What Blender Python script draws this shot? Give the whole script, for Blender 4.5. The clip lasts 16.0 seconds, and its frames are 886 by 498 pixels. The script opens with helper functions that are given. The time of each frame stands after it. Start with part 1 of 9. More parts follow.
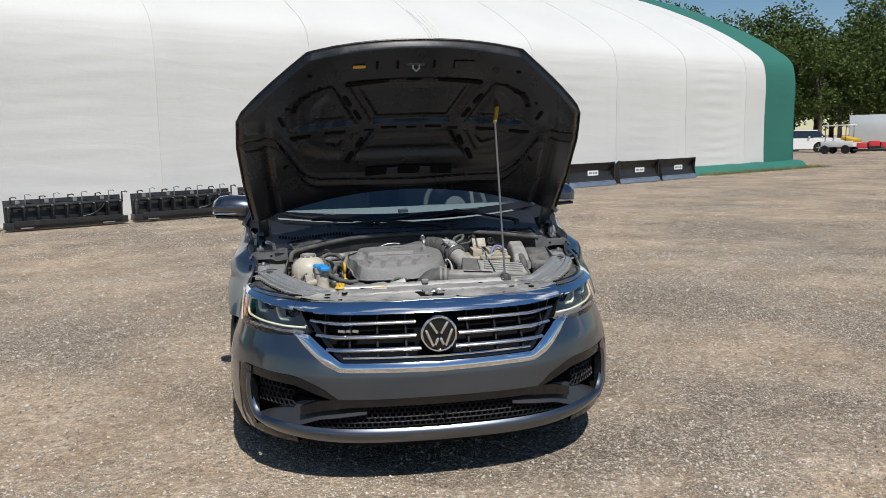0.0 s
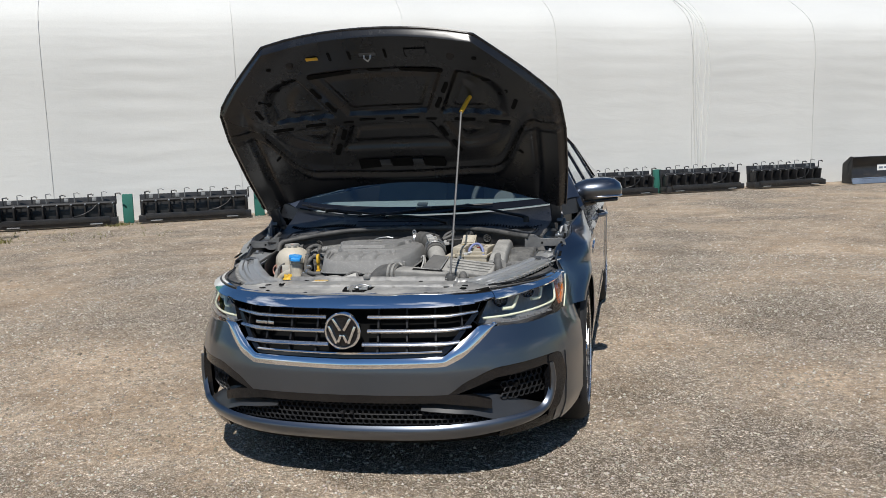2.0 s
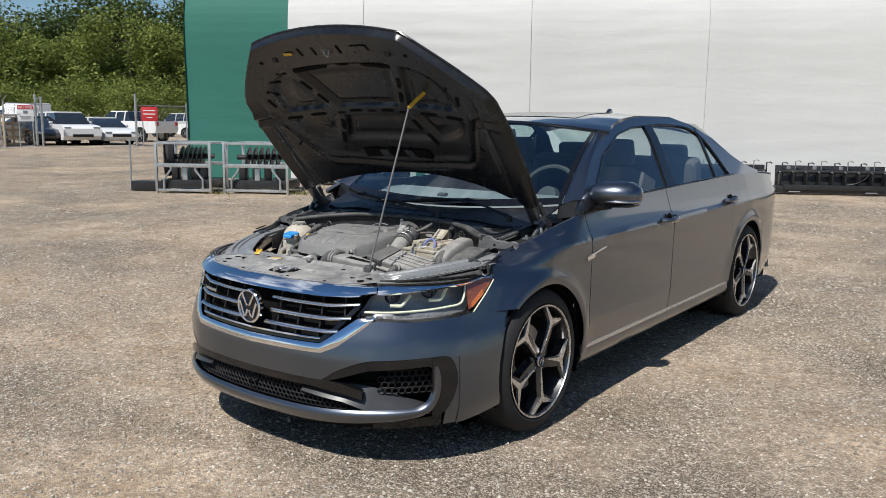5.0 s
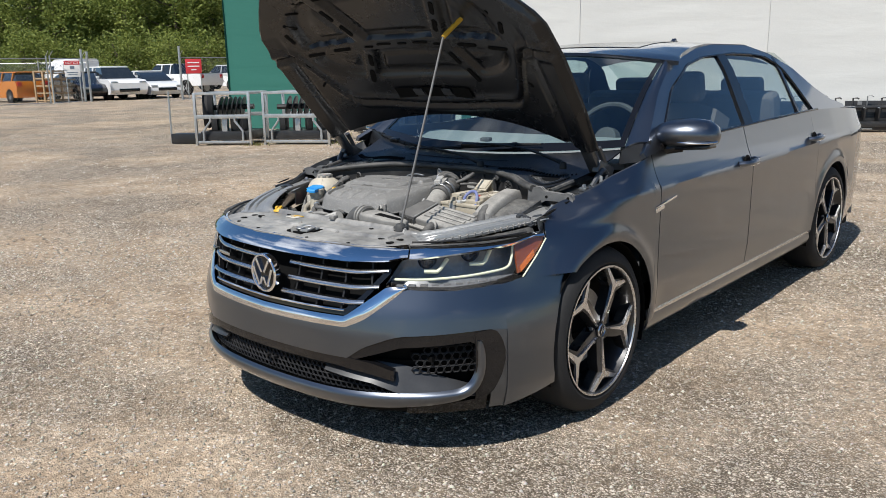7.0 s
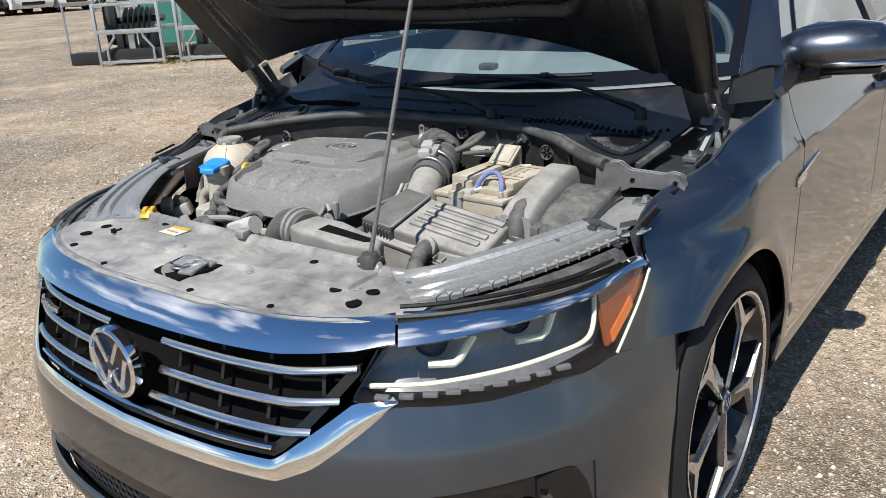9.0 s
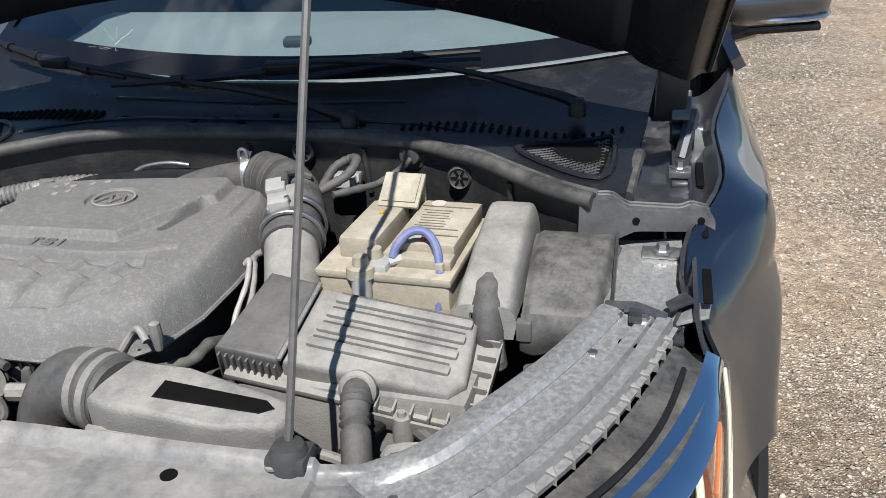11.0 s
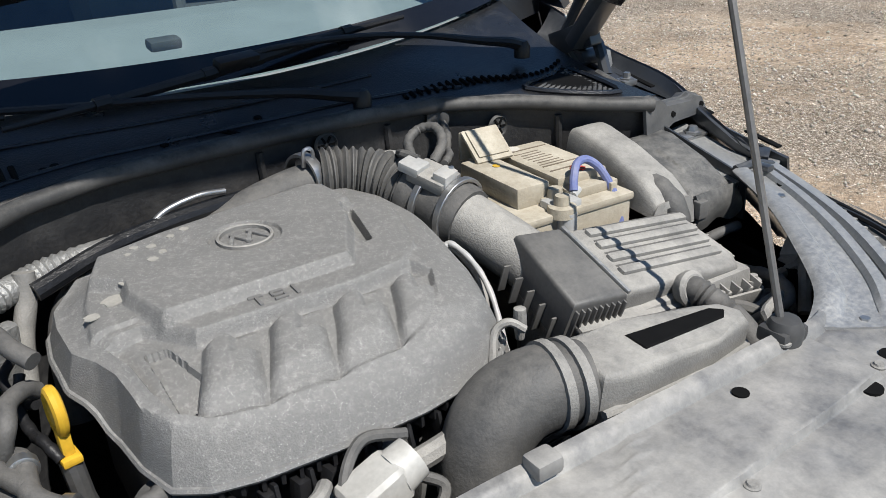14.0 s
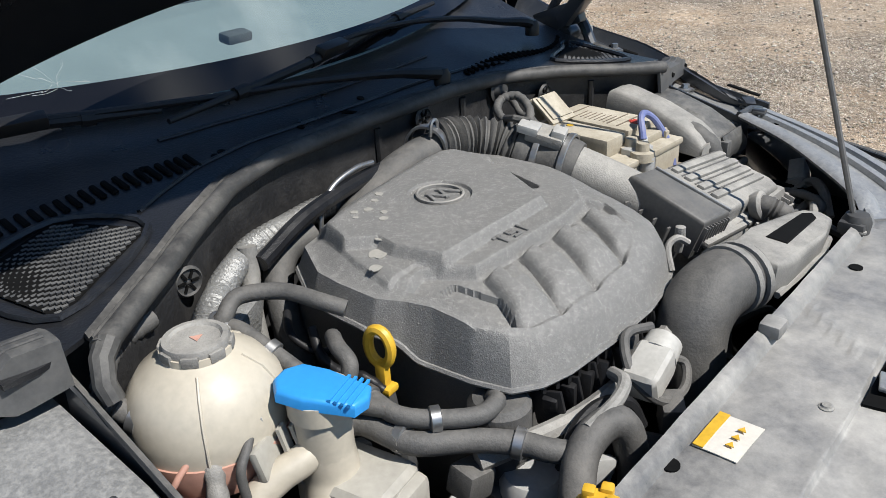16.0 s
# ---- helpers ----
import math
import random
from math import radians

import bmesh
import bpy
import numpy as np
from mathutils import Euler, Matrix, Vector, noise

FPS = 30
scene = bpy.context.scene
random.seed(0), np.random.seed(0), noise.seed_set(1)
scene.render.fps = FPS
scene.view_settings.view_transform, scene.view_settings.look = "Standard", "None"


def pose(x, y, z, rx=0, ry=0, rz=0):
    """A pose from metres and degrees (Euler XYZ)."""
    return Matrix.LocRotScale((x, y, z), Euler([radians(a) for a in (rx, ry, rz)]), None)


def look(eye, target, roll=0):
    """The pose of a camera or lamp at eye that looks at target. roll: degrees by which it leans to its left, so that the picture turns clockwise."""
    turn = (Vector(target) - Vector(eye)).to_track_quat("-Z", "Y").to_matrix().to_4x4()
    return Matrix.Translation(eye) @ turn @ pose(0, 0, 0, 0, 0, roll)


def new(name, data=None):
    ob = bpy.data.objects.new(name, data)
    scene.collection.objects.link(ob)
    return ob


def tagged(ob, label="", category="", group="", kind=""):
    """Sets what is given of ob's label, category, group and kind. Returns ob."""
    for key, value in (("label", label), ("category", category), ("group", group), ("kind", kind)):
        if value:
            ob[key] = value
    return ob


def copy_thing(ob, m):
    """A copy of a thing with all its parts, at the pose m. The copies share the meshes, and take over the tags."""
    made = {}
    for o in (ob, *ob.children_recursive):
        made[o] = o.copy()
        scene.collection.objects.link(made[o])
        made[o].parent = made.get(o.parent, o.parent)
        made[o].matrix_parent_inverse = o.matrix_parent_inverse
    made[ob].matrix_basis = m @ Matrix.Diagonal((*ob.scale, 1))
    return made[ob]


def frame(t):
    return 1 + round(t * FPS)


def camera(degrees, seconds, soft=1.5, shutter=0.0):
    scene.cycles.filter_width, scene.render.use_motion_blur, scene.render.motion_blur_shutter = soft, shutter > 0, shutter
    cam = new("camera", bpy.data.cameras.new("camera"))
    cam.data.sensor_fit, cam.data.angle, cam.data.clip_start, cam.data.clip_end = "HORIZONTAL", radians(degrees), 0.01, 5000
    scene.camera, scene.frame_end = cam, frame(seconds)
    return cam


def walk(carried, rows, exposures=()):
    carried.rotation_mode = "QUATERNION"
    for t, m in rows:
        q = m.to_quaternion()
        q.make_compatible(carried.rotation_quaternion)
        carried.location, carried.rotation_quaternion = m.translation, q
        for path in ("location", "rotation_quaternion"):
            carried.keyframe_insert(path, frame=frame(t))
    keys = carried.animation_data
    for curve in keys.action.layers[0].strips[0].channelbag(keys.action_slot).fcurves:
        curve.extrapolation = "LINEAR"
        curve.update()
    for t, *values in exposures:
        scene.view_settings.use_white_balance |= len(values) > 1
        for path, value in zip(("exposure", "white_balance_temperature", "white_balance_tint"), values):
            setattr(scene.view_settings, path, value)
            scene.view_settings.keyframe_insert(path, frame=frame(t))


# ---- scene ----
cam = camera(56.6, 16.0, soft=0.7)
PATH = [
    (0, (-0.424, -3.129, 1.349), (-0.145, -1.164, 1.102), -1.8),
    (0.5, (-0.032, -3.065, 1.331), (0.073, -1.083, 1.08), -1.9),
    (1, (0.351, -3.053, 1.3), (0.269, -1.071, 1.051), -1.9),
    (1.5, (0.721, -3.056, 1.324), (0.451, -1.089, 1.079), -1.9),
    (2, (1.092, -2.911, 1.299), (0.646, -0.976, 1.057), -2.0),
    (2.5, (1.423, -2.844, 1.282), (0.822, -0.952, 1.04), -1.9),
    (3, (1.809, -2.793, 1.311), (1.052, -0.958, 1.069), -1.5),
    (5.5, (2.818, -2.064, 1.397), (1.555, -0.547, 1.072), 0.6),
    (6, (2.825, -2.038, 1.391), (1.546, -0.54, 1.042), 0.2),
    (6.5, (2.734, -1.938, 1.36), (1.448, -0.455, 0.976), -0.4),
    (7, (2.464, -1.74, 1.342), (1.171, -0.276, 0.913), -1.0),
    (7.5, (2.251, -1.49, 1.32), (0.962, -0.039, 0.838), -1.6),
    (8, (1.997, -1.211, 1.326), (0.727, 0.239, 0.789), -2.1),
    (8.5, (1.662, -0.959, 1.314), (0.433, 0.502, 0.72), -2.7),
    (9, (1.395, -0.697, 1.307), (0.238, 0.796, 0.649), -3.3),
    (9.5, (1.16, -0.398, 1.314), (0.114, 1.144, 0.587), -3.6),
    (12, (0.342, -0.154, 1.262), (0.457, 1.651, 0.409), -2.0),
    (12.5, (0.126, -0.085, 1.223), (0.524, 1.684, 0.379), -1.9),
    (13, (-0.019, -0.052, 1.225), (0.615, 1.648, 0.383), -1.8),
    (13.5, (-0.213, -0.058, 1.23), (0.608, 1.557, 0.385), -2.4),
    (14, (-0.39, -0.043, 1.251), (0.602, 1.477, 0.41), -2.9),
    (14.5, (-0.515, 0.039, 1.251), (0.614, 1.455, 0.402), -3.5),
    (15, (-0.686, 0.152, 1.255), (0.557, 1.464, 0.398), -3.5),
    (15.5, (-0.799, 0.161, 1.277), (0.518, 1.392, 0.411), -3.1),
    (16, (-0.874, 0.147, 1.29), (0.476, 1.332, 0.412), -2.6),
]
walk(cam, [(t, look(eye, target, roll)) for t, eye, target, roll in PATH], exposures=((0.0, -0.03), (3.0, 0.02), (5.5, 0.12), (7.0, 0.22), (9.0, 0.40), (12.0, 0.32), (16.0, 0.34)))

# ---------- world, sun, exposure ----------
SUN_DIR = Vector((0.105, -0.715, 1.03)).normalized()
SUN_ELEV = math.asin(SUN_DIR.z)
SUN_AZ = math.atan2(SUN_DIR.x, SUN_DIR.y)
world = bpy.data.worlds.new("world")
scene.world = world
world.use_nodes = True
wn, wl = world.node_tree.nodes, world.node_tree.links
wn.clear()
w_out = wn.new("ShaderNodeOutputWorld")
w_bg = wn.new("ShaderNodeBackground")
w_sky = wn.new("ShaderNodeTexSky")
w_sky.sky_type = "NISHITA"
w_sky.sun_disc = False
w_sky.sun_elevation = SUN_ELEV
w_sky.sun_rotation = SUN_AZ
w_sky.air_density = 1.0
w_sky.dust_density = 0.05
w_sky.ozone_density = 2.6
w_tc = wn.new("ShaderNodeTexCoord")
w_map = wn.new("ShaderNodeMapping")
w_map.inputs["Scale"].default_value = (1.0, 1.0, 2.6)
w_noise = wn.new("ShaderNodeTexNoise")
w_noise.inputs["Scale"].default_value = 2.1
w_noise.inputs["Detail"].default_value = 7.0
w_noise.inputs["Roughness"].default_value = 0.55
w_ramp = wn.new("ShaderNodeValToRGB")
w_ramp.color_ramp.elements[0].position = 0.58
w_ramp.color_ramp.elements[1].position = 0.76
w_mix = wn.new("ShaderNodeMix")
w_mix.data_type = "RGBA"
w_mix.inputs["B"].default_value = (15.0, 15.3, 15.8, 1.0)
wl.new(w_tc.outputs["Generated"], w_map.inputs["Vector"])
wl.new(w_map.outputs["Vector"], w_noise.inputs["Vector"])
# a few clouds gather high up on one side
w_dot = wn.new("ShaderNodeVectorMath")
w_dot.operation = "DOT_PRODUCT"
w_dot.inputs[1].default_value = Vector((0.44, 0.05, 0.90)).normalized()
wl.new(w_tc.outputs["Generated"], w_dot.inputs[0])
w_near = wn.new("ShaderNodeMapRange")
w_near.interpolation_type = "SMOOTHSTEP"
for key, val in (("From Min", 0.90), ("From Max", 0.99), ("To Min", 0.0), ("To Max", 0.11)):
    w_near.inputs[key].default_value = val
wl.new(w_dot.outputs["Value"], w_near.inputs["Value"])
w_add = wn.new("ShaderNodeMath")
wl.new(w_noise.outputs["Fac"], w_add.inputs[0])
wl.new(w_near.outputs["Result"], w_add.inputs[1])
wl.new(w_add.outputs[0], w_ramp.inputs["Fac"])
wl.new(w_ramp.outputs["Color"], w_mix.inputs["Factor"])
w_deep = wn.new("ShaderNodeHueSaturation")
w_deep.inputs["Saturation"].default_value = 1.18
wl.new(w_sky.outputs["Color"], w_deep.inputs["Color"])
wl.new(w_deep.outputs["Color"], w_mix.inputs["A"])
wl.new(w_mix.outputs["Result"], w_bg.inputs["Color"])
w_bg.inputs["Strength"].default_value = 0.078
wl.new(w_bg.outputs["Background"], w_out.inputs["Surface"])

sun = new("sun", bpy.data.lights.new("sun", "SUN"))
sun.data.energy = 5.0
sun.data.angle = radians(0.53)
sun.data.color = (1.0, 0.968, 0.92)
sun.matrix_world = look(SUN_DIR * 60, (0, 0, 0))

# ---------- helpers ----------
TAU = math.tau


def lerp(a, b, t):
    return a + (b - a) * t


def sstep(a, b, v):
    t = min(1.0, max(0.0, (v - a) / (b - a)))
    return t * t * (3 - 2 * t)


def interp(v, pts):
    """Straight interpolation through (v, value) pairs."""
    return float(np.interp(v, [p[0] for p in pts], [p[1] for p in pts]))


def smooth_curve(points, n=8, closed=False):
    """A Catmull-Rom curve through points."""
    pts = [Vector(p) for p in points]
    if closed:
        ext = [pts[-1]] + pts + [pts[0], pts[1]]
    else:
        ext = [pts[0] * 2 - pts[1]] + pts + [pts[-1] * 2 - pts[-2]]
    out = []
    for i in range(1, len(ext) - 2):
        a, b, c, d = ext[i - 1], ext[i], ext[i + 1], ext[i + 2]
        for k in range(n):
            t = k / n
            out.append(0.5 * (2 * b + (c - a) * t + (2 * a - 5 * b + 4 * c - d) * t * t + (3 * b - a - 3 * c + d) * t ** 3))
    if not closed:
        out.append(pts[-1])
    return out


def B():
    return bmesh.new()


def finish(name, bm, material, smooth=True, angle=35):
    bmesh.ops.recalc_face_normals(bm, faces=bm.faces)
    me = bpy.data.meshes.new(name)
    bm.to_mesh(me)
    bm.free()
    if material:
        me.materials.append(material)
    if smooth and len(me.polygons):
        me.shade_smooth()
        me.set_sharp_from_angle(angle=radians(angle))
    return me


def part(name, bm, material, parent, label="", smooth=True, angle=35):
    ob = new(name, finish(name, bm, material, smooth, angle))
    ob.parent = parent
    if label:
        ob["label"] = label
    return ob


def thing(name, label, category, group="", at=(0, 0, 0), rz=0):
    ob = new(name)
    ob.empty_display_size = 0.1
    ob.matrix_basis = pose(at[0], at[1], at[2], 0, 0, rz)
    return tagged(ob, label, category, group)


def solo(name, bm, material, label, category, group="", kind="", smooth=True, angle=35):
    ob = new(name, finish(name, bm, material, smooth, angle))
    return tagged(ob, label, category, group, kind)


def box(bm, c, size, rot=(0, 0, 0), bev=0.0, taper=1.0, seg=2):
    """A box round c, bevelled; taper narrows its top."""
    r = bmesh.ops.create_cube(bm, size=1.0)
    vs = r["verts"]
    for v in vs:
        k = taper if v.co.z > 0 else 1.0
        v.co = Vector((v.co.x * size[0] * k, v.co.y * size[1] * k, v.co.z * size[2]))
    if bev:
        es = list({e for v in vs for e in v.link_edges})
        g = bmesh.ops.bevel(bm, geom=es, offset=bev, segments=seg, affect="EDGES", profile=0.6)
        vs = list({v for f in g["faces"] for v in f.verts} | {v for v in vs if v.is_valid})
    m = pose(*c, *rot)
    for v in vs:
        v.co = m @ v.co
    return vs


def tube(bm, pts, r, n=10, caps=True, closed=False):
    """A round sweep along points; r is a radius or a function of 0..1."""
    pts = [Vector(p) for p in pts]
    m = len(pts)
    rings = []
    up = Vector((0, 0, 1))
    last = None
    for i, p in enumerate(pts):
        if closed:
            d = pts[(i + 1) % m] - pts[i - 1]
        else:
            d = pts[min(i + 1, m - 1)] - pts[max(i - 1, 0)]
        d.normalize()
        if last is None:
            a = d.cross(up)
            if a.length < 0.05:
                a = d.cross(Vector((1, 0, 0)))
        else:
            a = last - d * last.dot(d)
        a.normalize()
        last = a
        b = d.cross(a)
        rad = r(i / (m - 1)) if callable(r) else r
        rings.append([bm.verts.new(p + a * (math.cos(TAU * k / n) * rad) + b * (math.sin(TAU * k / n) * rad)) for k in range(n)])
    for i in range(m if closed else m - 1):
        A, C = rings[i], rings[(i + 1) % m]
        for k in range(n):
            bm.faces.new((A[k], A[(k + 1) % n], C[(k + 1) % n], C[k]))
    if caps and not closed:
        bm.faces.new(rings[0][::-1])
        bm.faces.new(rings[-1])


def cyl(bm, p0, p1, r0, r1=None, n=16):
    r1 = r0 if r1 is None else r1
    tube(bm, [p0, p1], lambda t: lerp(r0, r1, t), n)


def lathe(bm, profile, m=None, n=32, close=False):
    """Turns a profile of (radius, height) about z; m places it."""
    m = m or Matrix()
    rings = []
    for rad, h in profile:
        rings.append([bm.verts.new(m @ Vector((rad * math.cos(TAU * k / n), rad * math.sin(TAU * k / n), h))) for k in range(n)])
    for i in range(len(rings) - 1 + (1 if close else 0)):
        A, C = rings[i], rings[(i + 1) % len(rings)]
        for k in range(n):
            bm.faces.new((A[k], A[(k + 1) % n], C[(k + 1) % n], C[k]))
    if not close:
        if profile[0][0] > 1e-5:
            bm.faces.new(rings[0])
        if profile[-1][0] > 1e-5:
            bm.faces.new(rings[-1])
    bmesh.ops.remove_doubles(bm, verts=[v for ring in (rings[0], rings[-1]) for v in ring], dist=1e-6)


def grid(bm, fn, us, vs, thick=0.0, wrap=False):
    """A surface fn(u, v); with thick, a shell whose back lies behind it."""
    P = [[Vector(fn(u, v)) for v in vs] for u in us]
    nu, nv = len(us), len(vs)
    V = [[bm.verts.new(P[i][j]) for j in range(nv)] for i in range(nu)]

    def quads(W, flip):
        for i in range(nu - 1):
            for j in range(nv - 1):
                q = (W[i][j], W[i + 1][j], W[i + 1][j + 1], W[i][j + 1])
                bm.faces.new(q[::-1] if flip else q)
    quads(V, False)
    if thick:
        K = []
        for i in range(nu):
            row = []
            for j in range(nv):
                du = P[min(i + 1, nu - 1)][j] - P[max(i - 1, 0)][j]
                dv = P[i][min(j + 1, nv - 1)] - P[i][max(j - 1, 0)]
                nn = du.cross(dv)
                nn = nn.normalized() if nn.length > 1e-9 else Vector((0, 0, 0))
                row.append(bm.verts.new(P[i][j] - nn * thick))
            K.append(row)
        quads(K, True)
        edge = [(i, 0) for i in range(nu)] + [(nu - 1, j) for j in range(1, nv)] + [(i, nv - 1) for i in range(nu - 2, -1, -1)] + [(0, j) for j in range(nv - 2, 0, -1)]
        for a, b in zip(edge, edge[1:] + edge[:1]):
            bm.faces.new((V[b[0]][b[1]], V[a[0]][a[1]], K[a[0]][a[1]], K[b[0]][b[1]]))


def prism(bm, pts, z0, z1, m=None, bev=0.0, seg=2):
    """A flat outline of (x, y) pairs raised from z0 to z1; bev rounds its top edge."""
    m = m or Matrix()
    lo = [bm.verts.new((p[0], p[1], z0)) for p in pts]
    hi = [bm.verts.new((p[0], p[1], z1)) for p in pts]
    n = len(pts)
    bm.faces.new(lo[::-1])
    top = bm.faces.new(hi)
    for i in range(n):
        bm.faces.new((lo[i], lo[(i + 1) % n], hi[(i + 1) % n], hi[i]))
    vs = lo + hi
    if bev:
        g = bmesh.ops.bevel(bm, geom=list(top.edges), offset=bev, segments=seg, affect="EDGES", profile=0.5)
        vs = list({v for v in vs if v.is_valid} | {v for f in g["faces"] for v in f.verts})
    for v in vs:
        v.co = m @ v.co
    return vs


def span(a, b, n):
    return [lerp(a, b, i / (n - 1)) for i in range(n)]


# ---------- materials ----------
def material(name, color, rough=0.5, metal=0.0, scale=8.0, vary=0.15, fine=60.0, bump=0.0, bump_scale=None, dust=None, dust_amount=0.0, dust_scale=5.0,
             coat=0.0, spec=0.5, tint=None, rough_vary=0.1, speck=None):
    """A surface with colour that varies at two scales, fine relief and an optional layer of settled dust."""
    mt = bpy.data.materials.new(name)
    mt.use_nodes = True
    nt = mt.node_tree
    N, L = nt.nodes, nt.links
    b = N["Principled BSDF"]
    b.inputs["Roughness"].default_value = rough
    b.inputs["Metallic"].default_value = metal
    b.inputs["Coat Weight"].default_value = coat
    b.inputs["Coat Roughness"].default_value = 0.04
    b.inputs["Specular IOR Level"].default_value = spec
    tc = N.new("ShaderNodeNewGeometry")
    n1 = N.new("ShaderNodeTexNoise")
    n1.inputs["Scale"].default_value = scale
    n1.inputs["Detail"].default_value = 5.0
    n2 = N.new("ShaderNodeTexNoise")
    n2.inputs["Scale"].default_value = fine
    n2.inputs["Detail"].default_value = 3.0
    for n in (n1, n2):
        L.new(tc.outputs["Position"], n.inputs["Vector"])
    add = N.new("ShaderNodeMath")
    add.operation = "ADD"
    L.new(n1.outputs["Fac"], add.inputs[0])
    L.new(n2.outputs["Fac"], add.inputs[1])
    rng = N.new("ShaderNodeMapRange")
    rng.inputs["From Min"].default_value = 0.6
    rng.inputs["From Max"].default_value = 1.4
    L.new(add.outputs[0], rng.inputs["Value"])
    mix = N.new("ShaderNodeMix")
    mix.data_type = "RGBA"
    c = Vector(color)
    lo, hi = c * (1 - vary), c * (1 + vary)
    if tint:
        hi = Vector(tint)
    mix.inputs["A"].default_value = (*lo, 1)
    mix.inputs["B"].default_value = (*hi, 1)
    L.new(rng.outputs["Result"], mix.inputs["Factor"])
    col = mix.outputs["Result"]
    rr = N.new("ShaderNodeMapRange")
    rr.inputs["To Min"].default_value = max(0.02, rough - rough_vary)
    rr.inputs["To Max"].default_value = min(1.0, rough + rough_vary)
    L.new(n1.outputs["Fac"], rr.inputs["Value"])
    rough_out = rr.outputs["Result"]
    if dust:
        n3 = N.new("ShaderNodeTexNoise")
        n3.inputs["Scale"].default_value = dust_scale
        n3.inputs["Detail"].default_value = 8.0
        n3.inputs["Roughness"].default_value = 0.78
        L.new(tc.outputs["Position"], n3.inputs["Vector"])
        ramp = N.new("ShaderNodeMapRange")
        ramp.inputs["From Min"].default_value = 0.62 - 0.5 * dust_amount
        ramp.inputs["From Max"].default_value = 1.0 - 0.36 * dust_amount
        L.new(n3.outputs["Fac"], ramp.inputs["Value"])
        sep = N.new("ShaderNodeSeparateXYZ")
        L.new(tc.outputs["Normal"], sep.inputs[0])
        upw = N.new("ShaderNodeMapRange")
        upw.inputs["From Min"].default_value = -0.2
        upw.inputs["From Max"].default_value = 0.8
        upw.inputs["To Min"].default_value = 0.25
        L.new(sep.outputs["Z"], upw.inputs["Value"])
        mul = N.new("ShaderNodeMath")
        mul.operation = "MULTIPLY"
        L.new(ramp.outputs["Result"], mul.inputs[0])
        L.new(upw.outputs["Result"], mul.inputs[1])
        mul2 = N.new("ShaderNodeMath")
        mul2.operation = "MULTIPLY"
        mul2.inputs[1].default_value = min(1.0, 0.35 + dust_amount)
        L.new(mul.outputs[0], mul2.inputs[0])
        dm = N.new("ShaderNodeMix")
        dm.data_type = "RGBA"
        dm.inputs["B"].default_value = (*dust, 1)
        L.new(mul2.outputs[0], dm.inputs["Factor"])
        L.new(col, dm.inputs["A"])
        col = dm.outputs["Result"]
        rm = N.new("ShaderNodeMix")
        rm.inputs["B"].default_value = 0.9
        L.new(mul2.outputs[0], rm.inputs["Factor"])
        L.new(rough_out, rm.inputs["A"])
        rough_out = rm.outputs["Result"]
        if metal:
            mm = N.new("ShaderNodeMix")
            mm.inputs["A"].default_value = metal
            mm.inputs["B"].default_value = 0.0
            L.new(mul2.outputs[0], mm.inputs["Factor"])
            L.new(mm.outputs["Result"], b.inputs["Metallic"])
    if speck:
        # pale grains of grit that stick to the surface
        vo = N.new("ShaderNodeTexVoronoi")
        vo.inputs["Scale"].default_value = speck[1]
        L.new(tc.outputs["Position"], vo.inputs["Vector"])
        sc = N.new("ShaderNodeSeparateColor")
        L.new(vo.outputs["Color"], sc.inputs[0])
        size = N.new("ShaderNodeMapRange")
        size.inputs["From Min"].default_value, size.inputs["From Max"].default_value = 1.0 - speck[2], 1.0
        size.inputs["To Max"].default_value = 0.42
        L.new(sc.outputs[0], size.inputs["Value"])
        lt = N.new("ShaderNodeMath")
        lt.operation = "LESS_THAN"
        L.new(vo.outputs["Distance"], lt.inputs[0])
        L.new(size.outputs["Result"], lt.inputs[1])
        sm = N.new("ShaderNodeMix")
        sm.data_type = "RGBA"
        sm.inputs["B"].default_value = (*speck[0], 1)
        L.new(lt.outputs[0], sm.inputs["Factor"])
        L.new(col, sm.inputs["A"])
        col = sm.outputs["Result"]
    L.new(col, b.inputs["Base Color"])
    L.new(rough_out, b.inputs["Roughness"])
    if bump:
        n4 = N.new("ShaderNodeTexNoise")
        n4.inputs["Scale"].default_value = bump_scale or fine
        n4.inputs["Detail"].default_value = 4.0
        L.new(tc.outputs["Position"], n4.inputs["Vector"])
        bp = N.new("ShaderNodeBump")
        bp.inputs["Strength"].default_value = bump
        bp.inputs["Distance"].default_value = 0.004
        L.new(n4.outputs["Fac"], bp.inputs["Height"])
        L.new(bp.outputs["Normal"], b.inputs["Normal"])
    return mt


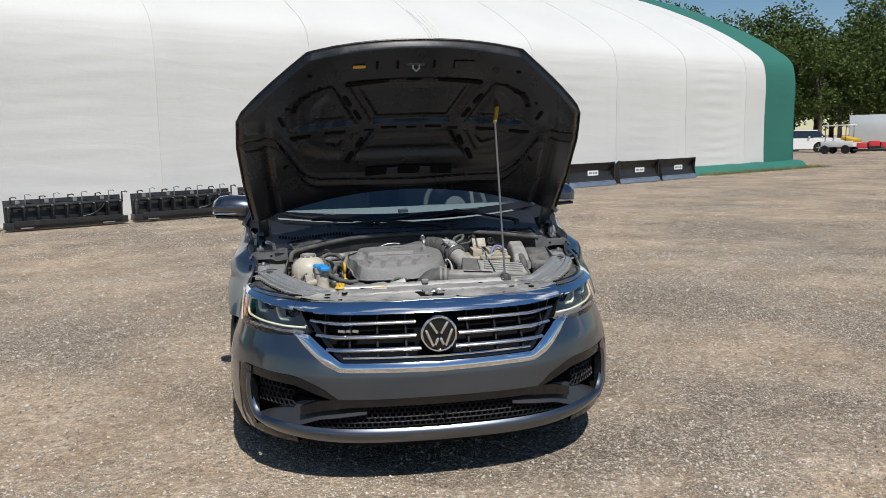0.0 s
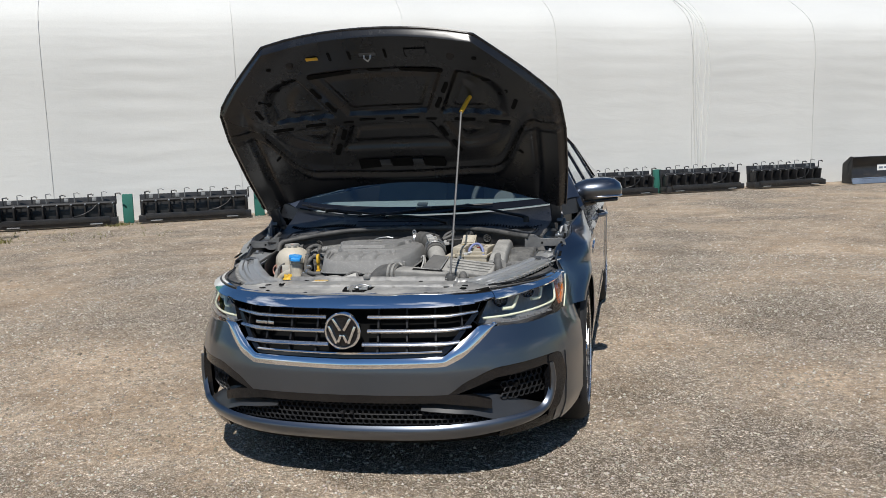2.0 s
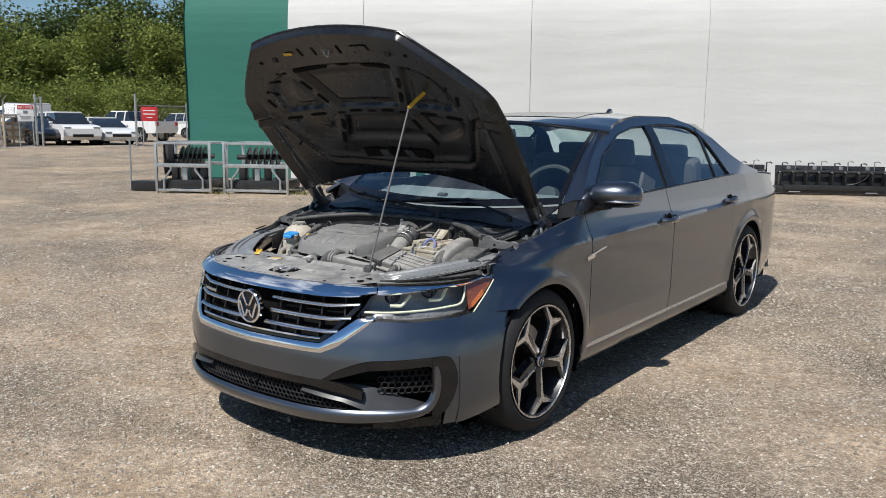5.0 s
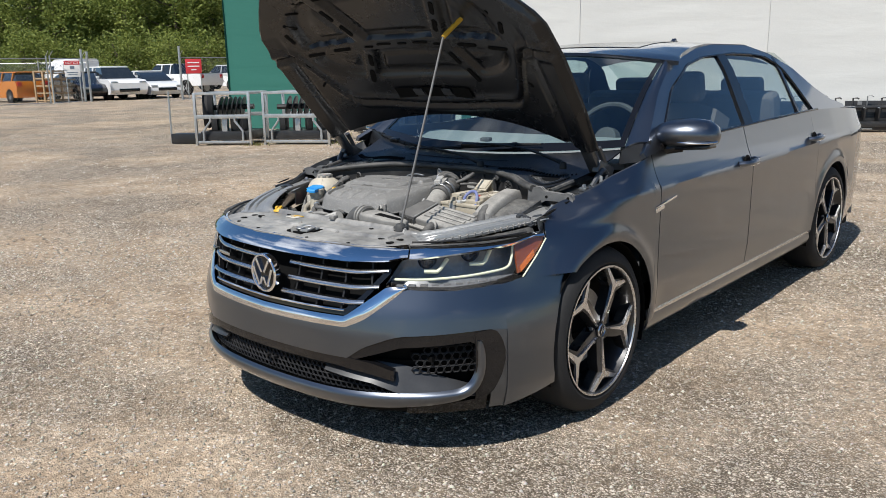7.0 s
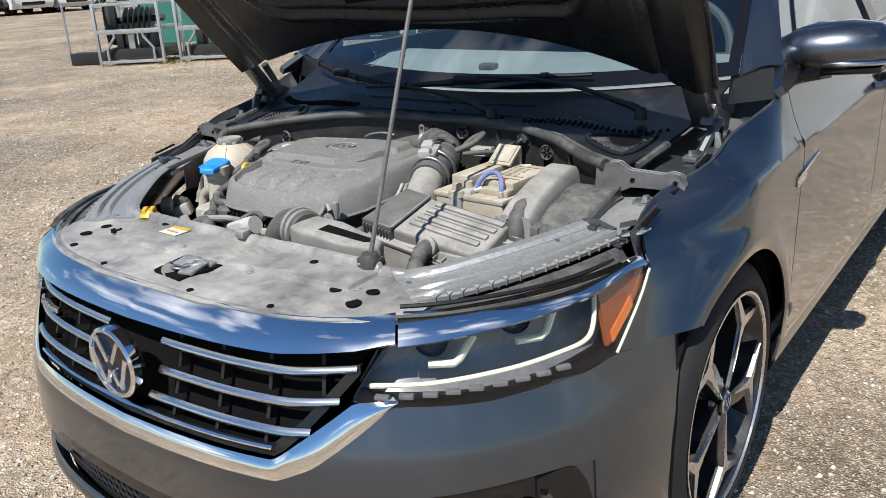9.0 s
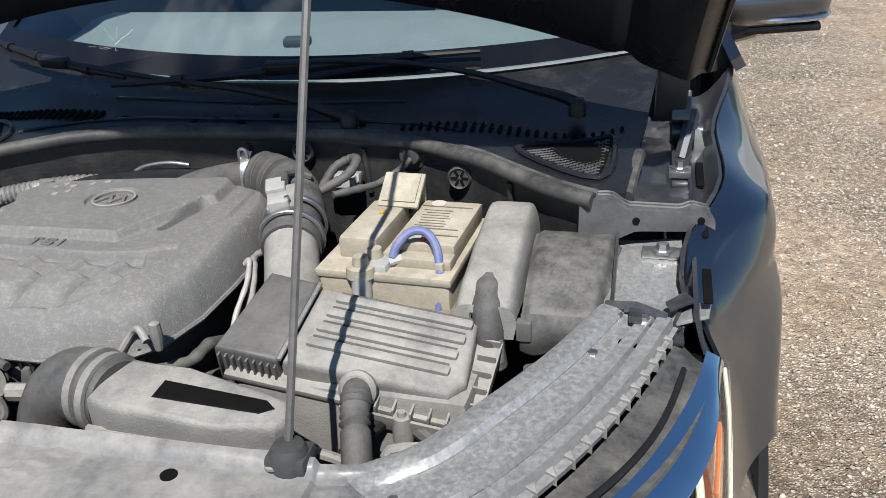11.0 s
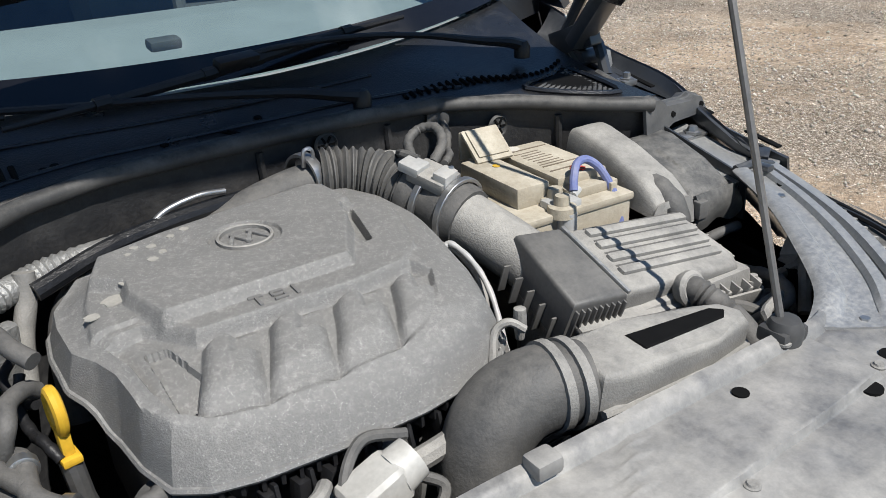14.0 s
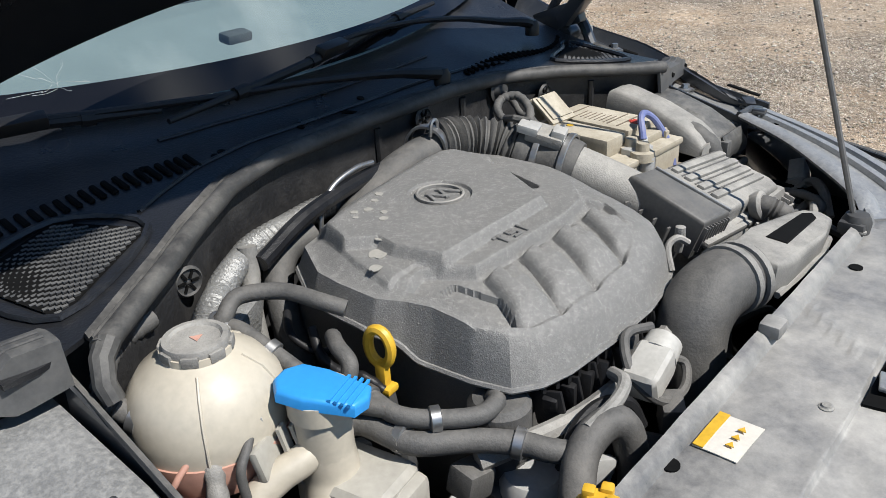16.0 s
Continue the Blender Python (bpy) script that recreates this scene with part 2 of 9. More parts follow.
def glass(name, color, amount=0.2, rough=0.02, ior=1.45):
    """A pane: what shows through it is tinted; its gloss follows the viewing angle."""
    mt = bpy.data.materials.new(name)
    mt.use_nodes = True
    N, L = mt.node_tree.nodes, mt.node_tree.links
    N.clear()
    out = N.new("ShaderNodeOutputMaterial")
    tr = N.new("ShaderNodeBsdfTransparent")
    tr.inputs["Color"].default_value = (*color, 1)
    gl = N.new("ShaderNodeBsdfGlossy")
    gl.inputs["Roughness"].default_value = rough
    gl.inputs["Color"].default_value = (0.95, 0.97, 1.0, 1)
    lw = N.new("ShaderNodeLayerWeight")
    pw = N.new("ShaderNodeMath")
    pw.operation = "POWER"
    pw.inputs[1].default_value = 4.0
    L.new(lw.outputs["Facing"], pw.inputs[0])
    f0 = ((ior - 1) / (ior + 1)) ** 2
    fr = N.new("ShaderNodeMapRange")
    fr.inputs["To Min"].default_value = f0
    L.new(pw.outputs[0], fr.inputs["Value"])
    mx = N.new("ShaderNodeMixShader")
    L.new(fr.outputs["Result"], mx.inputs["Fac"])
    L.new(tr.outputs["BSDF"], mx.inputs[1])
    L.new(gl.outputs["BSDF"], mx.inputs[2])
    L.new(mx.outputs["Shader"], out.inputs["Surface"])
    return mt


DUST = (0.43, 0.39, 0.32)
M = {}
M["paint"] = material("car_paint", (0.118, 0.132, 0.158), 0.34, 1.0, 3.0, 0.05, 700.0, coat=1.0, dust=(0.24, 0.225, 0.20), dust_amount=0.03, dust_scale=2.2, rough_vary=0.03)
M["bay_paint"] = material("bay_paint", (0.05, 0.054, 0.06), 0.38, 0.4, 6.0, 0.1, 90.0, coat=0.5, dust=(.25, .24, .22), dust_amount=0.2, dust_scale=9.0)
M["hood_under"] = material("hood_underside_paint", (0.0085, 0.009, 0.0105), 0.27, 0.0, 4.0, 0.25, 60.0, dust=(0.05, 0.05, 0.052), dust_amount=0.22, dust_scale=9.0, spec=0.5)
M["gloss_black"] = material("gloss_black_plastic", (0.007, 0.007, 0.008), 0.10, 0.0, 5.0, 0.2, 50.0, rough_vary=0.03)
M["black"] = material("black_plastic", (0.014, 0.014, 0.015), 0.45, 0.0, 12.0, 0.25, 120.0, bump=0.15, bump_scale=300, spec=0.3)
# near-black, with the shade of holes, gaps and recesses put into the colour
M["dark"] = material("recess_shade", (0.005, 0.005, 0.005), 0.8, 0.0, 9.0, 0.3, 60.0, spec=0.1)
M["chrome"] = material("chrome", (0.86, 0.87, 0.89), 0.07, 1.0, 6.0, 0.03, 40.0, rough_vary=0.03)
M["satin"] = material("satin_metal_trim", (0.62, 0.63, 0.65), 0.22, 1.0, 6.0, 0.05, 60.0, rough_vary=0.05)
M["rubber"] = material("tyre_rubber", (0.011, 0.011, 0.0115), 0.8, 0.0, 9.0, 0.25, 80.0, dust=(0.07, 0.065, 0.057), dust_amount=0.10, dust_scale=7.0, bump=0.2, bump_scale=120)
M["alloy"] = material("machined_alloy", (0.70, 0.70, 0.71), 0.28, 1.0, 20.0, 0.06, 200.0, dust=(0.25, 0.22, 0.18), dust_amount=0.12, dust_scale=12.0)
M["alloy_dark"] = material("dark_alloy", (0.018, 0.018, 0.02), 0.3, 0.2, 10.0, 0.2, 80.0, coat=0.5, dust=(0.2, 0.18, 0.15), dust_amount=0.2, dust_scale=11.0)
M["rod_dark"] = material("cast_iron_grey", (0.10, 0.10, 0.10), 0.55, 0.5, 15.0, 0.2, 120.0)
M["steel"] = material("dull_steel", (0.42, 0.42, 0.42), 0.38, 0.9, 15.0, 0.2, 120.0)
M["glass"] = glass("clear_glass", (0.70, 0.88, 0.87), ior=2.0)
M["side_glass"] = glass("tinted_glass", (0.80, 0.87, 0.85), ior=1.6)
M["lens"] = glass("headlight_lens", (0.93, 0.94, 0.95), ior=1.45)

# ---------- car: shared surfaces ----------
PLAN = [(v.x, v.y) for v in smooth_curve([(0, .035, 0), (.15, .04, 0), (.3, .055, 0), (.43, .085, 0), (.55, .14, 0), (.66, .22, 0), (.74, .31, 0), (.80, .40, 0), (.845, .50, 0), (.875, .62, 0), (.892, .75, 0)], 16)]
ARC = [0.0]
for (ax, ay), (bx, by) in zip(PLAN, PLAN[1:]):
    ARC.append(ARC[-1] + math.hypot(bx - ax, by - ay))
PX, PY = [p[0] for p in PLAN], [p[1] for p in PLAN]
INSET = [(.10, .06), (.18, .02), (.24, 0), (.36, -.005), (.45, 0), (.52, .015), (.60, .045), (.66, .062), (.70, .072), (.74, .085), (.78, .11), (.85, .2)]
S_END = ARC[-1]


def plan_at(a):
    if a > S_END:
        return PX[-1] + (a - S_END) * 0.06, PY[-1] + (a - S_END)
    return float(np.interp(a, ARC, PX)), float(np.interp(a, ARC, PY))


def front(s, z, out=0.0):
    """A point of the car's nose: s metres round it from the middle, z high, out metres proud of it."""
    a = abs(s)
    x, y = plan_at(a)
    x1, y1 = plan_at(a + .012)
    x0, y0 = plan_at(max(a - .012, 0))
    dx, dy = x1 - x0, y1 - y0
    n = math.hypot(dx, dy)
    nx, ny = (dy / n, -dx / n) if a > 1e-6 else (0.0, -1.0)
    d = out - interp(z, INSET)
    return Vector(((x + nx * d) * (1 if s >= 0 else -1), y + ny * d, z))


def ribbon(bm, lo, hi, s0, s1, ns=24, nz=5, out=0.0, thick=0.004, bulge=0.0):
    """A strip of the nose between two heights that follow (s, z) pairs, from s0 to s1."""
    def fn(s, v):
        a = abs(s)
        z = lerp(interp(a, lo), interp(a, hi), v)
        o = out(s, v) if callable(out) else out
        return front(s, z, o + bulge * math.sin(math.pi * v))
    grid(bm, fn, span(min(s0, s1), max(s0, s1), ns), span(0, 1, nz), thick)


WIDE = [(.55, .815), (.60, .842), (.65, .862), (.75, .884), (.85, .893), (1.0, .899), (1.4, .897), (2.4, .90), (3.4, .90), (3.8, .897), (4.3, .865), (4.6, .82), (4.8, .74), (4.92, .62)]
SIDE = [(.10, -.07), (.20, -.045), (.28, -.018), (.42, -.003), (.55, 0), (.68, .001), (.77, .003), (.836, .003), (.848, -.008), (.90, -.030), (.97, -.051), (1.02, -.064), (1.1, -.09)]
BELT = [(1.36, .975), (1.5, 1.0), (2.5, 1.033), (3.3, 1.055), (3.6, 1.06), (4.0, 1.05), (4.4, 1.03), (4.9, .99)]
HUB_F, HUB_R = Vector((.80, 1.0, .312)), Vector((.80, 3.79, .360))
R_ARCH = .367


def side_x(y, z):
    return interp(y, WIDE) + interp(z - 0.0157 * (y - 1.0), SIDE) + .012 * (math.exp(-((math.hypot(y - HUB_F.y, z - HUB_F.z) - .39) / .035) ** 2) + math.exp(-((math.hypot(y - HUB_R.y, z - HUB_R.z) - .39) / .035) ** 2)) * (1 if z < .8 else 0)


def arch(y, hub, low):
    d = R_ARCH ** 2 - (y - hub.y) ** 2
    return hub.z + math.sqrt(d) if d > 0 else low


def panel(bm, ys, zlo, zhi, nz, sign, thick=.006, shift=0.0, xfn=side_x):
    """A sheet of the car's flank between two heights that depend on y."""
    def fn(y, v):
        z = lerp(zlo(y), zhi(y), v)
        return Vector((sign * (xfn(y, z) + shift), y, z))
    grid(bm, fn, ys, span(0, 1, nz), thick * sign)


car = thing("car", "dark grey metallic sedan with its bonnet propped open on gravel", "car")

# fenders, doors, quarters
FEND_TOP = [(.735, .786), (.75, .799), (.85, .842), (1.0, .877), (1.2, .919), (1.42, .978)]


def fender_hi(y):
    return interp(y, [(.556, .609), (.710, .736), (.722, .766), (.735, .786)]) if y < .735 else interp(y, FEND_TOP)


def nose_x(y, z):
    """Half the car's width at y on the surface of its nose."""
    lo, hi = .85, 1.9
    for _ in range(24):
        mid = (lo + hi) / 2
        if front(mid, z).y < y:
            lo = mid
        else:
            hi = mid
    return front(lo, z).x


def fender_x(y, z):
    top = fender_hi(max(y, .735))
    k = max(0.0, (z - (top - .10)) / .10)
    x = side_x(y, z) - .058 * k * k * (1 - sstep(1.12, 1.39, y))
    if y < 1.06:
        q = min(1.0, max(0.0, (z - .6) / .15))
        w = sstep(lerp(.60, .68, q), lerp(.80, 1.05, q), y)
        x = lerp(nose_x(y, z), x, w)
    return x


F_Y = sorted(set([round(v, 4) for v in span(.556, .70, 9)] + [.710, .716, .722, .728, .735, .75, .765, .775, .7752] + [round(HUB_F.y - R_ARCH * math.cos(math.pi * k / 40), 4) for k in range(12, 40)] + [1.3668, 1.3675, 1.39, 1.411]))
R_Y = sorted(set([3.4195, 3.4225] + [round(HUB_R.y - R_ARCH * math.cos(math.pi * k / 36), 4) for k in range(1, 36)] + [4.1575, 4.16, 4.2, 4.3, 4.4, 4.5, 4.6, 4.7, 4.78, 4.84, 4.9]))


def sill_z(y):
    return .312 + .0157 * (y - 1.4)


for sign in (1, -1):
    bm = B()
    panel(bm, F_Y, lambda y: .606 if y < .775 else (arch(y, HUB_F, .26)), fender_hi, 30, sign, xfn=fender_x)
    fender = part("fender", bm, M["paint"], car)
    bm = B()
    panel(bm, span(1.416, 2.402, 18), sill_z, lambda y: interp(y, BELT), 44, sign)
    door_f = part("front_door", bm, M["paint"], car)
    bm = B()
    panel(bm, [v for v in span(2.409, 3.4185, 18)], sill_z, lambda y: interp(y, BELT), 44, sign)
    door_r = part("rear_door", bm, M["paint"], car)
    bm = B()
    panel(bm, R_Y, lambda y: arch(y, HUB_R, .33) if y < 4.157 else .24, lambda y: interp(y, BELT), 34, sign)
    quarter = part("rear_quarter", bm, M["paint"], car)
    bm = B()
    grid(bm, lambda y, v: Vector((sign * interp(v, [(0, .80), (.25, .868), (.6, .884), (1, .876)]), y, lerp(.185, .316, v) + .0157 * (y - 1.4))), span(1.37, 3.43, 14), span(0, 1, 6), .01 * sign)
    part("sill", bm, M["paint"], car)
    bm = B()
    grid(bm, lambda y, v: Vector((sign * (.886 - .004 * abs(2 * v - 1)), y, lerp(.292, .312, v) + .0157 * (y - 1.4))), span(1.40, 3.42, 14), span(0, 1, 4), .006 * sign)
    part("sill_strip", bm, M["satin"], car, "satin silver strip along the sill")
    # window line trim, handles
    bm = B()
    tube(bm, [Vector((sign * (side_x(y, interp(y, BELT)) + .001), y, interp(y, BELT) + .004)) for y in span(1.43, 3.55, 26)], .0065, 6)
    part("window_trim", bm, M["gloss_black"], car)
    for hy, hz, door in ((2.34, .862, door_f), (3.39, .905, door_r)):
        bm = B()
        hx = side_x(hy, hz)
        tube(bm, smooth_curve([(sign * (hx - .004), hy - .10, hz - .004), (sign * (hx + .034), hy - .07, hz), (sign * (hx + .038), hy + .03, hz + .003), (sign * (hx - .002), hy + .085, hz + .006)], 6), .0135, 10)
        box(bm, (sign * (hx + .032), hy + .02, hz + .014), (.008, .12, .006), bev=.002)
        part("door_handle", bm, M["paint"], door)
        bm = B()
        tube(bm, [(sign * (hx + .040), hy - .06, hz - .012), (sign * (hx + .043), hy + .03, hz - .010), (sign * (hx + .030), hy + .07, hz - .006)], .0035, 6)
        part("handle_trim", bm, M["chrome"], door, "thin chrome line under the handle")
        bm = B()
        lathe(bm, [(0, .0), (.034, .0), (.038, -.006), (.02, -.014)], pose(sign * (hx + .001), hy + .0, hz - .004, 0, 90 * sign, 0), 24)
        part("handle_recess", bm, M["dark"], door)
    # fender badge
    bm = B()
    bx = side_x(1.43, .76)
    box(bm, (sign * (bx + .002), 1.46, .775), (.006, .19, .010), rot=(9, 0, 0), bev=.002)
    box(bm, (sign * (bx + .003), 1.40, .755), (.007, .075, .022), rot=(9, 0, 0), bev=.004)
    part("fender_badge", bm, M["chrome"], fender, "chrome badge with plain bars")
    # mirror
    bm = B()
    rings = [(-.115, .055, .045, 0), (-.10, .075, .058, 0), (-.05, .098, .072, .004), (.03, .10, .076, .006), (.09, .088, .068, .004), (.122, .06, .045, 0), (.132, .02, .015, 0)]
    P = []
    for off, ry, rz, dz in rings:
        P.append([Vector((sign * (.915 + off), 1.60 + .25 * off + ry * math.cos(TAU * k / 20) * (1.0 if math.cos(TAU * k / 20) < 0 else .55), 1.045 + dz + rz * math.sin(TAU * k / 20) * (.9 if math.sin(TAU * k / 20) > 0 else .75))) for k in range(20)])
    V = [[bm.verts.new(p) for p in ring] for ring in P]
    for a, b in zip(V, V[1:]):
        for k in range(20):
            bm.faces.new((a[k], a[(k + 1) % 20], b[(k + 1) % 20], b[k]))
    bm.faces.new(V[0])
    bm.faces.new(V[-1])
    mirror = part("door_mirror", bm, M["paint"], car)
    bm = B()
    tube(bm, [(sign * .80, 1.54, .985), (sign * .845, 1.56, .988), (sign * .90, 1.59, .998)], .024, 10)
    box(bm, (sign * .93, 1.605, .994), (.19, .10, .016), rot=(0, -4 * sign, 0), bev=.006)
    part("mirror_foot", bm, M["gloss_black"], mirror)
    bm = B()
    tube(bm, smooth_curve([(sign * .865, 1.523, 1.022), (sign * .95, 1.525, 1.018), (sign * 1.02, 1.56, 1.018), (sign * 1.043, 1.61, 1.02)], 6), .006, 8)
    part("indicator", bm, M["satin"], mirror)

# greenhouse
M["pale_crack"] = material("crushed_glass", (0.30, 0.33, 0.33), 0.4, 0.0, 40.0, 0.1, 200.0)
def lean_x(z):
    return .862 - (z - .98) * .60 - .22 * max(0.0, z - 1.30)


Z_OUT = [(1.33, .99), (1.42, 1.035), (1.70, 1.215), (2.01, 1.368), (2.3, 1.424), (2.55, 1.446), (3.07, 1.446), (3.35, 1.395), (3.57, 1.305), (3.76, 1.19), (3.95, 1.11), (4.15, 1.07)]
Z_IN = [(1.33, .972), (1.46, .985), (1.50, 1.006), (1.62, 1.085), (1.85, 1.232), (2.15, 1.338), (2.4, 1.378), (2.8, 1.397), (3.1, 1.39), (3.25, 1.376), (3.36, 1.332), (3.45, 1.22), (3.53, 1.062), (3.56, 1.056), (4.15, 1.046)]
for sign in (1, -1):
    bm = B()
    grid(bm, lambda y, v: (lambda z: Vector((sign * lean_x(z), y, z)))(lerp(interp(y, Z_IN), interp(y, Z_OUT), v)), sorted(span(1.33, 4.15, 60) + [3.36, 3.45, 3.53, 3.56]), span(0, 1, 5), .02 * sign)
    part("roof_pillar", bm, M["paint"], car)
    bm = B()
    tube(bm, [Vector((sign * (lean_x(interp(y, Z_IN)) + .001), y, interp(y, Z_IN) - .002)) for y in span(1.50, 3.53, 44)], .007, 6)
    part("window_frame", bm, M["gloss_black"], car)
    bm = B()
    grid(bm, lambda y, v: (lambda z: Vector((sign * (lean_x(z) + .003), y + .14 * (z - 1.04) / .35, z)))(lerp(1.03, 1.39, v)), span(2.45, 2.56, 3), span(0, 1, 6), .02 * sign)
    part("door_pillar", bm, M["gloss_black"], car)
    bm = B()
    grid(bm, lambda y, v: (lambda z: Vector((sign * (lean_x(z) + .002), y + .09 * (z - 1.04) / .35, z)))(lerp(1.05, 1.375, v)), span(3.265, 3.295, 2), span(0, 1, 5), .012 * sign)
    part("quarter_divider", bm, M["gloss_black"], car)
    bm = B()
    grid(bm, lambda y, v: (lambda z: Vector((sign * (lean_x(z) - .008), y, z)))(lerp(min(interp(y, BELT), interp(y, Z_IN)) - .01, interp(y, Z_IN), v)), span(1.50, 3.53, 40), span(0, 1, 5))
    sg = part("side_window", bm, M["side_glass"], car)
    sg.visible_shadow = False


def shield(u, v):
    """The windscreen, u across from -1 to 1 and v from its foot to its top."""
    hw = lerp(.735, .60, v)
    yb, yt = 1.20 + .19 * u * u, 1.90 + .09 * u * u
    zb, zt = .965 + .035 * u * u, 1.408 - .048 * u * u
    return Vector((u * hw, lerp(yb, yt, v), lerp(zb, zt, v) + .035 * math.sin(math.pi * v)))


bm = B()
grid(bm, shield, span(-1, 1, 25), span(0, 1, 13))
ws = part("windscreen", bm, M["glass"], car)
for sign in (1, -1):
    bm = B()

    def pillar_skin(v, w):
        a = shield(sign, v)
        y2 = a.y + .015
        z2 = interp(y2, Z_OUT)
        b = Vector((sign * (lean_x(z2) + .001), y2, z2 + .001))
        return a.lerp(b, w) + Vector((0, 0, .010 * math.sin(math.pi * w)))
    grid(bm, pillar_skin, span(0, 1, 16), span(0, 1, 5), -.006 * sign)
    part("pillar_skin", bm, M["paint"], car)
    bm = B()
    grid(bm, lambda y, v: (lambda z: Vector((sign * (lean_x(z) + .003), y, z)))(lerp(interp(y, BELT) - .004, interp(y, Z_IN) + .004, v)), span(1.47, 1.60, 5), span(0, 1, 3), .012 * sign)
    part("mirror_sail", bm, M["gloss_black"], car)
ws.visible_shadow = False
bm = B()
for a, b in ((-1.0, -.965), (.965, 1.0)):
    grid(bm, lambda u, v: shield(u, v) + Vector((0, -.002, .003)), span(a, b, 2), span(0, 1, 12))
grid(bm, lambda u, v: shield(u, v) + Vector((0, -.002, .003)), span(-1, 1, 20), span(.955, 1.0, 2))
grid(bm, lambda u, v: shield(u, v) + Vector((0, -.002, .003)), span(-1, 1, 30), span(0, .064, 4))
part("windscreen_border", bm, M["gloss_black"], car)


# star crack low in the windscreen
rnd = random.Random(4)
bm = B()
for k in range(7):
    a = TAU * k / 7 + rnd.uniform(-.2, .2)
    u0, v0 = -.505, .075
    pts = []
    for j in range(5):
        q = j / 4 * rnd.uniform(.5, 1.3)
        pts.append(shield(u0 + .09 * q * math.cos(a) + rnd.uniform(-.006, .006), max(.055, v0 + .075 * q * math.sin(a) + rnd.uniform(-.004, .004))) + Vector((0, -.002, .003)))
    tube(bm, pts, .0003, 4)
part("glass_crack", bm, M["pale_crack"], ws, "white star crack in the glass")


def roof(u, y):
    hw = lean_x(interp(y, Z_OUT)) + .004
    front_y = 1.895 + .09 * u * u
    yy = front_y + (y - 1.86) * (3.42 - front_y) / 1.56
    z = interp(yy, [(1.89, 1.405), (2.1, 1.435), (2.4, 1.462), (2.8, 1.472), (3.2, 1.458), (3.42, 1.43)])
    zr = interp(yy, Z_OUT)
    return Vector((u * hw, yy, lerp(z, zr, abs(u) ** 2.6)))


bm = B()
grid(bm, roof, span(-1, 1, 21), span(1.86, 3.42, 26), .02)
part("roof", bm, M["paint"], car)
bm = B()
grid(bm, lambda u, y: roof(u, y) + Vector((0, 0, .003)), span(-.62, .62, 11), span(2.08, 2.62, 6), .004)
part("sunroof", bm, M["gloss_black"], car, "dark glass sunroof panel")
bm = B()
prism(bm, [(-.06, 0), (.075, 0), (.07, .035), (.045, .055), (.0, .03)], -.013, .013, pose(0, 3.28, 1.448, 90, 0, 90), .006)
part("antenna", bm, M["paint"], car)
bm = B()
grid(bm, lambda u, v: Vector((u * lerp(.60, .70, v), lerp(3.42, 4.10, v), lerp(1.43, 1.075, v) - .03 * u * u + .03 * math.sin(math.pi * v))), span(-1, 1, 15), span(0, 1, 9))
rw = part("rear_window", bm, M["side_glass"], car)
rw.visible_shadow = False
bm = B()
grid(bm, lambda u, v: Vector((u * lerp(.80, .70, v), lerp(4.08, 4.86, v), lerp(1.085, 1.03, v) - .03 * abs(u) ** 3)), span(-1, 1, 15), span(0, 1, 9), .02)
part("boot_lid", bm, M["paint"], car)
bm = B()
grid(bm, lambda u, v: Vector((u * (.755 - .03 * v), 4.93 - .18 * abs(u) ** 3 - .05 * abs(v - .45), lerp(.25, 1.02, v))), span(-1, 1, 17), span(0, 1, 9), .02)
part("rear_bumper", bm, M["paint"], car)

# underside and wheel housings
bm = B()
box(bm, (0, 2.65, .25), (1.56, 3.9, .10), bev=.02)
box(bm, (0, .36, .45), (1.02, .03, .58))
tray = [(p[0] * .93, p[1] + .055) for p in PLAN if p[1] < .56]
prism(bm, [(-x, y) for x, y in tray[::-1]] + tray[1:] + [(.54, .63), (.54, 1.05), (-.54, 1.05), (-.54, .63)], .168, .20)
part("underbody", bm, M["dark"], car)
for sign in (1, -1):
    for hub in (HUB_F, HUB_R):
        bm = B()
        grid(bm, lambda a, w: Vector((sign * lerp(.56, .868, w), hub.y - (R_ARCH - .004) * math.cos(a), hub.z + (R_ARCH - .004) * math.sin(a))), span(-.35, math.pi + .35, 28), span(0, 1, 3), .004)
        lathe(bm, [(0, 0), (R_ARCH + .004, 0)], pose(sign * .56, hub.y, hub.z, 0, 90, 0), 28)
        part("wheel_housing", bm, M["dark"], car)


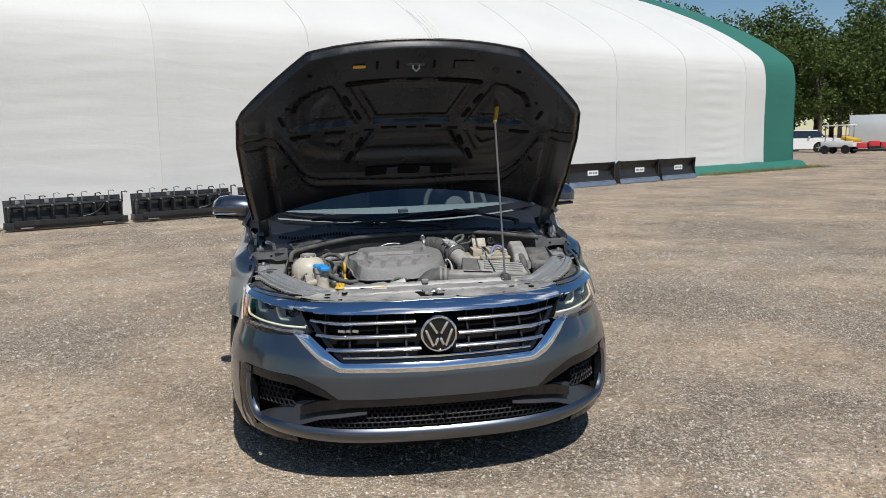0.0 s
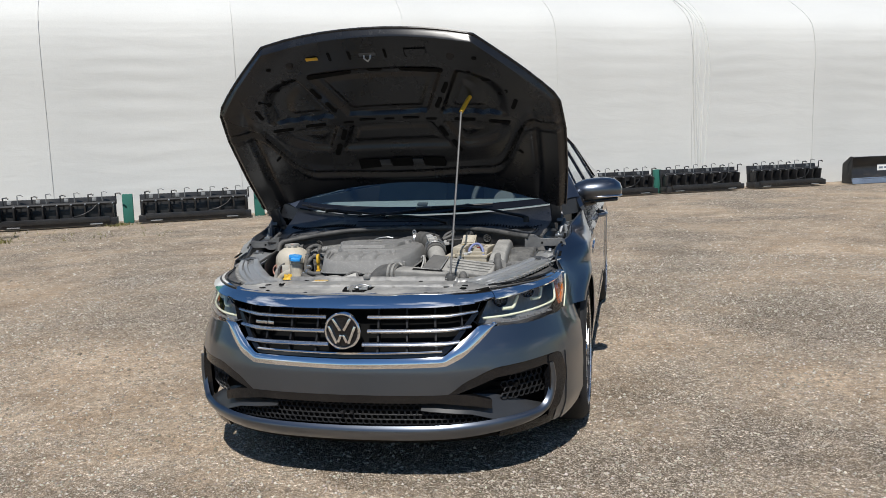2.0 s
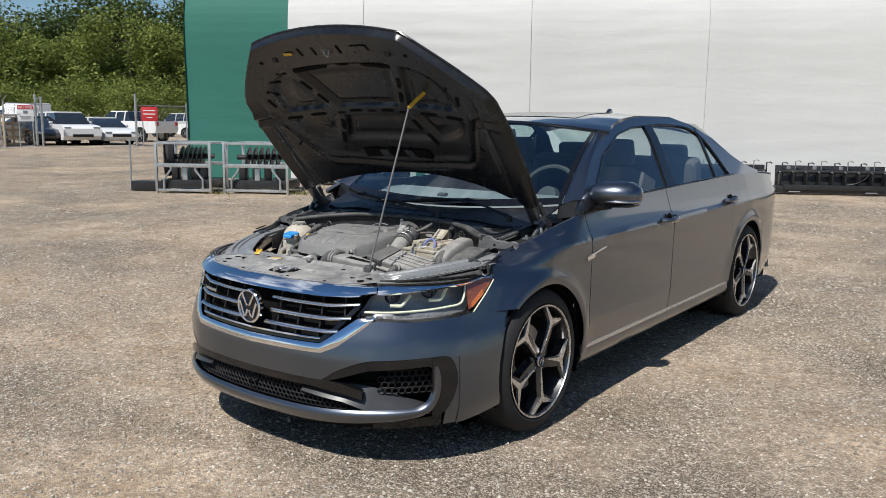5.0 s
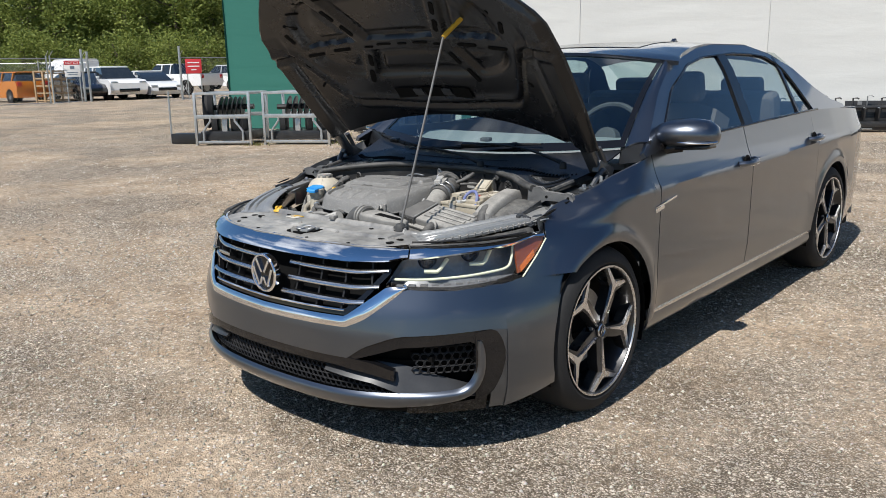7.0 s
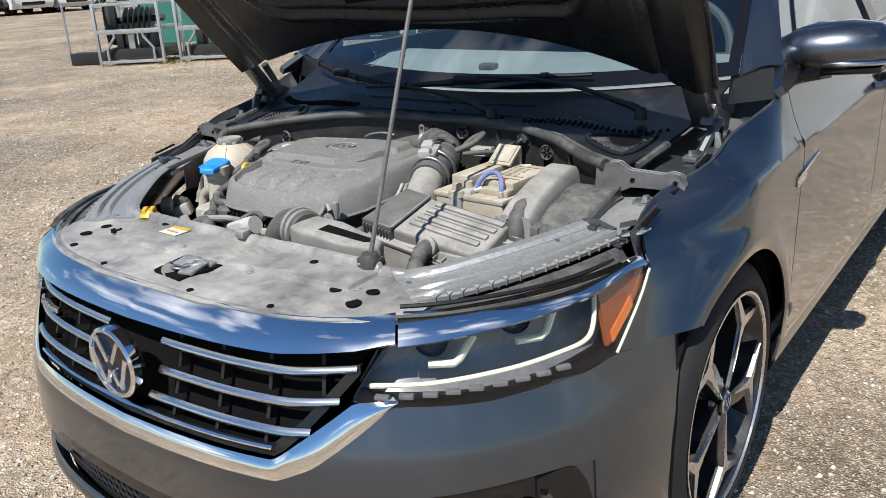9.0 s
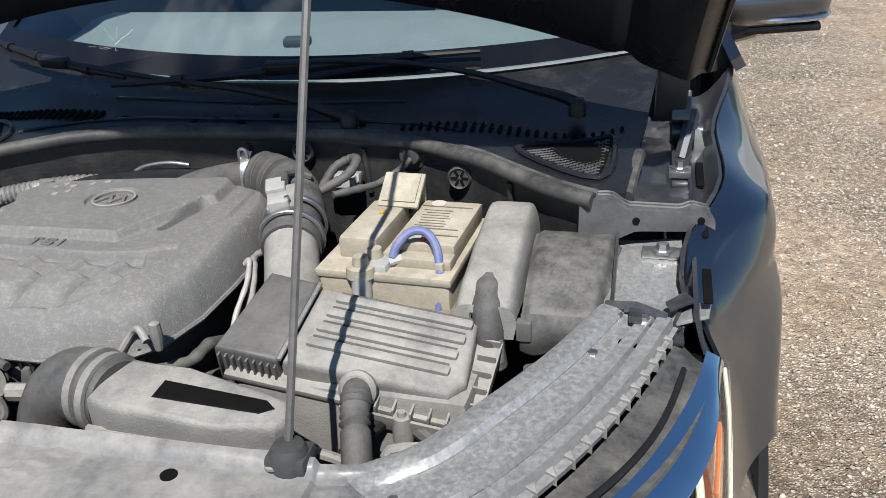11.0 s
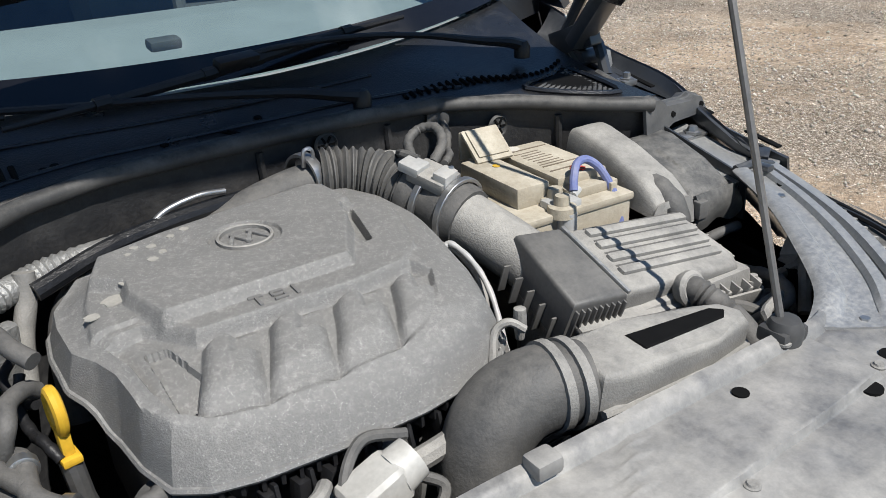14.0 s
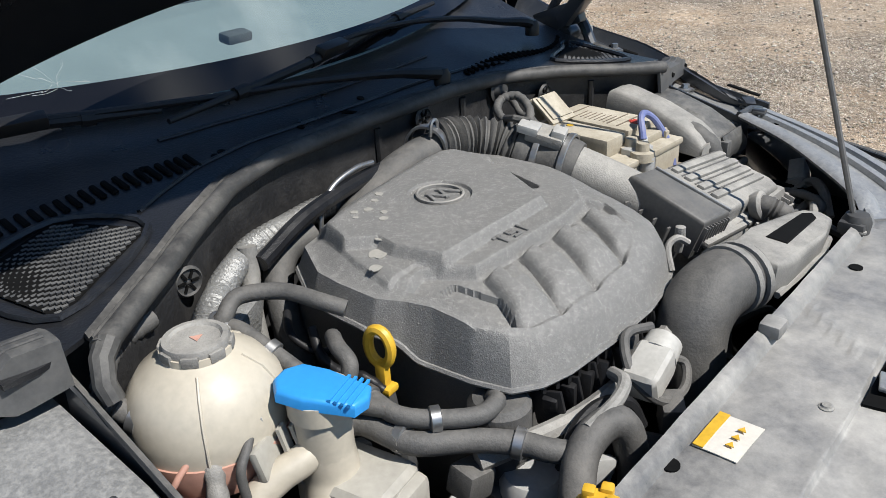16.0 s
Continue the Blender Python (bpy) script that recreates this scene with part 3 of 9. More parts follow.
# wheels
def build_wheel(at, sign):
    bm = B()
    # tyre, axis along z of its own frame, face to +z
    m = pose(at.x * sign, at.y, at.z, 0, 90 * sign, 0)
    R, W2 = .332, .112
    prof = [(.258, -W2 + .01), (.274, -W2 - .003), (.30, -W2 + .002), (.322, -W2 + .02), (R, -W2 + .045), (R + .001, 0), (R, W2 - .045), (.322, W2 - .02), (.30, W2 - .002), (.274, W2 + .003), (.258, W2 - .01), (.248, W2 - .02), (.248, -W2 + .02)]
    lathe(bm, prof, m, 56, close=True)
    wheel = part("wheel", B(), None, car)
    tyre = part("tyre", bm, M["rubber"], wheel)
    bm = B()
    lathe(bm, [(.261, W2 - .008), (.257, W2 - .002), (.249, W2 - .006), (.240, W2 - .03), (.21, .0), (.21, -W2 + .02), (.261, -W2 + .01)], m, 56, close=True)
    part("rim", bm, M["alloy_dark"], wheel)
    bm = B()
    lathe(bm, [(.2600, W2 - .004), (.2600, W2 + .001), (.2535, W2 + .001), (.2515, W2 - .004)], m, 56, close=True)
    part("rim_lip", bm, M["alloy"], wheel, "bright machined rim edge")
    bm = B()
    lathe(bm, [(0, W2 - .125), (.16, W2 - .125), (.215, W2 - .11), (.22, W2 - .14), (0, W2 - .14)], m, 40)
    part("hub_disc", bm, M["dark"], wheel)
    for k in range(5):
        a = TAU * k / 5 + .13
        r = m @ pose(0, 0, 0, 0, 0, math.degrees(a))
        bm = B()
        prism(bm, [(.030, -.030), (.140, -.036), (.172, -.028), (.226, -.104), (.246, -.078), (.206, 0), (.246, .078), (.226, .104), (.176, .020), (.140, .012), (.030, .012)], W2 - .060, W2 - .016, r, .003)
        spoke = part("spoke", bm, M["alloy_dark"], wheel)
        bm = B()
        prism(bm, [(.036, .005), (.150, -.007), (.182, -.012), (.232, -.096), (.241, -.083), (.201, 0), (.241, .083), (.232, .096), (.184, .013), (.150, .007), (.036, .008)], W2 - .018, W2 - .009, r, .002)
        part("spoke_face", bm, M["alloy"], wheel, "bright machined spoke face")
        bm = B()
        lathe(bm, [(0, .012), (.006, .011), (.008, 0)], r @ pose(.046, .026, W2 - .032), 8)
        part("wheel_bolt", bm, M["steel"], wheel)
    # brake disc and caliper behind the spokes
    bm = B()
    lathe(bm, [(.07, W2 - .105), (.155, W2 - .105), (.156, W2 - .115), (.07, W2 - .115)], m, 40, close=True)
    part("brake_disc", bm, M["steel"], wheel)
    bm = B()
    box(bm, m @ Vector((.02, .145, W2 - .10)), (.05, .06, .13), bev=.012)
    part("brake_caliper", bm, M["rod_dark"], wheel)
    bm = B()
    lathe(bm, [(0, W2 - .008), (.022, W2 - .008), (.03, W2 - .012), (.034, W2 - .045)], m, 24)
    cap = part("hub_cap", bm, M["gloss_black"], wheel)
    bm = B()
    lathe(bm, [(.026, W2 - .010), (.0235, W2 - .006), (.021, W2 - .010)], m, 28, close=True)
    for q, tl in ((-.011, 20), (-.004, -20), (.004, 20), (.011, -20)):
        box(bm, m @ Vector((0, q, W2 - .006)), (.003, .003, .028), rot=(tl * sign, 0, 0))
    part("cap_ring", bm, M["satin"], wheel, "bright ring with plain strokes")


for sign in (1, -1):
    build_wheel(HUB_F + Vector((-.022, -.012, .012)), sign)
    build_wheel(HUB_R + Vector((-.022, 0, .004)), sign)

# ---------- car: nose ----------
M["ramp_grey"] = material("satin_dark_plastic", (0.030, 0.031, 0.033), 0.35, 0.0, 8.0, 0.15, 120.0, spec=0.5)
# bumper skin: the band under the grille and the corners behind the side openings
bm = B()
ribbon(bm, [(0, .362), (.41, .362), (.47, .405), (.56, .44), (.605, .452), (.9, .463), (.94, .462), (.99, .455), (1.3, .45)], [(0, .462), (.40, .470), (.47, .50), (.56, .562), (.62, .605), (.80, .598), (1.08, .612), (1.3, .606), (1.42, .606)], -.985, .985, 76, 9, thick=.006)
bumper = part("front_bumper", bm, M["paint"], car)
for sign in (1, -1):
    bm = B()

    def corner(u, v):
        z = lerp(lerp(.160, .205, u), .606, v)
        ye = HUB_F.y - math.sqrt(max(.01, lerp(.346, .366, min(1, max(0, (z - .2) / .4))) ** 2 - (z - HUB_F.z) ** 2))
        se = float(np.interp(ye, PY, ARC)) if ye < PY[-1] else S_END + ye - PY[-1]
        s = lerp(.985, se, u)
        p = front(sign * s, z)
        if z > .58:
            p.z += .012 * math.exp(-((s - 1.08) / .05) ** 2) * (z - .58) / .026
        return p
    grid(bm, corner, span(0, 1, 14), span(0, 1, 20), .006 * sign)
    part("bumper_corner", bm, M["paint"], bumper)
    # glossy surround of the side opening
    bm = B()
    ribbon(bm, [(.36, .335), (.47, .37), (.60, .41), (.86, .425), (.99, .30)], [(.36, .362), (.41, .362), (.47, .405), (.56, .44), (.605, .452), (.9, .463), (.99, .455)], sign * .36, sign * .93, 22, 4, out=-.004, thick=.03)
    ribbon(bm, [(.84, .195), (.90, .212), (.935, .245), (.962, .295), (.975, .345)], [(.84, .452), (.92, .463), (.945, .455), (.965, .425), (.975, .385)], sign * .865, sign * .975, 16, 8, out=.001, thick=.03)
    ribbon(bm, [(.60, .160), (1.0, .165)], [(.60, .185), (.80, .205), (1.0, .225)], sign * .62, sign * .91, 14, 4, out=-.002, thick=.03)
    part("opening_surround", bm, M["gloss_black"], bumper)
    bm = B()
    ribbon(bm, [(.90, .165), (1.0, .165)], [(.90, .606), (1.0, .606)], sign * .925, sign * .99, 6, 12, out=-.004, thick=.006)
    part("corner_backing", bm, M["paint"], bumper)
    # black ramp below the opening
    bm = B()
    ribbon(bm, [(.30, .300), (.5, .275), (.62, .235), (.9, .225)], [(.30, .338), (.5, .345), (.62, .33), (.75, .29), (.9, .24)], sign * .30, sign * .89, 16, 5, out=lambda s, v: -.006 - .05 * v, thick=.006)
    part("opening_ramp", bm, M["ramp_grey"], bumper)
    # near-black sheet painted as the deep shade inside the opening
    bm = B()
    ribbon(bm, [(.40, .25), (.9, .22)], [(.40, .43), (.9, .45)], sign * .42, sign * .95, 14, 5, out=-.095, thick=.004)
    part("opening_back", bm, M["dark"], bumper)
    # honeycomb in the side opening
    bm = B()
    for r in range(5):
        for c in range(8):
            s, z = .655 + c * .030 + (r % 2) * .015, .318 + r * .024
            if z > .32 + (s - .60) * .9 or s > .868:
                continue
            ring = [front(sign * (s + .0165 * math.cos(TAU * k / 6)), z + .0135 * math.sin(TAU * k / 6), -.045) for k in range(6)]
            tube(bm, ring, .0034, 4, closed=True)
    part("side_mesh", bm, M["black"], bumper)
LIP = [(0, .204, .030), (.30, .206, .030), (.50, .212, .029), (.66, .221, .026), (.76, .229, .023), (.82, .240, .021), (.858, .268, .019), (.880, .315, .017), (.884, .370, .0155), (.879, .412, .013), (.876, .428, .007)]
LIP_C = smooth_curve([(a, b, c) for a, b, c in LIP], 6)
LIP_ALL = [Vector((-p.x, p.y, p.z)) for p in LIP_C[:0:-1]] + LIP_C
bm = B()


def lip_pt(i, v):
    p, a, b = LIP_ALL[i], LIP_ALL[max(i - 1, 0)], LIP_ALL[min(i + 1, len(LIP_ALL) - 1)]
    d = Vector((b.x - a.x, b.y - a.y)).normalized()
    w = (2 * v - 1) * p.z
    return front(p.x - d.y * w, p.y + d.x * w, .012 - .020 * max(0, 2 * v - 1) ** 2 - .008 * max(0, 1 - 2 * v) ** 2)


grid(bm, lip_pt, range(len(LIP_ALL)), span(0, 1, 9), .022)
part("bumper_lip", bm, M["paint"], bumper, "painted lower lip that turns up into a fin at each end")
# near-black sheets painted as the shade inside and below the intake
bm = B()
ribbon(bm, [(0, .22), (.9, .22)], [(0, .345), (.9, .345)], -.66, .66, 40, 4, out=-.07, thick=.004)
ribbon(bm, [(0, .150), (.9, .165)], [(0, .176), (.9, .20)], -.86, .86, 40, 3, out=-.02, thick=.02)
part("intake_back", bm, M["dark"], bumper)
bm = B()
ribbon(bm, [(0, .330), (.36, .330), (.5, .31), (.6, .285)], [(0, .364), (.41, .364), (.5, .352), (.6, .32)], -.58, .58, 50, 4, out=-.002, thick=.03)
part("intake_trim", bm, M["gloss_black"], bumper)
bm = B()
for r in range(5):
    for c in range(-26, 27):
        s, z = c * .0245 + (r % 2) * .01225, .246 + r * .0195
        if abs(s) > .62 or z > .336 - max(0, abs(s) - .42) * .4:
            continue
        tube(bm, [front(s + .0135 * math.cos(TAU * k / 6), z + .0112 * math.sin(TAU * k / 6), -.03) for k in range(6)], .0032, 4, closed=True)
part("intake_mesh", bm, M["black"], bumper)
for s in (-.02, .02):
    bm = B()
    box(bm, front(s, .285, -.02), (.012, .02, .01), bev=.002)
    part("intake_bracket", bm, M["black"], bumper)

# grille
grille = part("grille", B(), None, car)
G_LO = [(0, .505), (.395, .512), (.45, .56), (.56, .665), (.60, .70)]
G_HI = [(0, .700), (.40, .700), (.56, .708), (.62, .715)]
# near-black sheet painted as the shade behind the slats
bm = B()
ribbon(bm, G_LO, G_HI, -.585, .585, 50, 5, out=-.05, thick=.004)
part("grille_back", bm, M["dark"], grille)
bm = B()
ribbon(bm, [(0, .692), (.40, .694), (.56, .706), (.62, .716)], [(0, .742), (.40, .742), (.56, .744), (.66, .752)], -.632, .632, 70, 7, out=lambda s, v: .018 - .040 * v, thick=.010, bulge=.006)
part("chrome_band", bm, M["chrome"], grille)
bm = B()
ribbon(bm, [(0, .462), (.40, .470), (.47, .50), (.56, .562), (.63, .612)], [(0, .500), (.395, .507), (.45, .545), (.55, .612), (.63, .616)], -.63, .63, 90, 6, out=.0, thick=.015, bulge=.006)
part("chrome_wing", bm, M["chrome"], grille)
bm = B()
ribbon(bm, [(0, .500), (.395, .507), (.45, .552), (.56, .655)], [(0, .520), (.385, .527), (.44, .568), (.55, .672)], -.56, .56, 60, 3, out=-.012, thick=.02)
part("grille_frame", bm, M["gloss_black"], grille)
bm = B()
ribbon(bm, [(0, .517), (.395, .523)], [(0, .524), (.395, .530)], -.39, .39, 50, 3, out=-.002, thick=.01, bulge=.002)
part("thin_chrome_strip", bm, M["chrome"], grille)
for z0, e in ((.655, .555), (.602, .52), (.553, .465)):
    for sign in (1, -1):
        s_in = .088 if z0 > .56 else (.082 if z0 > .64 else .07)
        bm = B()
        ribbon(bm, [(0, z0 - .0085), (.42, z0 - .008), (.56, z0 + .003)], [(0, z0 + .0075), (.42, z0 + .008), (.56, z0 + .016)], sign * s_in, sign * e, 26, 6, out=lambda s, v: -.006 - .02 * max(0, abs(s) - .40), thick=.012, bulge=.006)
        part("grille_slat", bm, M["satin"], grille)
for z0, z1, e in ((.662, .700, .54), (.610, .650, .53), (.561, .597, .47), (.522, .548, .43)):
    for c in range(1, 5):
        for sign in (1, -1):
            s = c * .118 + .012
            if s < e and not (s < .07):
                bm = B()
                ribbon(bm, [(0, z0), (.6, z0 + .004)], [(0, z1), (.6, z1 + .004)], sign * (s - .004), sign * (s + .004), 2, 3, out=-.018, thick=.03)
                part("grille_fin", bm, M["black"], grille)
# roundel
bm = B()
rm = pose(0, .048, .612, 90, 0, 0)
lathe(bm, [(0, -.02), (.070, -.02), (.071, .0), (0, .004)], rm, 48)
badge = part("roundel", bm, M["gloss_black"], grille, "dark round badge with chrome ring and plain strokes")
bm = B()
lathe(bm, [(.0735, -.01), (.0735, .006), (.070, .010), (.0645, .010), (.0615, .005), (.0615, -.01)], rm, 56, close=True)
part("roundel_ring", bm, M["chrome"], badge)
for x0, z0, x1, z1 in ((-.034, .046, -.009, .006), (.034, .046, .009, .006), (-.052, .016, -.026, -.044), (.052, .016, .026, -.044), (-.016, -.040, -.006, -.018), (.016, -.040, .006, -.018)):
    bm = B()
    L = math.hypot(x1 - x0, z1 - z0)
    box(bm, ((x0 + x1) / 2, .042, .612 + (z0 + z1) / 2), (L + .008, .012, .0105), rot=(0, -math.degrees(math.atan2(z1 - z0, x1 - x0)), 0), bev=.002)
    part("roundel_stroke", bm, M["chrome"], badge)
bm = B()
for k, w in enumerate((.03, .018, .026)):
    p = front(-.40 + k * .030, .628, .0)
    box(bm, p, (w, .012, .012), rot=(0, 12, 14), bev=.002)
part("grille_badge", bm, M["satin"], grille, "small chrome badge of plain bars")

# headlights
HL_LO = [(.548, .615), (.60, .605), (.80, .597), (.95, .603), (1.085, .617), (1.25, .738)]
HL_HI = [(.548, .622), (.605, .700), (.63, .710), (.70, .714), (.85, .725), (1.05, .739), (1.18, .748), (1.25, .742)]
M["amber_strip"] = material("orange_lens_strip", (0.62, 0.15, 0.02), 0.14, 0.0, 40.0, 0.15, 300.0, coat=1.0)
M["amber"] = material("amber_reflector", (0.235, 0.058, 0.018), 0.16, 0.0, 40.0, 0.25, 300.0, coat=1.0)
M["bezel"] = material("headlight_bezel", (0.20, 0.205, 0.215), 0.32, 0.3, 10.0, 0.25, 90.0)
M["drl"] = material("light_guide", (0.74, 0.75, 0.56), 0.25, 0.0, 20.0, 0.05, 200.0, coat=0.5)
for sign in (1, -1):
    lamp = part("headlight", B(), None, car)
    ss = sorted(span(.548, 1.25, 34) + [.605, 1.085])
    bm = B()

    def lens_fn(s, v, out):
        return front(sign * s, lerp(interp(s, HL_LO), interp(s, HL_HI), v), out)
    grid(bm, lambda s, v: lens_fn(s, v, -.055 - .02 * math.sin(math.pi * v)), ss, span(0, 1, 6), .003 * sign)
    part("bezel", bm, M["bezel"], lamp)
    bm = B()
    # side walls of the housing
    for edge in (0, 1):
        grid(bm, lambda s, o: lens_fn(s, edge, o), ss, [-.002, -.06], .002)
    part("housing", bm, M["gloss_black"], lamp)
    bm = B()
    grid(bm, lambda s, v: lens_fn(s, v, .002 + .008 * math.sin(math.pi * v)), ss, span(0, 1, 7))
    ln = part("lens", bm, M["lens"], lamp)
    ln.visible_shadow = False
    bm = B()
    # light strip along the lower edge, turning up at its outer end
    tube(bm, smooth_curve([front(sign * .578, .636, -.010), front(sign * .70, .636, -.010), front(sign * .85, .641, -.010), front(sign * .97, .649, -.010), front(sign * 1.025, .656, -.010), front(sign * 1.052, .676, -.012), front(sign * 1.07, .715, -.014), front(sign * 1.075, .730, -.014)], 8), .0048, 8)
    part("light_strip", bm, M["drl"], lamp, "pale light strip")
    for a, b, c in ((.745, .655, .70), (.93, .672, .725)):
        bm = B()
        tube(bm, [front(sign * (a - .055), b + .004, -.03), front(sign * a, b + .002, -.028), front(sign * (a + .012), b + .01, -.026), front(sign * (a + .045), c, -.026)], .0075, 8)
        part("light_hook", bm, M["drl"], lamp)
        bm = B()
        q = front(sign * (a - .045), b + .036, -.05)
        lathe(bm, [(0, .0), (.026, .0), (.03, .006), (.031, -.02)], Matrix.Translation(q) @ pose(0, 0, 0, 90, 0, 0) @ pose(0, 0, 0, 0, 25 * sign, 0), 24)
        part("projector", bm, M["gloss_black"], lamp)
        bm = B()
        lathe(bm, [(0, .016), (.012, .013), (.021, .006), (.024, 0)], Matrix.Translation(q) @ pose(0, 0, 0, 90, 0, 0) @ pose(0, 0, 0, 0, 25 * sign, 0), 24)
        part("projector_lens", bm, M["lens"], lamp)
    bm = B()
    grid(bm, lambda s, v: front(sign * s, lerp(interp(s, [(1.05, .626), (1.085, .634), (1.25, .733)]), interp(s, [(1.05, .70), (1.085, .734), (1.20, .742), (1.25, .738)]), v), -.006), span(1.075, 1.246, 12), span(0, 1, 5), .01 * sign)
    part("reflector", bm, M["amber"], lamp, "amber side reflector")
    bm = B()
    grid(bm, lambda s, v: front(sign * s, lerp(interp(s, [(1.085, .634), (1.25, .733)]), interp(s, [(1.085, .634), (1.25, .733)]) + .020, v), -.003), span(1.088, 1.165, 8), span(0, 1, 3), .004 * sign)
    part("reflector_strip", bm, M["amber_strip"], lamp, "bright orange strip")
    bm = B()
    tube(bm, [front(sign * s, interp(s, HL_LO) + .002, .003) for s in span(1.085, 1.24, 12)], .0028, 6)
    part("lamp_edge", bm, M["drl"], lamp, "pale edge of the lamp")
    for k in range(9):
        bm = B()
        p = front(sign * (.60 + .045 * k), .616 + .0006 * k, -.012)
        box(bm, p, (.026, .012, .008), rot=(0, 0, sign * (20 + 4.5 * k)), bev=.002)
        part("light_cell", bm, M["bezel"], lamp)

# added chrome strip stands in for sky reflected in the lens's sloping top
for sign in (1, -1):
    bm = B()
    ribbon(bm, HL_HI, [(.60, .744), (.66, .748), (.70, .751), (.85, .754), (1.05, .757), (1.20, .759), (1.25, .757)], sign * .637, sign * 1.235, 30, 6, out=lambda s, v: (.016 - .034 * v) * (1 - .6 * sstep(1.0, 1.23, abs(s))), thick=.010, bulge=.005)
    part("lamp_top_sheen", bm, M["chrome"], car, "mirror strip added over the headlamp for the lens top's sky reflection")

# ---------- car: bonnet ----------
H0, HD, HN = Vector((0, .48, 1.762)), Vector((0, .637, -.771)), Vector((0, .771, .637))
H_W = [(0, .467), (.08, .555), (.18, .66), (.28, .752), (.335, .795), (.5, .812), (.75, .805), (1.1, .772)]
H_C = [(-.06, .004), (0, .018), (.15, .055), (.5, .105), (1.0, .15)]


def hood_pt(x, a, n=0.0):
    """A point of the open bonnet: x across, a metres from its nose, n metres outside its skin."""
    p = x / interp(a, H_W)
    return H0 + HD * a + HN * (interp(a, H_C) * (1 - p * p) + n) + Vector((x, 0, 0))


def hood_end(p):
    return .892 + .072 * p * p


def hood_a(p, t):
    """Metres from the nose's corners at p across and t of the way to the hinges; the nose's middle runs ahead."""
    return lerp(-.058 * (1 - p * p), hood_end(p), t)


def seg_d(x, y, x0, y0, x1, y1):
    t = max(0, min(1, ((x - x0) * (x1 - x0) + (y - y0) * (y1 - y0)) / ((x1 - x0) ** 2 + (y1 - y0) ** 2)))
    return math.hypot(x - x0 - t * (x1 - x0), y - y0 - t * (y1 - y0))


def hood_relief(x, a):
    """Depth of the inner panel below the skin: ribs stand out, pockets fall back."""
    ax = abs(x)
    d = .036
    # pocket field inside the frame
    e = ((ax / .60) ** 3.2 + (abs(a - .40) / .265) ** 3.2) ** (1 / 3.2)
    inside = 1 - sstep(.86, .97, e)
    rib = min(seg_d(ax, a, 0, .455, .62, .455), seg_d(ax, a, .21, .455, .34, .16), seg_d(ax, a, .21, .455, .34, .70))
    pocket = inside * sstep(.024, .042, rib)
    d -= .024 * pocket
    # raised pads inside the pockets
    d += .010 * inside * sstep(.062, .08, rib) * (1 - sstep(.70, .80, e))
    # curved beads behind the pocket field
    w = a - (.765 + .03 * math.cos(min(ax, .6) / .6 * math.pi) - .30 * sstep(.40, .66, ax) ** 2)
    d += .010 * math.exp(-(w / .018) ** 2) + .008 * math.exp(-((w - .055) / .014) ** 2) - .008 * math.exp(-((w - .028) / .012) ** 2)
    # outer frame step and edge
    rim = 1 - abs(x) / interp(a, H_W)
    d -= .014 * math.exp(-((rim - .16) / .02) ** 2) * sstep(.3, .5, a)
    d *= sstep(0, .045, rim) * sstep(0, .02, a + .058 * (1 - (x / interp(a, H_W)) ** 2))
    return d + .006


H_P, H_T = span(-1, 1, 201), span(0, 1, 141)
bm = B()
grid(bm, lambda p, t: hood_pt(p * interp(hood_a(p, t), H_W), hood_a(p, t), 0), span(-1, 1, 41), span(0, 1, 31), .004)
hood = part("bonnet", bm, M["paint"], car, "open bonnet, grey outside and dark below")
bm = B()


def under(p, t):
    a = hood_a(p, t)
    x = p * interp(a, H_W) * .997
    return hood_pt(x, a, -hood_relief(x, a))


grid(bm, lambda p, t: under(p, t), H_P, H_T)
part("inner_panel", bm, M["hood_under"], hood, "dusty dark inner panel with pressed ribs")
bm = B()
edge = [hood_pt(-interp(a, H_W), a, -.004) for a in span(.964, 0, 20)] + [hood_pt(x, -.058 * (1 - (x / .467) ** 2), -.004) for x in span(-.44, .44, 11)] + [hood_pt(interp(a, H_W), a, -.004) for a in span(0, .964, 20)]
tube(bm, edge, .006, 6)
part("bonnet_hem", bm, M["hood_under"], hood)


def slot(x, a, w, l, ang=0, mat_key="dark", name="slot", lift=.003, label=""):
    """A rounded slot that lies on the inner panel."""
    bm = B()
    pts = []
    for k in range(12):
        t = TAU * k / 12
        cx = (l / 2 - w / 2) * (1 if math.cos(t) > 0 else -1) + math.cos(t) * w / 2
        cy = math.sin(t) * w / 2
        ca, sa = math.cos(radians(ang)), math.sin(radians(ang))
        pts.append((x + cx * ca - cy * sa, a + cx * sa + cy * ca))
    lo, hi = [], []
    for px_, pa_ in pts:
        r = hood_relief(px_, pa_)
        lo.append(bm.verts.new(hood_pt(px_, pa_, -r + .004)))
        hi.append(bm.verts.new(hood_pt(px_, pa_, -r - lift)))
    bm.faces.new(hi)
    for k in range(12):
        bm.faces.new((lo[k], lo[(k + 1) % 12], hi[(k + 1) % 12], hi[k]))
    return part(name, bm, M[mat_key], hood, label)


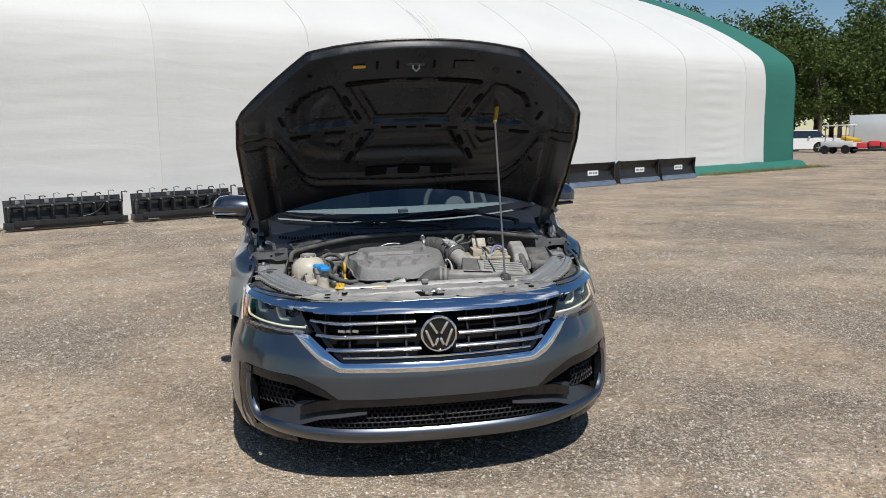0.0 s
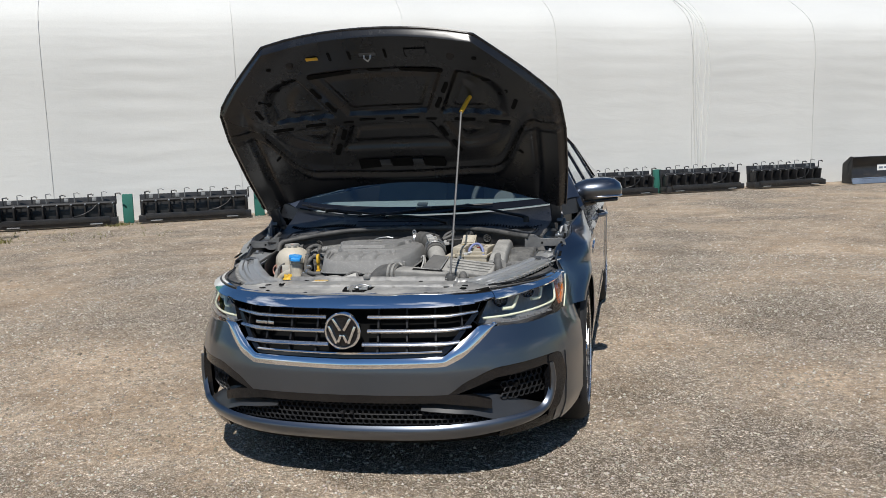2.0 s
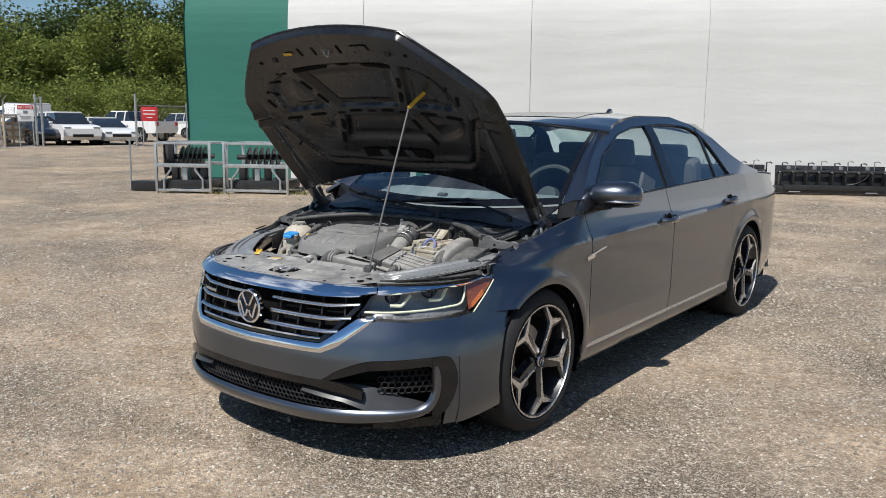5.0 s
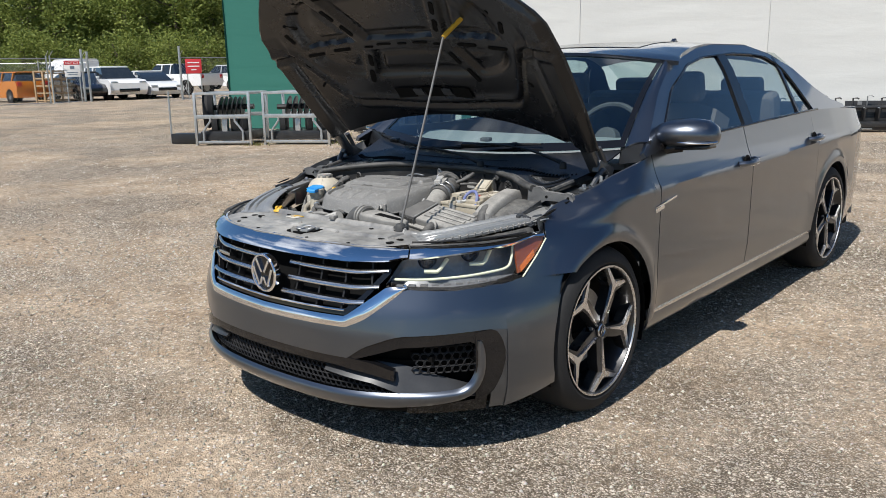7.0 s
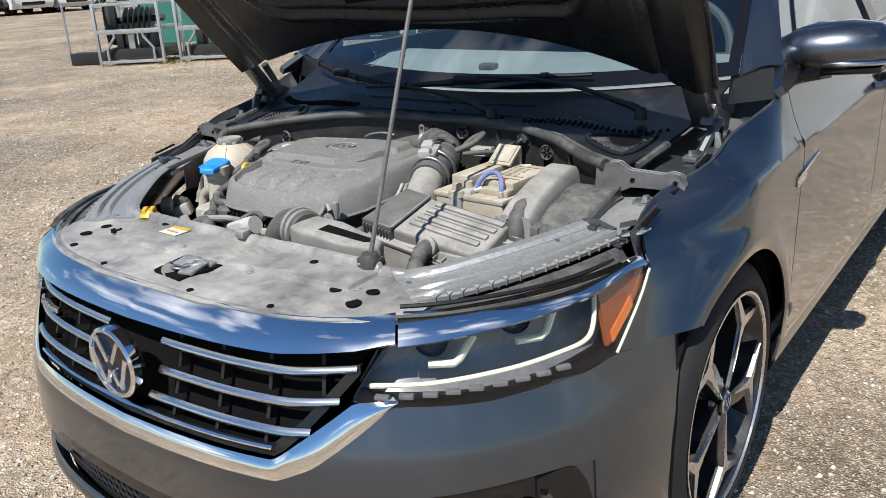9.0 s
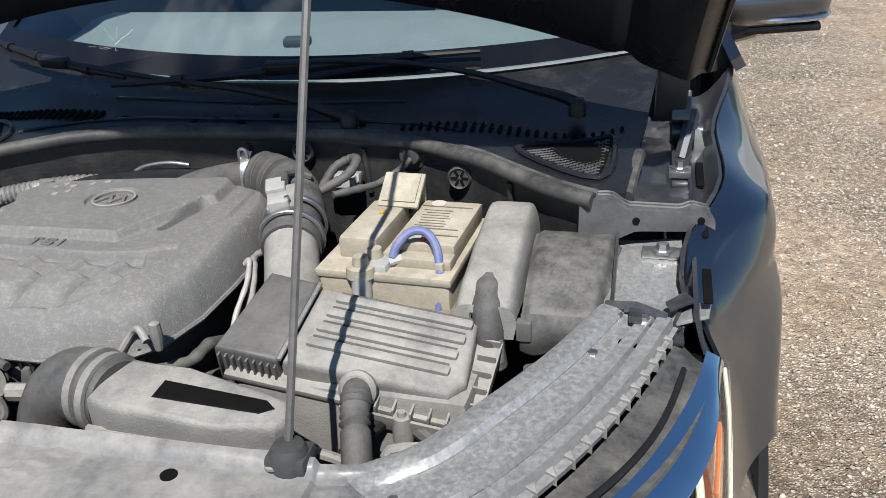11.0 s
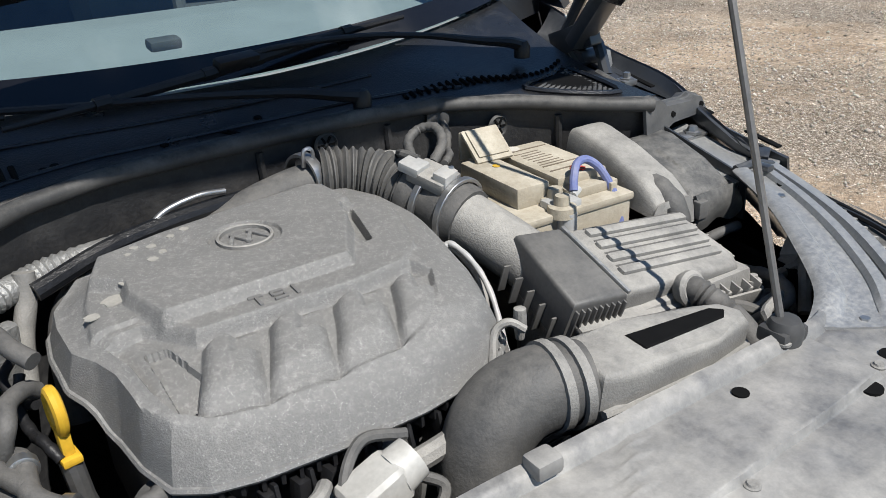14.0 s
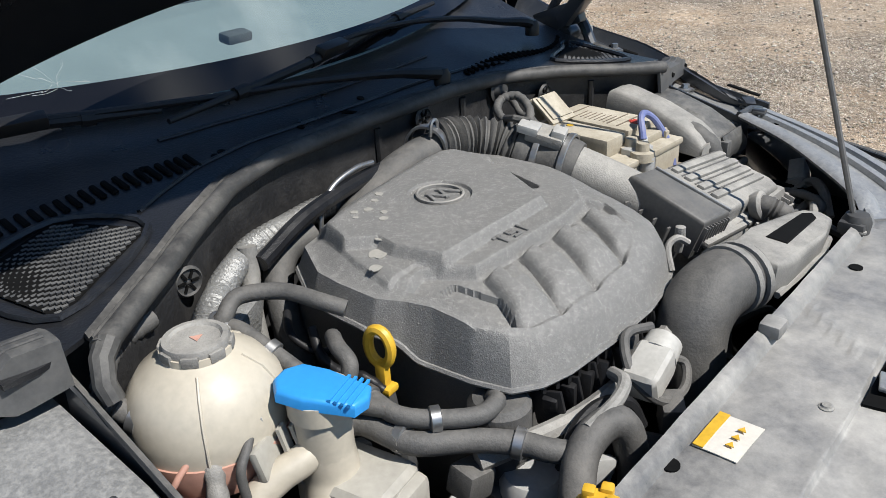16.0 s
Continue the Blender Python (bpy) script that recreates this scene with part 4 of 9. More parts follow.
for x, a, w, l, ang in ((-.21, .172, .026, .20, 0), (0, .165, .026, .07, 0), (.21, .172, .026, .20, 0)):
    slot(x, a, w, l, ang)
for sx in (-1, 1):
    for x, a, w, l, ang in ((.30, .27, .022, .07, -64), (.255, .36, .022, .07, -64), (.245, .54, .024, .07, 66), (.295, .63, .026, .08, 66), (.105, .452, .012, .08, 0), (.20, .462, .010, .05, 0), (.36, .462, .016, .10, 0), (.52, .468, .016, .10, 0),
                            (.555, .30, .018, .06, -40), (.60, .36, .02, .06, -70), (.49, .235, .012, .05, -25), (.40, .185, .012, .06, -14), (.46, .10, .016, .022, 0), (.61, .52, .012, .03, -60), (.60, .64, .012, .03, 40),
                            (.08, .06, .012, .05, 90), (.17, .06, .012, .05, 90)):
        slot(sx * x, a, w, l, sx * ang if ang not in (0, 90) else ang)
slot(0, .455, .010, .05)
for x in (-.165, 0, .165):
    bm = B()
    grid(bm, lambda u, v: hood_pt(x + u * .052, .737 + v * .028, -hood_relief(x + u * .052, .737 + v * .028) - .004), span(-1, 1, 5), span(-1, 1, 3), .004)
    part("panel_hole", bm, M["dark"], hood)
for x in (-.083, .083):
    bm = B()
    grid(bm, lambda u, v: hood_pt(x + u * .026, .732 + v * .018, -hood_relief(x + u * .026, .732 + v * .018) - .010), span(-1, 1, 3), span(-1, 1, 3), .004)
    part("panel_tab", bm, M["bay_paint"], hood)
M["yellow"] = material("yellow_plastic", (0.60, 0.36, 0.03), 0.45, 0.0, 30.0, 0.15, 150.0)
M["label"] = material("paper_label", (0.58, 0.55, 0.49), 0.6, 0.0, 30.0, 0.1, 200.0)
bm = B()
grid(bm, lambda u, v: hood_pt(-.248 + u * .027, .062 + v * .008, -hood_relief(-.248, .062) - .004), span(-1, 1, 3), span(-1, 1, 3), .002)
part("yellow_sticker", bm, M["yellow"], hood, "worn yellow sticker")
bm = B()
grid(bm, lambda u, v: hood_pt(.215 + u * .045, .058 + v * .018, -hood_relief(.215, .058) - .004), span(-1, 1, 3), span(-1, 1, 3), .002)
part("grey_sticker", bm, M["hood_under"], hood, "faded grey sticker")
bm = B()
tube(bm, [hood_pt(-.014, .055, -.03), hood_pt(-.014, .075, -.055), hood_pt(.0, .09, -.06), hood_pt(.014, .075, -.055), hood_pt(.014, .055, -.03)], .004, 8)
part("latch_striker", bm, M["steel"], hood)
bm = B()
box(bm, hood_pt(0, .045, -.035), (.075, .05, .010), rot=(-50, 0, 0), bev=.003)
part("striker_plate", bm, M["bay_paint"], hood)
for sx in (-1, 1):
    bm = B()
    lathe(bm, [(0, .02), (.016, .018), (.02, 0)], Matrix.Translation(hood_pt(sx * .36, .09, -.03)) @ pose(0, 0, 0, 120, 0, 0), 14)
    part("rubber_stop", bm, M["black"], hood)
    bm = B()
    box(bm, hood_pt(sx * .735, .93, -.02), (.05, .03, .30), rot=(38, 0, 0), bev=.006)
    box(bm, (sx * .752, 1.19, .93), (.03, .12, .05), rot=(-20, 0, 0), bev=.005)
    tube(bm, [(sx * .745, 1.16, 1.02), (sx * .75, 1.22, .93), (sx * .75, 1.16, .88)], .012, 8)
    part("bonnet_hinge", bm, M["bay_paint"], hood)
M["seal_rubber"] = material("dusty_clip_rubber", (0.05, 0.05, 0.05), 0.6, 0.0, 9.0, 0.2, 160.0)
M["rod_steel"] = material("dusty_dark_steel", (0.16, 0.155, 0.15), 0.45, 0.5, 15.0, 0.2, 120.0)
# prop rod and its hook
ROD_END = Vector((.374, .648, 1.455))
bm = B()
tube(bm, [(.353, .412, .765), ROD_END], .0046, 8)
rod = part("prop_rod", bm, M["rod_steel"], car, "thin steel bonnet prop rod")
bm = B()
tube(bm, smooth_curve([ROD_END, ROD_END + Vector((.012, .030, .030)), ROD_END + Vector((.028, .074, .070)), ROD_END + Vector((.044, .076, .102)), ROD_END + Vector((.050, .076, .128))], 6), .0095, 8)
part("rod_tip", bm, M["yellow"], rod, "yellow rod handle")
bm = B()
lathe(bm, [(.02, -.02), (.022, .0), (.016, .012), (.006, .014)], pose(.355, .411, .768), 16)
box(bm, (.355, .413, .762), (.045, .038, .02), bev=.006)
part("rod_clip", bm, M["seal_rubber"], rod)

# ---------- car: engine bay ----------
DUSTY = (0.40, 0.375, 0.325)
M["bay_plastic"] = material("dusty_black_plastic", (0.145, 0.142, 0.135), 0.6, 0.0, 9.0, 0.12, 160.0, dust=(0.42, 0.405, 0.37), dust_amount=0.66, dust_scale=14.0, bump=0.3, bump_scale=420)
M["cover_plastic"] = material("speckled_engine_cover", (0.165, 0.163, 0.157), 0.62, 0.0, 11.0, 0.12, 320.0, dust=(0.60, 0.59, 0.55), dust_amount=0.22, dust_scale=120.0, bump=0.3, bump_scale=520, speck=((0.46, 0.45, 0.43), 800.0, 0.30))
M["panel_plastic"] = material("dusty_front_panel", (0.115, 0.116, 0.118), 0.30, 0.0, 5.0, 0.3, 60.0, dust=(0.55, 0.53, 0.485), dust_amount=0.55, dust_scale=4.6, bump=0.12, bump_scale=90)
M["rail_metal"] = material("dusty_painted_rail", (0.30, 0.305, 0.305), 0.36, 0.5, 14.0, 0.14, 140.0, dust=(0.50, 0.49, 0.46), dust_amount=0.40, dust_scale=150.0, coat=0.3, bump=0.08, bump_scale=300)
M["beige"] = material("beige_battery_plastic", (0.27, 0.235, 0.175), 0.65, 0.0, 14.0, 0.15, 160.0, dust=(0.60, 0.555, 0.46), dust_amount=0.62, dust_scale=13.0, bump=0.2, bump_scale=260)
M["hose"] = material("dusty_rubber_hose", (0.06, 0.06, 0.059), 0.6, 0.0, 14.0, 0.15, 160.0, dust=(0.19, 0.18, 0.165), dust_amount=0.55, dust_scale=22.0, bump=0.2, bump_scale=300)
M["blue"] = material("blue_plastic_cap", (0.03, 0.28, 0.68), 0.42, 0.0, 20.0, 0.08, 150.0)
M["blue_wire"] = material("blue_sheathed_cable", (0.12, 0.15, 0.33), 0.55, 0.0, 20.0, 0.15, 150.0, dust=(0.4, 0.37, 0.32), dust_amount=0.35, dust_scale=30.0)
M["tank"] = material("yellowed_translucent_tank", (0.45, 0.41, 0.335), 0.4, 0.0, 8.0, 0.12, 120.0, dust=(0.50, 0.45, 0.36), dust_amount=0.45, dust_scale=10.0, coat=0.2)
M["bottle"] = material("cloudy_washer_bottle", (0.34, 0.325, 0.285), 0.5, 0.0, 8.0, 0.15, 120.0, dust=(0.42, 0.40, 0.35), dust_amount=0.45, dust_scale=16.0)
M["coolant"] = material("pink_coolant_band", (0.48, 0.27, 0.21), 0.35, 0.0, 9.0, 0.2, 80.0)
M["foil"] = material("aluminium_foil_sheath", (0.27, 0.27, 0.262), 0.5, 0.4, 30.0, 0.2, 220.0, bump=0.6, bump_scale=220)
M["cowl"] = material("black_cowl_plastic", (0.013, 0.0138, 0.016), 0.30, 0.0, 8.0, 0.2, 120.0, dust=(0.11, 0.108, 0.104), dust_amount=0.18, dust_scale=9.0, bump=0.2, bump_scale=300)
M["wiper_black"] = material("wiper_black", (0.010, 0.010, 0.0105), 0.42, 0.0, 12.0, 0.2, 120.0, spec=0.35)
M["firewall_mat"] = material("dusty_bulkhead", (0.020, 0.020, 0.021), 0.55, 0.0, 8.0, 0.25, 120.0, dust=(0.17, 0.16, 0.145), dust_amount=0.36, dust_scale=16.0, bump=0.25, bump_scale=160)
M["bracket_plastic"] = material("worn_grey_bracket", (0.055, 0.056, 0.058), 0.5, 0.0, 9.0, 0.2, 140.0, dust=(0.21, 0.205, 0.19), dust_amount=0.42, dust_scale=18.0)
M["grey_plastic"] = material("pale_grey_plastic", (0.42, 0.42, 0.41), 0.5, 0.2, 20.0, 0.15, 150.0, dust=(0.4, 0.37, 0.31), dust_amount=0.35, dust_scale=24.0)
M["red"] = material("red_plastic", (0.50, 0.05, 0.035), 0.45, 0.0, 20.0, 0.1, 120.0)
M["interior"] = material("charcoal_interior", (0.05, 0.052, 0.055), 0.7, 0.0, 10.0, 0.2, 120.0)
M["dash"] = material("grey_dashboard", (0.215, 0.23, 0.235), 0.6, 0.0, 10.0, 0.1, 120.0)
M["seal"] = material("dusty_seal_rubber", (0.035, 0.035, 0.035), 0.6, 0.0, 9.0, 0.2, 160.0, dust=(0.26, 0.25, 0.23), dust_amount=0.42, dust_scale=14.0)
M["seat"] = material("grey_seat_cloth", (0.10, 0.10, 0.10), 0.85, 0.0, 14.0, 0.2, 240.0, bump=0.3, bump_scale=400)
M["headliner"] = material("pale_headliner", (0.50, 0.49, 0.46), 0.9, 0.0, 14.0, 0.05, 240.0)

def inside(x, y, poly):
    """Distance to a polygon's edge, positive inside it."""
    d, odd = 9.0, False
    for (x0, y0), (x1, y1) in zip(poly, poly[1:] + poly[:1]):
        d = min(d, seg_d(x, y, x0, y0, x1, y1))
        if (y0 > y) != (y1 > y) and x < x0 + (y - y0) * (x1 - x0) / (y1 - y0):
            odd = not odd
    return d if odd else -d


# bay shell
bm = B()
box(bm, (0, .72, .36), (1.30, .95, .02))
for sx in (-1, 1):
    grid(bm, lambda y, z: Vector((sx * lerp(.60, .665, sstep(.40, .95, y)), y, z)), span(.36, 1.12, 6), span(.35, .70, 4), .01)
part("bay_floor", bm, M["dark"], car)
SEAL_R = [(0, 1.055, .908), (.20, 1.056, .908), (.33, 1.042, .904), (.45, .985, .897), (.52, .932, .891), (.58, .890, .886), (.63, .868, .882)]
SEAL_L = [(0, 1.055, .908), (.20, 1.045, .907), (.30, 1.015, .903), (.40, .955, .895), (.46, .915, .888), (.53, .875, .878), (.585, .845, .868), (.63, .832, .864)]


def seal_at(x):
    row = SEAL_R if x >= 0 else SEAL_L
    ax = abs(x)
    return interp(ax, [(p[0], p[1]) for p in row]), interp(ax, [(p[0], p[2]) for p in row])


def seal_line(x0, x1, n, dy=0.0, dz=0.0):
    return smooth_curve([Vector((x, seal_at(x)[0] + dy, seal_at(x)[1] + dz)) for x in span(x0, x1, n)], 4)


bm = B()
grid(bm, lambda x, v: Vector((x, seal_at(x)[0] + .006 + .010 * math.sin(v * 3) + .05 * (1 - v) * sstep(.42, .60, abs(x)), lerp(.40, seal_at(x)[1] - .006, v))), span(-.585, .63, 61), span(0, 1, 12), .01)
part("firewall", bm, M["firewall_mat"], car)
for x, z in ((.125, .878), (.412, .860), (-.43, .845)):
    plug_y = seal_at(x)[0] + (.002 if x > -.3 else .004)
    bm = B()
    m = pose(x, plug_y, z, 90, 0, 0)
    lathe(bm, [(0, .0), (.017, 0), (.020, .003), (.017, .007), (.015, .004), (.004, .003), (0, .006)], m, 24)
    plug = part("firewall_plug", bm, M["seal"], car)
    for k in range(6):
        a = TAU * k / 6
        bm = B()
        box(bm, m @ Vector((.009 * math.cos(a), .009 * math.sin(a), .0045)), (.010, .003, .003), rot=(0, -math.degrees(a), 0))
        part("plug_slot", bm, M["dark"], plug)
# stiffening beads, bracket and cable grommet on the firewall
for x in (.02, .235, .50):
    bm = B()
    tube(bm, [Vector((x, seal_at(x)[0] + .006, seal_at(x)[1] - .02)), Vector((x + .006, seal_at(x)[0] + .010, seal_at(x)[1] - .10))], .006, 6)
    part("firewall_bead", bm, M["firewall_mat"], car)
bm = B()
lathe(bm, [(0, .012), (.012, .010), (.018, .0), (.024, -.002)], pose(.325, seal_at(.325)[0], .882, 90, 0, 0), 18)
part("cable_grommet", bm, M["seal"], car)
bm = B()
box(bm, (.206, 1.035, .838), (.055, .026, .026), rot=(-8, 0, 3), bev=.004)
box(bm, (.180, 1.030, .838), (.016, .020, .018), bev=.003)
box(bm, (.225, 1.018, .842), (.010, .010, .018), bev=.002)
part("wall_connector", bm, M["grey_plastic"], car)
# wide rubber seal: a rounded bead with a flat lip behind it
bm = B()
tube(bm, seal_line(-.585, .63, 40), .0125, 12)
part("bay_seal", bm, M["seal"], car, "dusty rubber seal along the bulkhead")
bm = B()
grid(bm, lambda x, v: Vector((x, seal_at(x)[0] + .006 + .030 * v, seal_at(x)[1] + interp(v, [(0, .002), (.25, .010), (.5, .004), (.75, .008), (1, .0)]))), span(-.585, .635, 81), [0, .12, .25, .38, .5, .62, .75, .88, 1], .006)
part("seal_lip", bm, M["seal"], car)
bm = B()
tube(bm, [(-.575, .848, .872), (-.590, .838, .862), (-.598, .826, .842), (-.596, .818, .825)], lambda t: .013 - .002 * t, 10)
part("seal_end", bm, M["seal"], car)


# cowl
def cowl_pt(x, v):
    u = x / .735
    y0, z0 = seal_at(x)
    y0 += .032
    z0 += .002
    y1, z1 = 1.215 + .19 * u * u, .958 + .035 * u * u
    z = lerp(z0, z1, v) + .004 * math.sin(math.pi * min(1, v * 1.2)) - .010 * math.sin(math.pi * v) * (1 - u * u)
    # the ends dip below the line of the windscreen's foot
    z -= .030 * math.sin(math.pi * v) * sstep(.35, .62, abs(x))
    return Vector((x, lerp(y0, y1, v), z))


bm = B()
grid(bm, lambda u, v: cowl_pt(u * lerp(.672, .722, v), v), span(-1, 1, 81), span(0, 1, 19), .006)
cowl = part("cowl_panel", bm, M["cowl"], car)
# pressed beads and clip holes
for x0, x1, v in ((-.42, .40, .20), (-.30, .28, .62)):
    bm = B()
    tube(bm, [cowl_pt(x, v) + Vector((0, 0, .0005)) for x in span(x0, x1, 30)], .0035, 6)
    part("cowl_bead", bm, M["cowl"], cowl)
for x, v in ((-.26, .22), (-.245, .235), (-.10, .16), (.22, .12), (.05, .30), (-.36, .42)):
    bm = B()
    p = cowl_pt(x, v)
    lathe(bm, [(0, .002), (.006, .002), (.007, -.002)], pose(p.x, p.y, p.z, 10, 0, 0), 10)
    part("cowl_hole", bm, M["dark"], cowl)
bm = B()
for k in (-1, 1):
    tube(bm, [cowl_pt(-.012 + .004 * k, .12) + Vector((0, 0, .003)), cowl_pt(.004 + .003 * k, .02) + Vector((0, 0, .003))], .002, 5)
part("cowl_joint", bm, M["dark"], cowl)
for sx in (-1, 1):
    for k in range(25):
        f = k / 24
        x = sx * lerp(.295, .660, f)
        v = lerp(.10, .50, f) if sx > 0 else lerp(.27, .60, f)
        p = cowl_pt(x, v + .05 * math.sin(math.pi * f))
        d = (cowl_pt(x, v + .08) - cowl_pt(x, v)).normalized()
        q = .012 + .016 * math.sin(math.pi * min(1, (f + .06) * 1.25)) if f < .8 else .010
        if sx < 0:
            q = .036 - .010 * f
        bm = B()
        box(bm, p + Vector((0, 0, .002)), (.0062 if sx > 0 else .0085, q, .006), rot=(math.degrees(math.atan2(d.z, d.y)), 0, 0), bev=.002, seg=1)
        part("vent_slot", bm, M["dark"], cowl)
    # triangle of dusty mesh over a near-black sheet that paints the shade beneath
    TRI = [(.500, .17), (.634, .10), (.648, .43), (.600, .40)] if sx > 0 else [(.432, .10), (.585, .10), (.620, .40), (.50, .44)]

    def tri_in(x, v):
        return inside(x, v * .45, [(a, b * .45) for a, b in TRI])
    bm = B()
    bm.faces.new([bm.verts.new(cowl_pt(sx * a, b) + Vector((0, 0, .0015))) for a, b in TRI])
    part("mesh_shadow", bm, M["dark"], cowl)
    bm = B()
    for r in range(28):
        for c in range(24):
            x, v = .43 + (c + .5 * (r % 2)) * .0095, .09 + r * .0135
            if tri_in(x, v) > .004:
                p = cowl_pt(sx * x, v)
                box(bm, p + Vector((0, 0, .003)), (.0074, .0034, .003), rot=(14, 0, 0))
    part("cowl_mesh", bm, M["bracket_plastic"], cowl, "dusty moulded mesh")
    bm = B()
    ring = [cowl_pt(sx * a, b) + Vector((0, 0, .003)) for a, b in TRI]
    tube(bm, smooth_curve(ring, 5, closed=True), .005, 6, closed=True)
    part("mesh_frame", bm, M["cowl"], cowl)
    # stepped bracket that ties the cowl's corner to the fender
    BT = [(.612, .884), (.655, .884), (.676, .868), (.750, .862), (.764, .868), (.784, .862), (.798, .844)]
    BB = [(.612, .835), (.665, .826), (.690, .838), (.798, .836)]

    def brk(x, w):
        yf = .866 + .035 * (x - .612) / .22
        zt = interp(x, BT)
        if w <= 1:
            return Vector((sx * x, yf - .006 * (1 - w), lerp(interp(x, BB), zt, w)))
        return Vector((sx * x, yf + .045 * (w - 1), zt - .003 * (w - 1) + .004 * math.sin((w - 1) * math.pi)))
    bm = B()
    grid(bm, brk, sorted(span(.612, .798, 18) + [.655, .676, .750, .764, .784]), [0, .3, .6, .9, 1, 1.08, 1.3, 1.6, 1.9, 2], .006 * sx)
    bracket = part("corner_bracket", bm, M["bracket_plastic"], car)
    for x, z in ((.690, .852), (.778, .851)):
        bm = B()
        lathe(bm, [(0, .002), (.0045, .002), (.0055, -.002)], pose(sx * x, .866 + .035 * (x - .612) / .22 - .004, z, 90, 0, 0), 12)
        part("bracket_hole", bm, M["dark"], bracket)
    for dy in (.014, .026):
        bm = B()
        tube(bm, [Vector((sx * x, .866 + .035 * (x - .612) / .22 + dy, interp(x, BT) + .002)) for x in span(.62, .79, 24)], .0022, 5)
        part("bracket_bead", bm, M["bracket_plastic"], bracket)
    # dark tray between cowl and fender
    bm = B()
    grid(bm, lambda u, v: Vector((sx * lerp(.664, .775, u), lerp(.915, 1.30, v), lerp(.846, .885, v) - .010 * math.sin(math.pi * u))), span(0, 1, 6), span(0, 1, 8), .006)
    part("hinge_tray", bm, M["bay_paint"], car)
    bm = B()
    tube(bm, [(sx * .676, .925, .868), (sx * .682, 1.00, .880), (sx * .690, 1.06, .890)], .010, 8)
    part("tray_edge_seal", bm, M["seal"], car)
    bm = B()
    box(bm, (sx * .752, 1.045, .868), (.034, .026, .012), rot=(6, 0, 0), bev=.003)
    lathe(bm, [(0, .014), (.007, .013), (.008, .004), (.014, .003), (.014, -.002)], pose(sx * .752, 1.045, .873), 6)
    part("tray_bolt", bm, M["steel"], car)
    # upright tab where the inner flange ends
    bm = B()
    prism(bm, [(0, 0), (.05, 0), (.05, .012), (.016, .022), (.010, .050), (0, .052)], -.003, .003, pose(sx * .775, 1.125, .862, 90, 0, 0 if sx > 0 else 180), .001)
    part("hinge_tab", bm, M["rail_metal"], car)

# panel that closes the foot of the windscreen pillar
for sx in (-1, 1):
    bm = B()
    grid(bm, lambda u, v: Vector((sx * lerp(.715, .842, u), lerp(1.380, 1.402, u) + .012 * v, lerp(lerp(.93, .95, u), lerp(1.002, 1.034, u), v))), span(0, 1, 6), span(0, 1, 4), .01 * sx)
    part("pillar_foot", bm, M["cowl"], car)

# wipers
for pv, arm, blade, joint in (((.585, 1.150, .945), [(.56, 1.155, .955), (.505, 1.173, .964), (.40, 1.196, .985), (.27, 1.205, 1.0), (.13, 1.200, 1.004), (.052, 1.187, .998)], [(.40, 1.262, 1.010), (.24, 1.232, 1.003), (.052, 1.186, .990), (-.10, 1.168, .978), (-.29, 1.150, .966)], (.052, 1.185, .996)),
                              ((.205, 1.078, .934), [(.165, 1.084, .942), (.10, 1.110, .952), (-.04, 1.140, .966), (-.20, 1.168, .976), (-.38, 1.205, .990), (-.47, 1.226, 1.0)], [(-.28, 1.182, .974), (-.42, 1.215, .988), (-.56, 1.262, 1.006), (-.66, 1.305, 1.022)], (-.46, 1.222, .994))):
    wiper = part("wiper", B(), None, car)
    bm = B()
    tube(bm, smooth_curve([pv] + arm, 6), lambda t: lerp(.012, .0055, min(1, t * 2)), 8)
    part("wiper_arm", bm, M["wiper_black"], wiper)
    bm = B()
    lathe(bm, [(0, .012), (.010, .010), (.015, 0), (.015, -.02)], pose(*pv), 16)
    part("pivot_cap", bm, M["wiper_black"], wiper)
    bm = B()
    tube(bm, smooth_curve(blade, 8), lambda t: .0045 + .0045 * math.sin(math.pi * t), 8)
    part("wiper_blade", bm, M["wiper_black"], wiper)
    for f in (.22, .48, .60, .86):
        bm = B()
        c = smooth_curve(blade, 8)
        i = int(f * (len(c) - 2))
        tube(bm, [c[i], c[i + 1]], .0105, 8)
        part("blade_joint", bm, M["wiper_black"], wiper)
    bm = B()
    box(bm, Vector(joint), (.075, .022, .020), rot=(20, 0, 14 if joint[0] > 0 else -14), bev=.005)
    part("blade_clip", bm, M["wiper_black"], wiper)


# front panel over the radiator
def nose_y(x):
    s = abs(x)
    for _ in range(3):
        s = abs(x) / max(.2, abs(front(s, .745).x)) * s if s > .05 else s
    return front(s if x >= 0 else -s, .745).y


def rear_y(x):
    return .412 + .085 * sstep(.40, .58, abs(x))


NOSE = {}


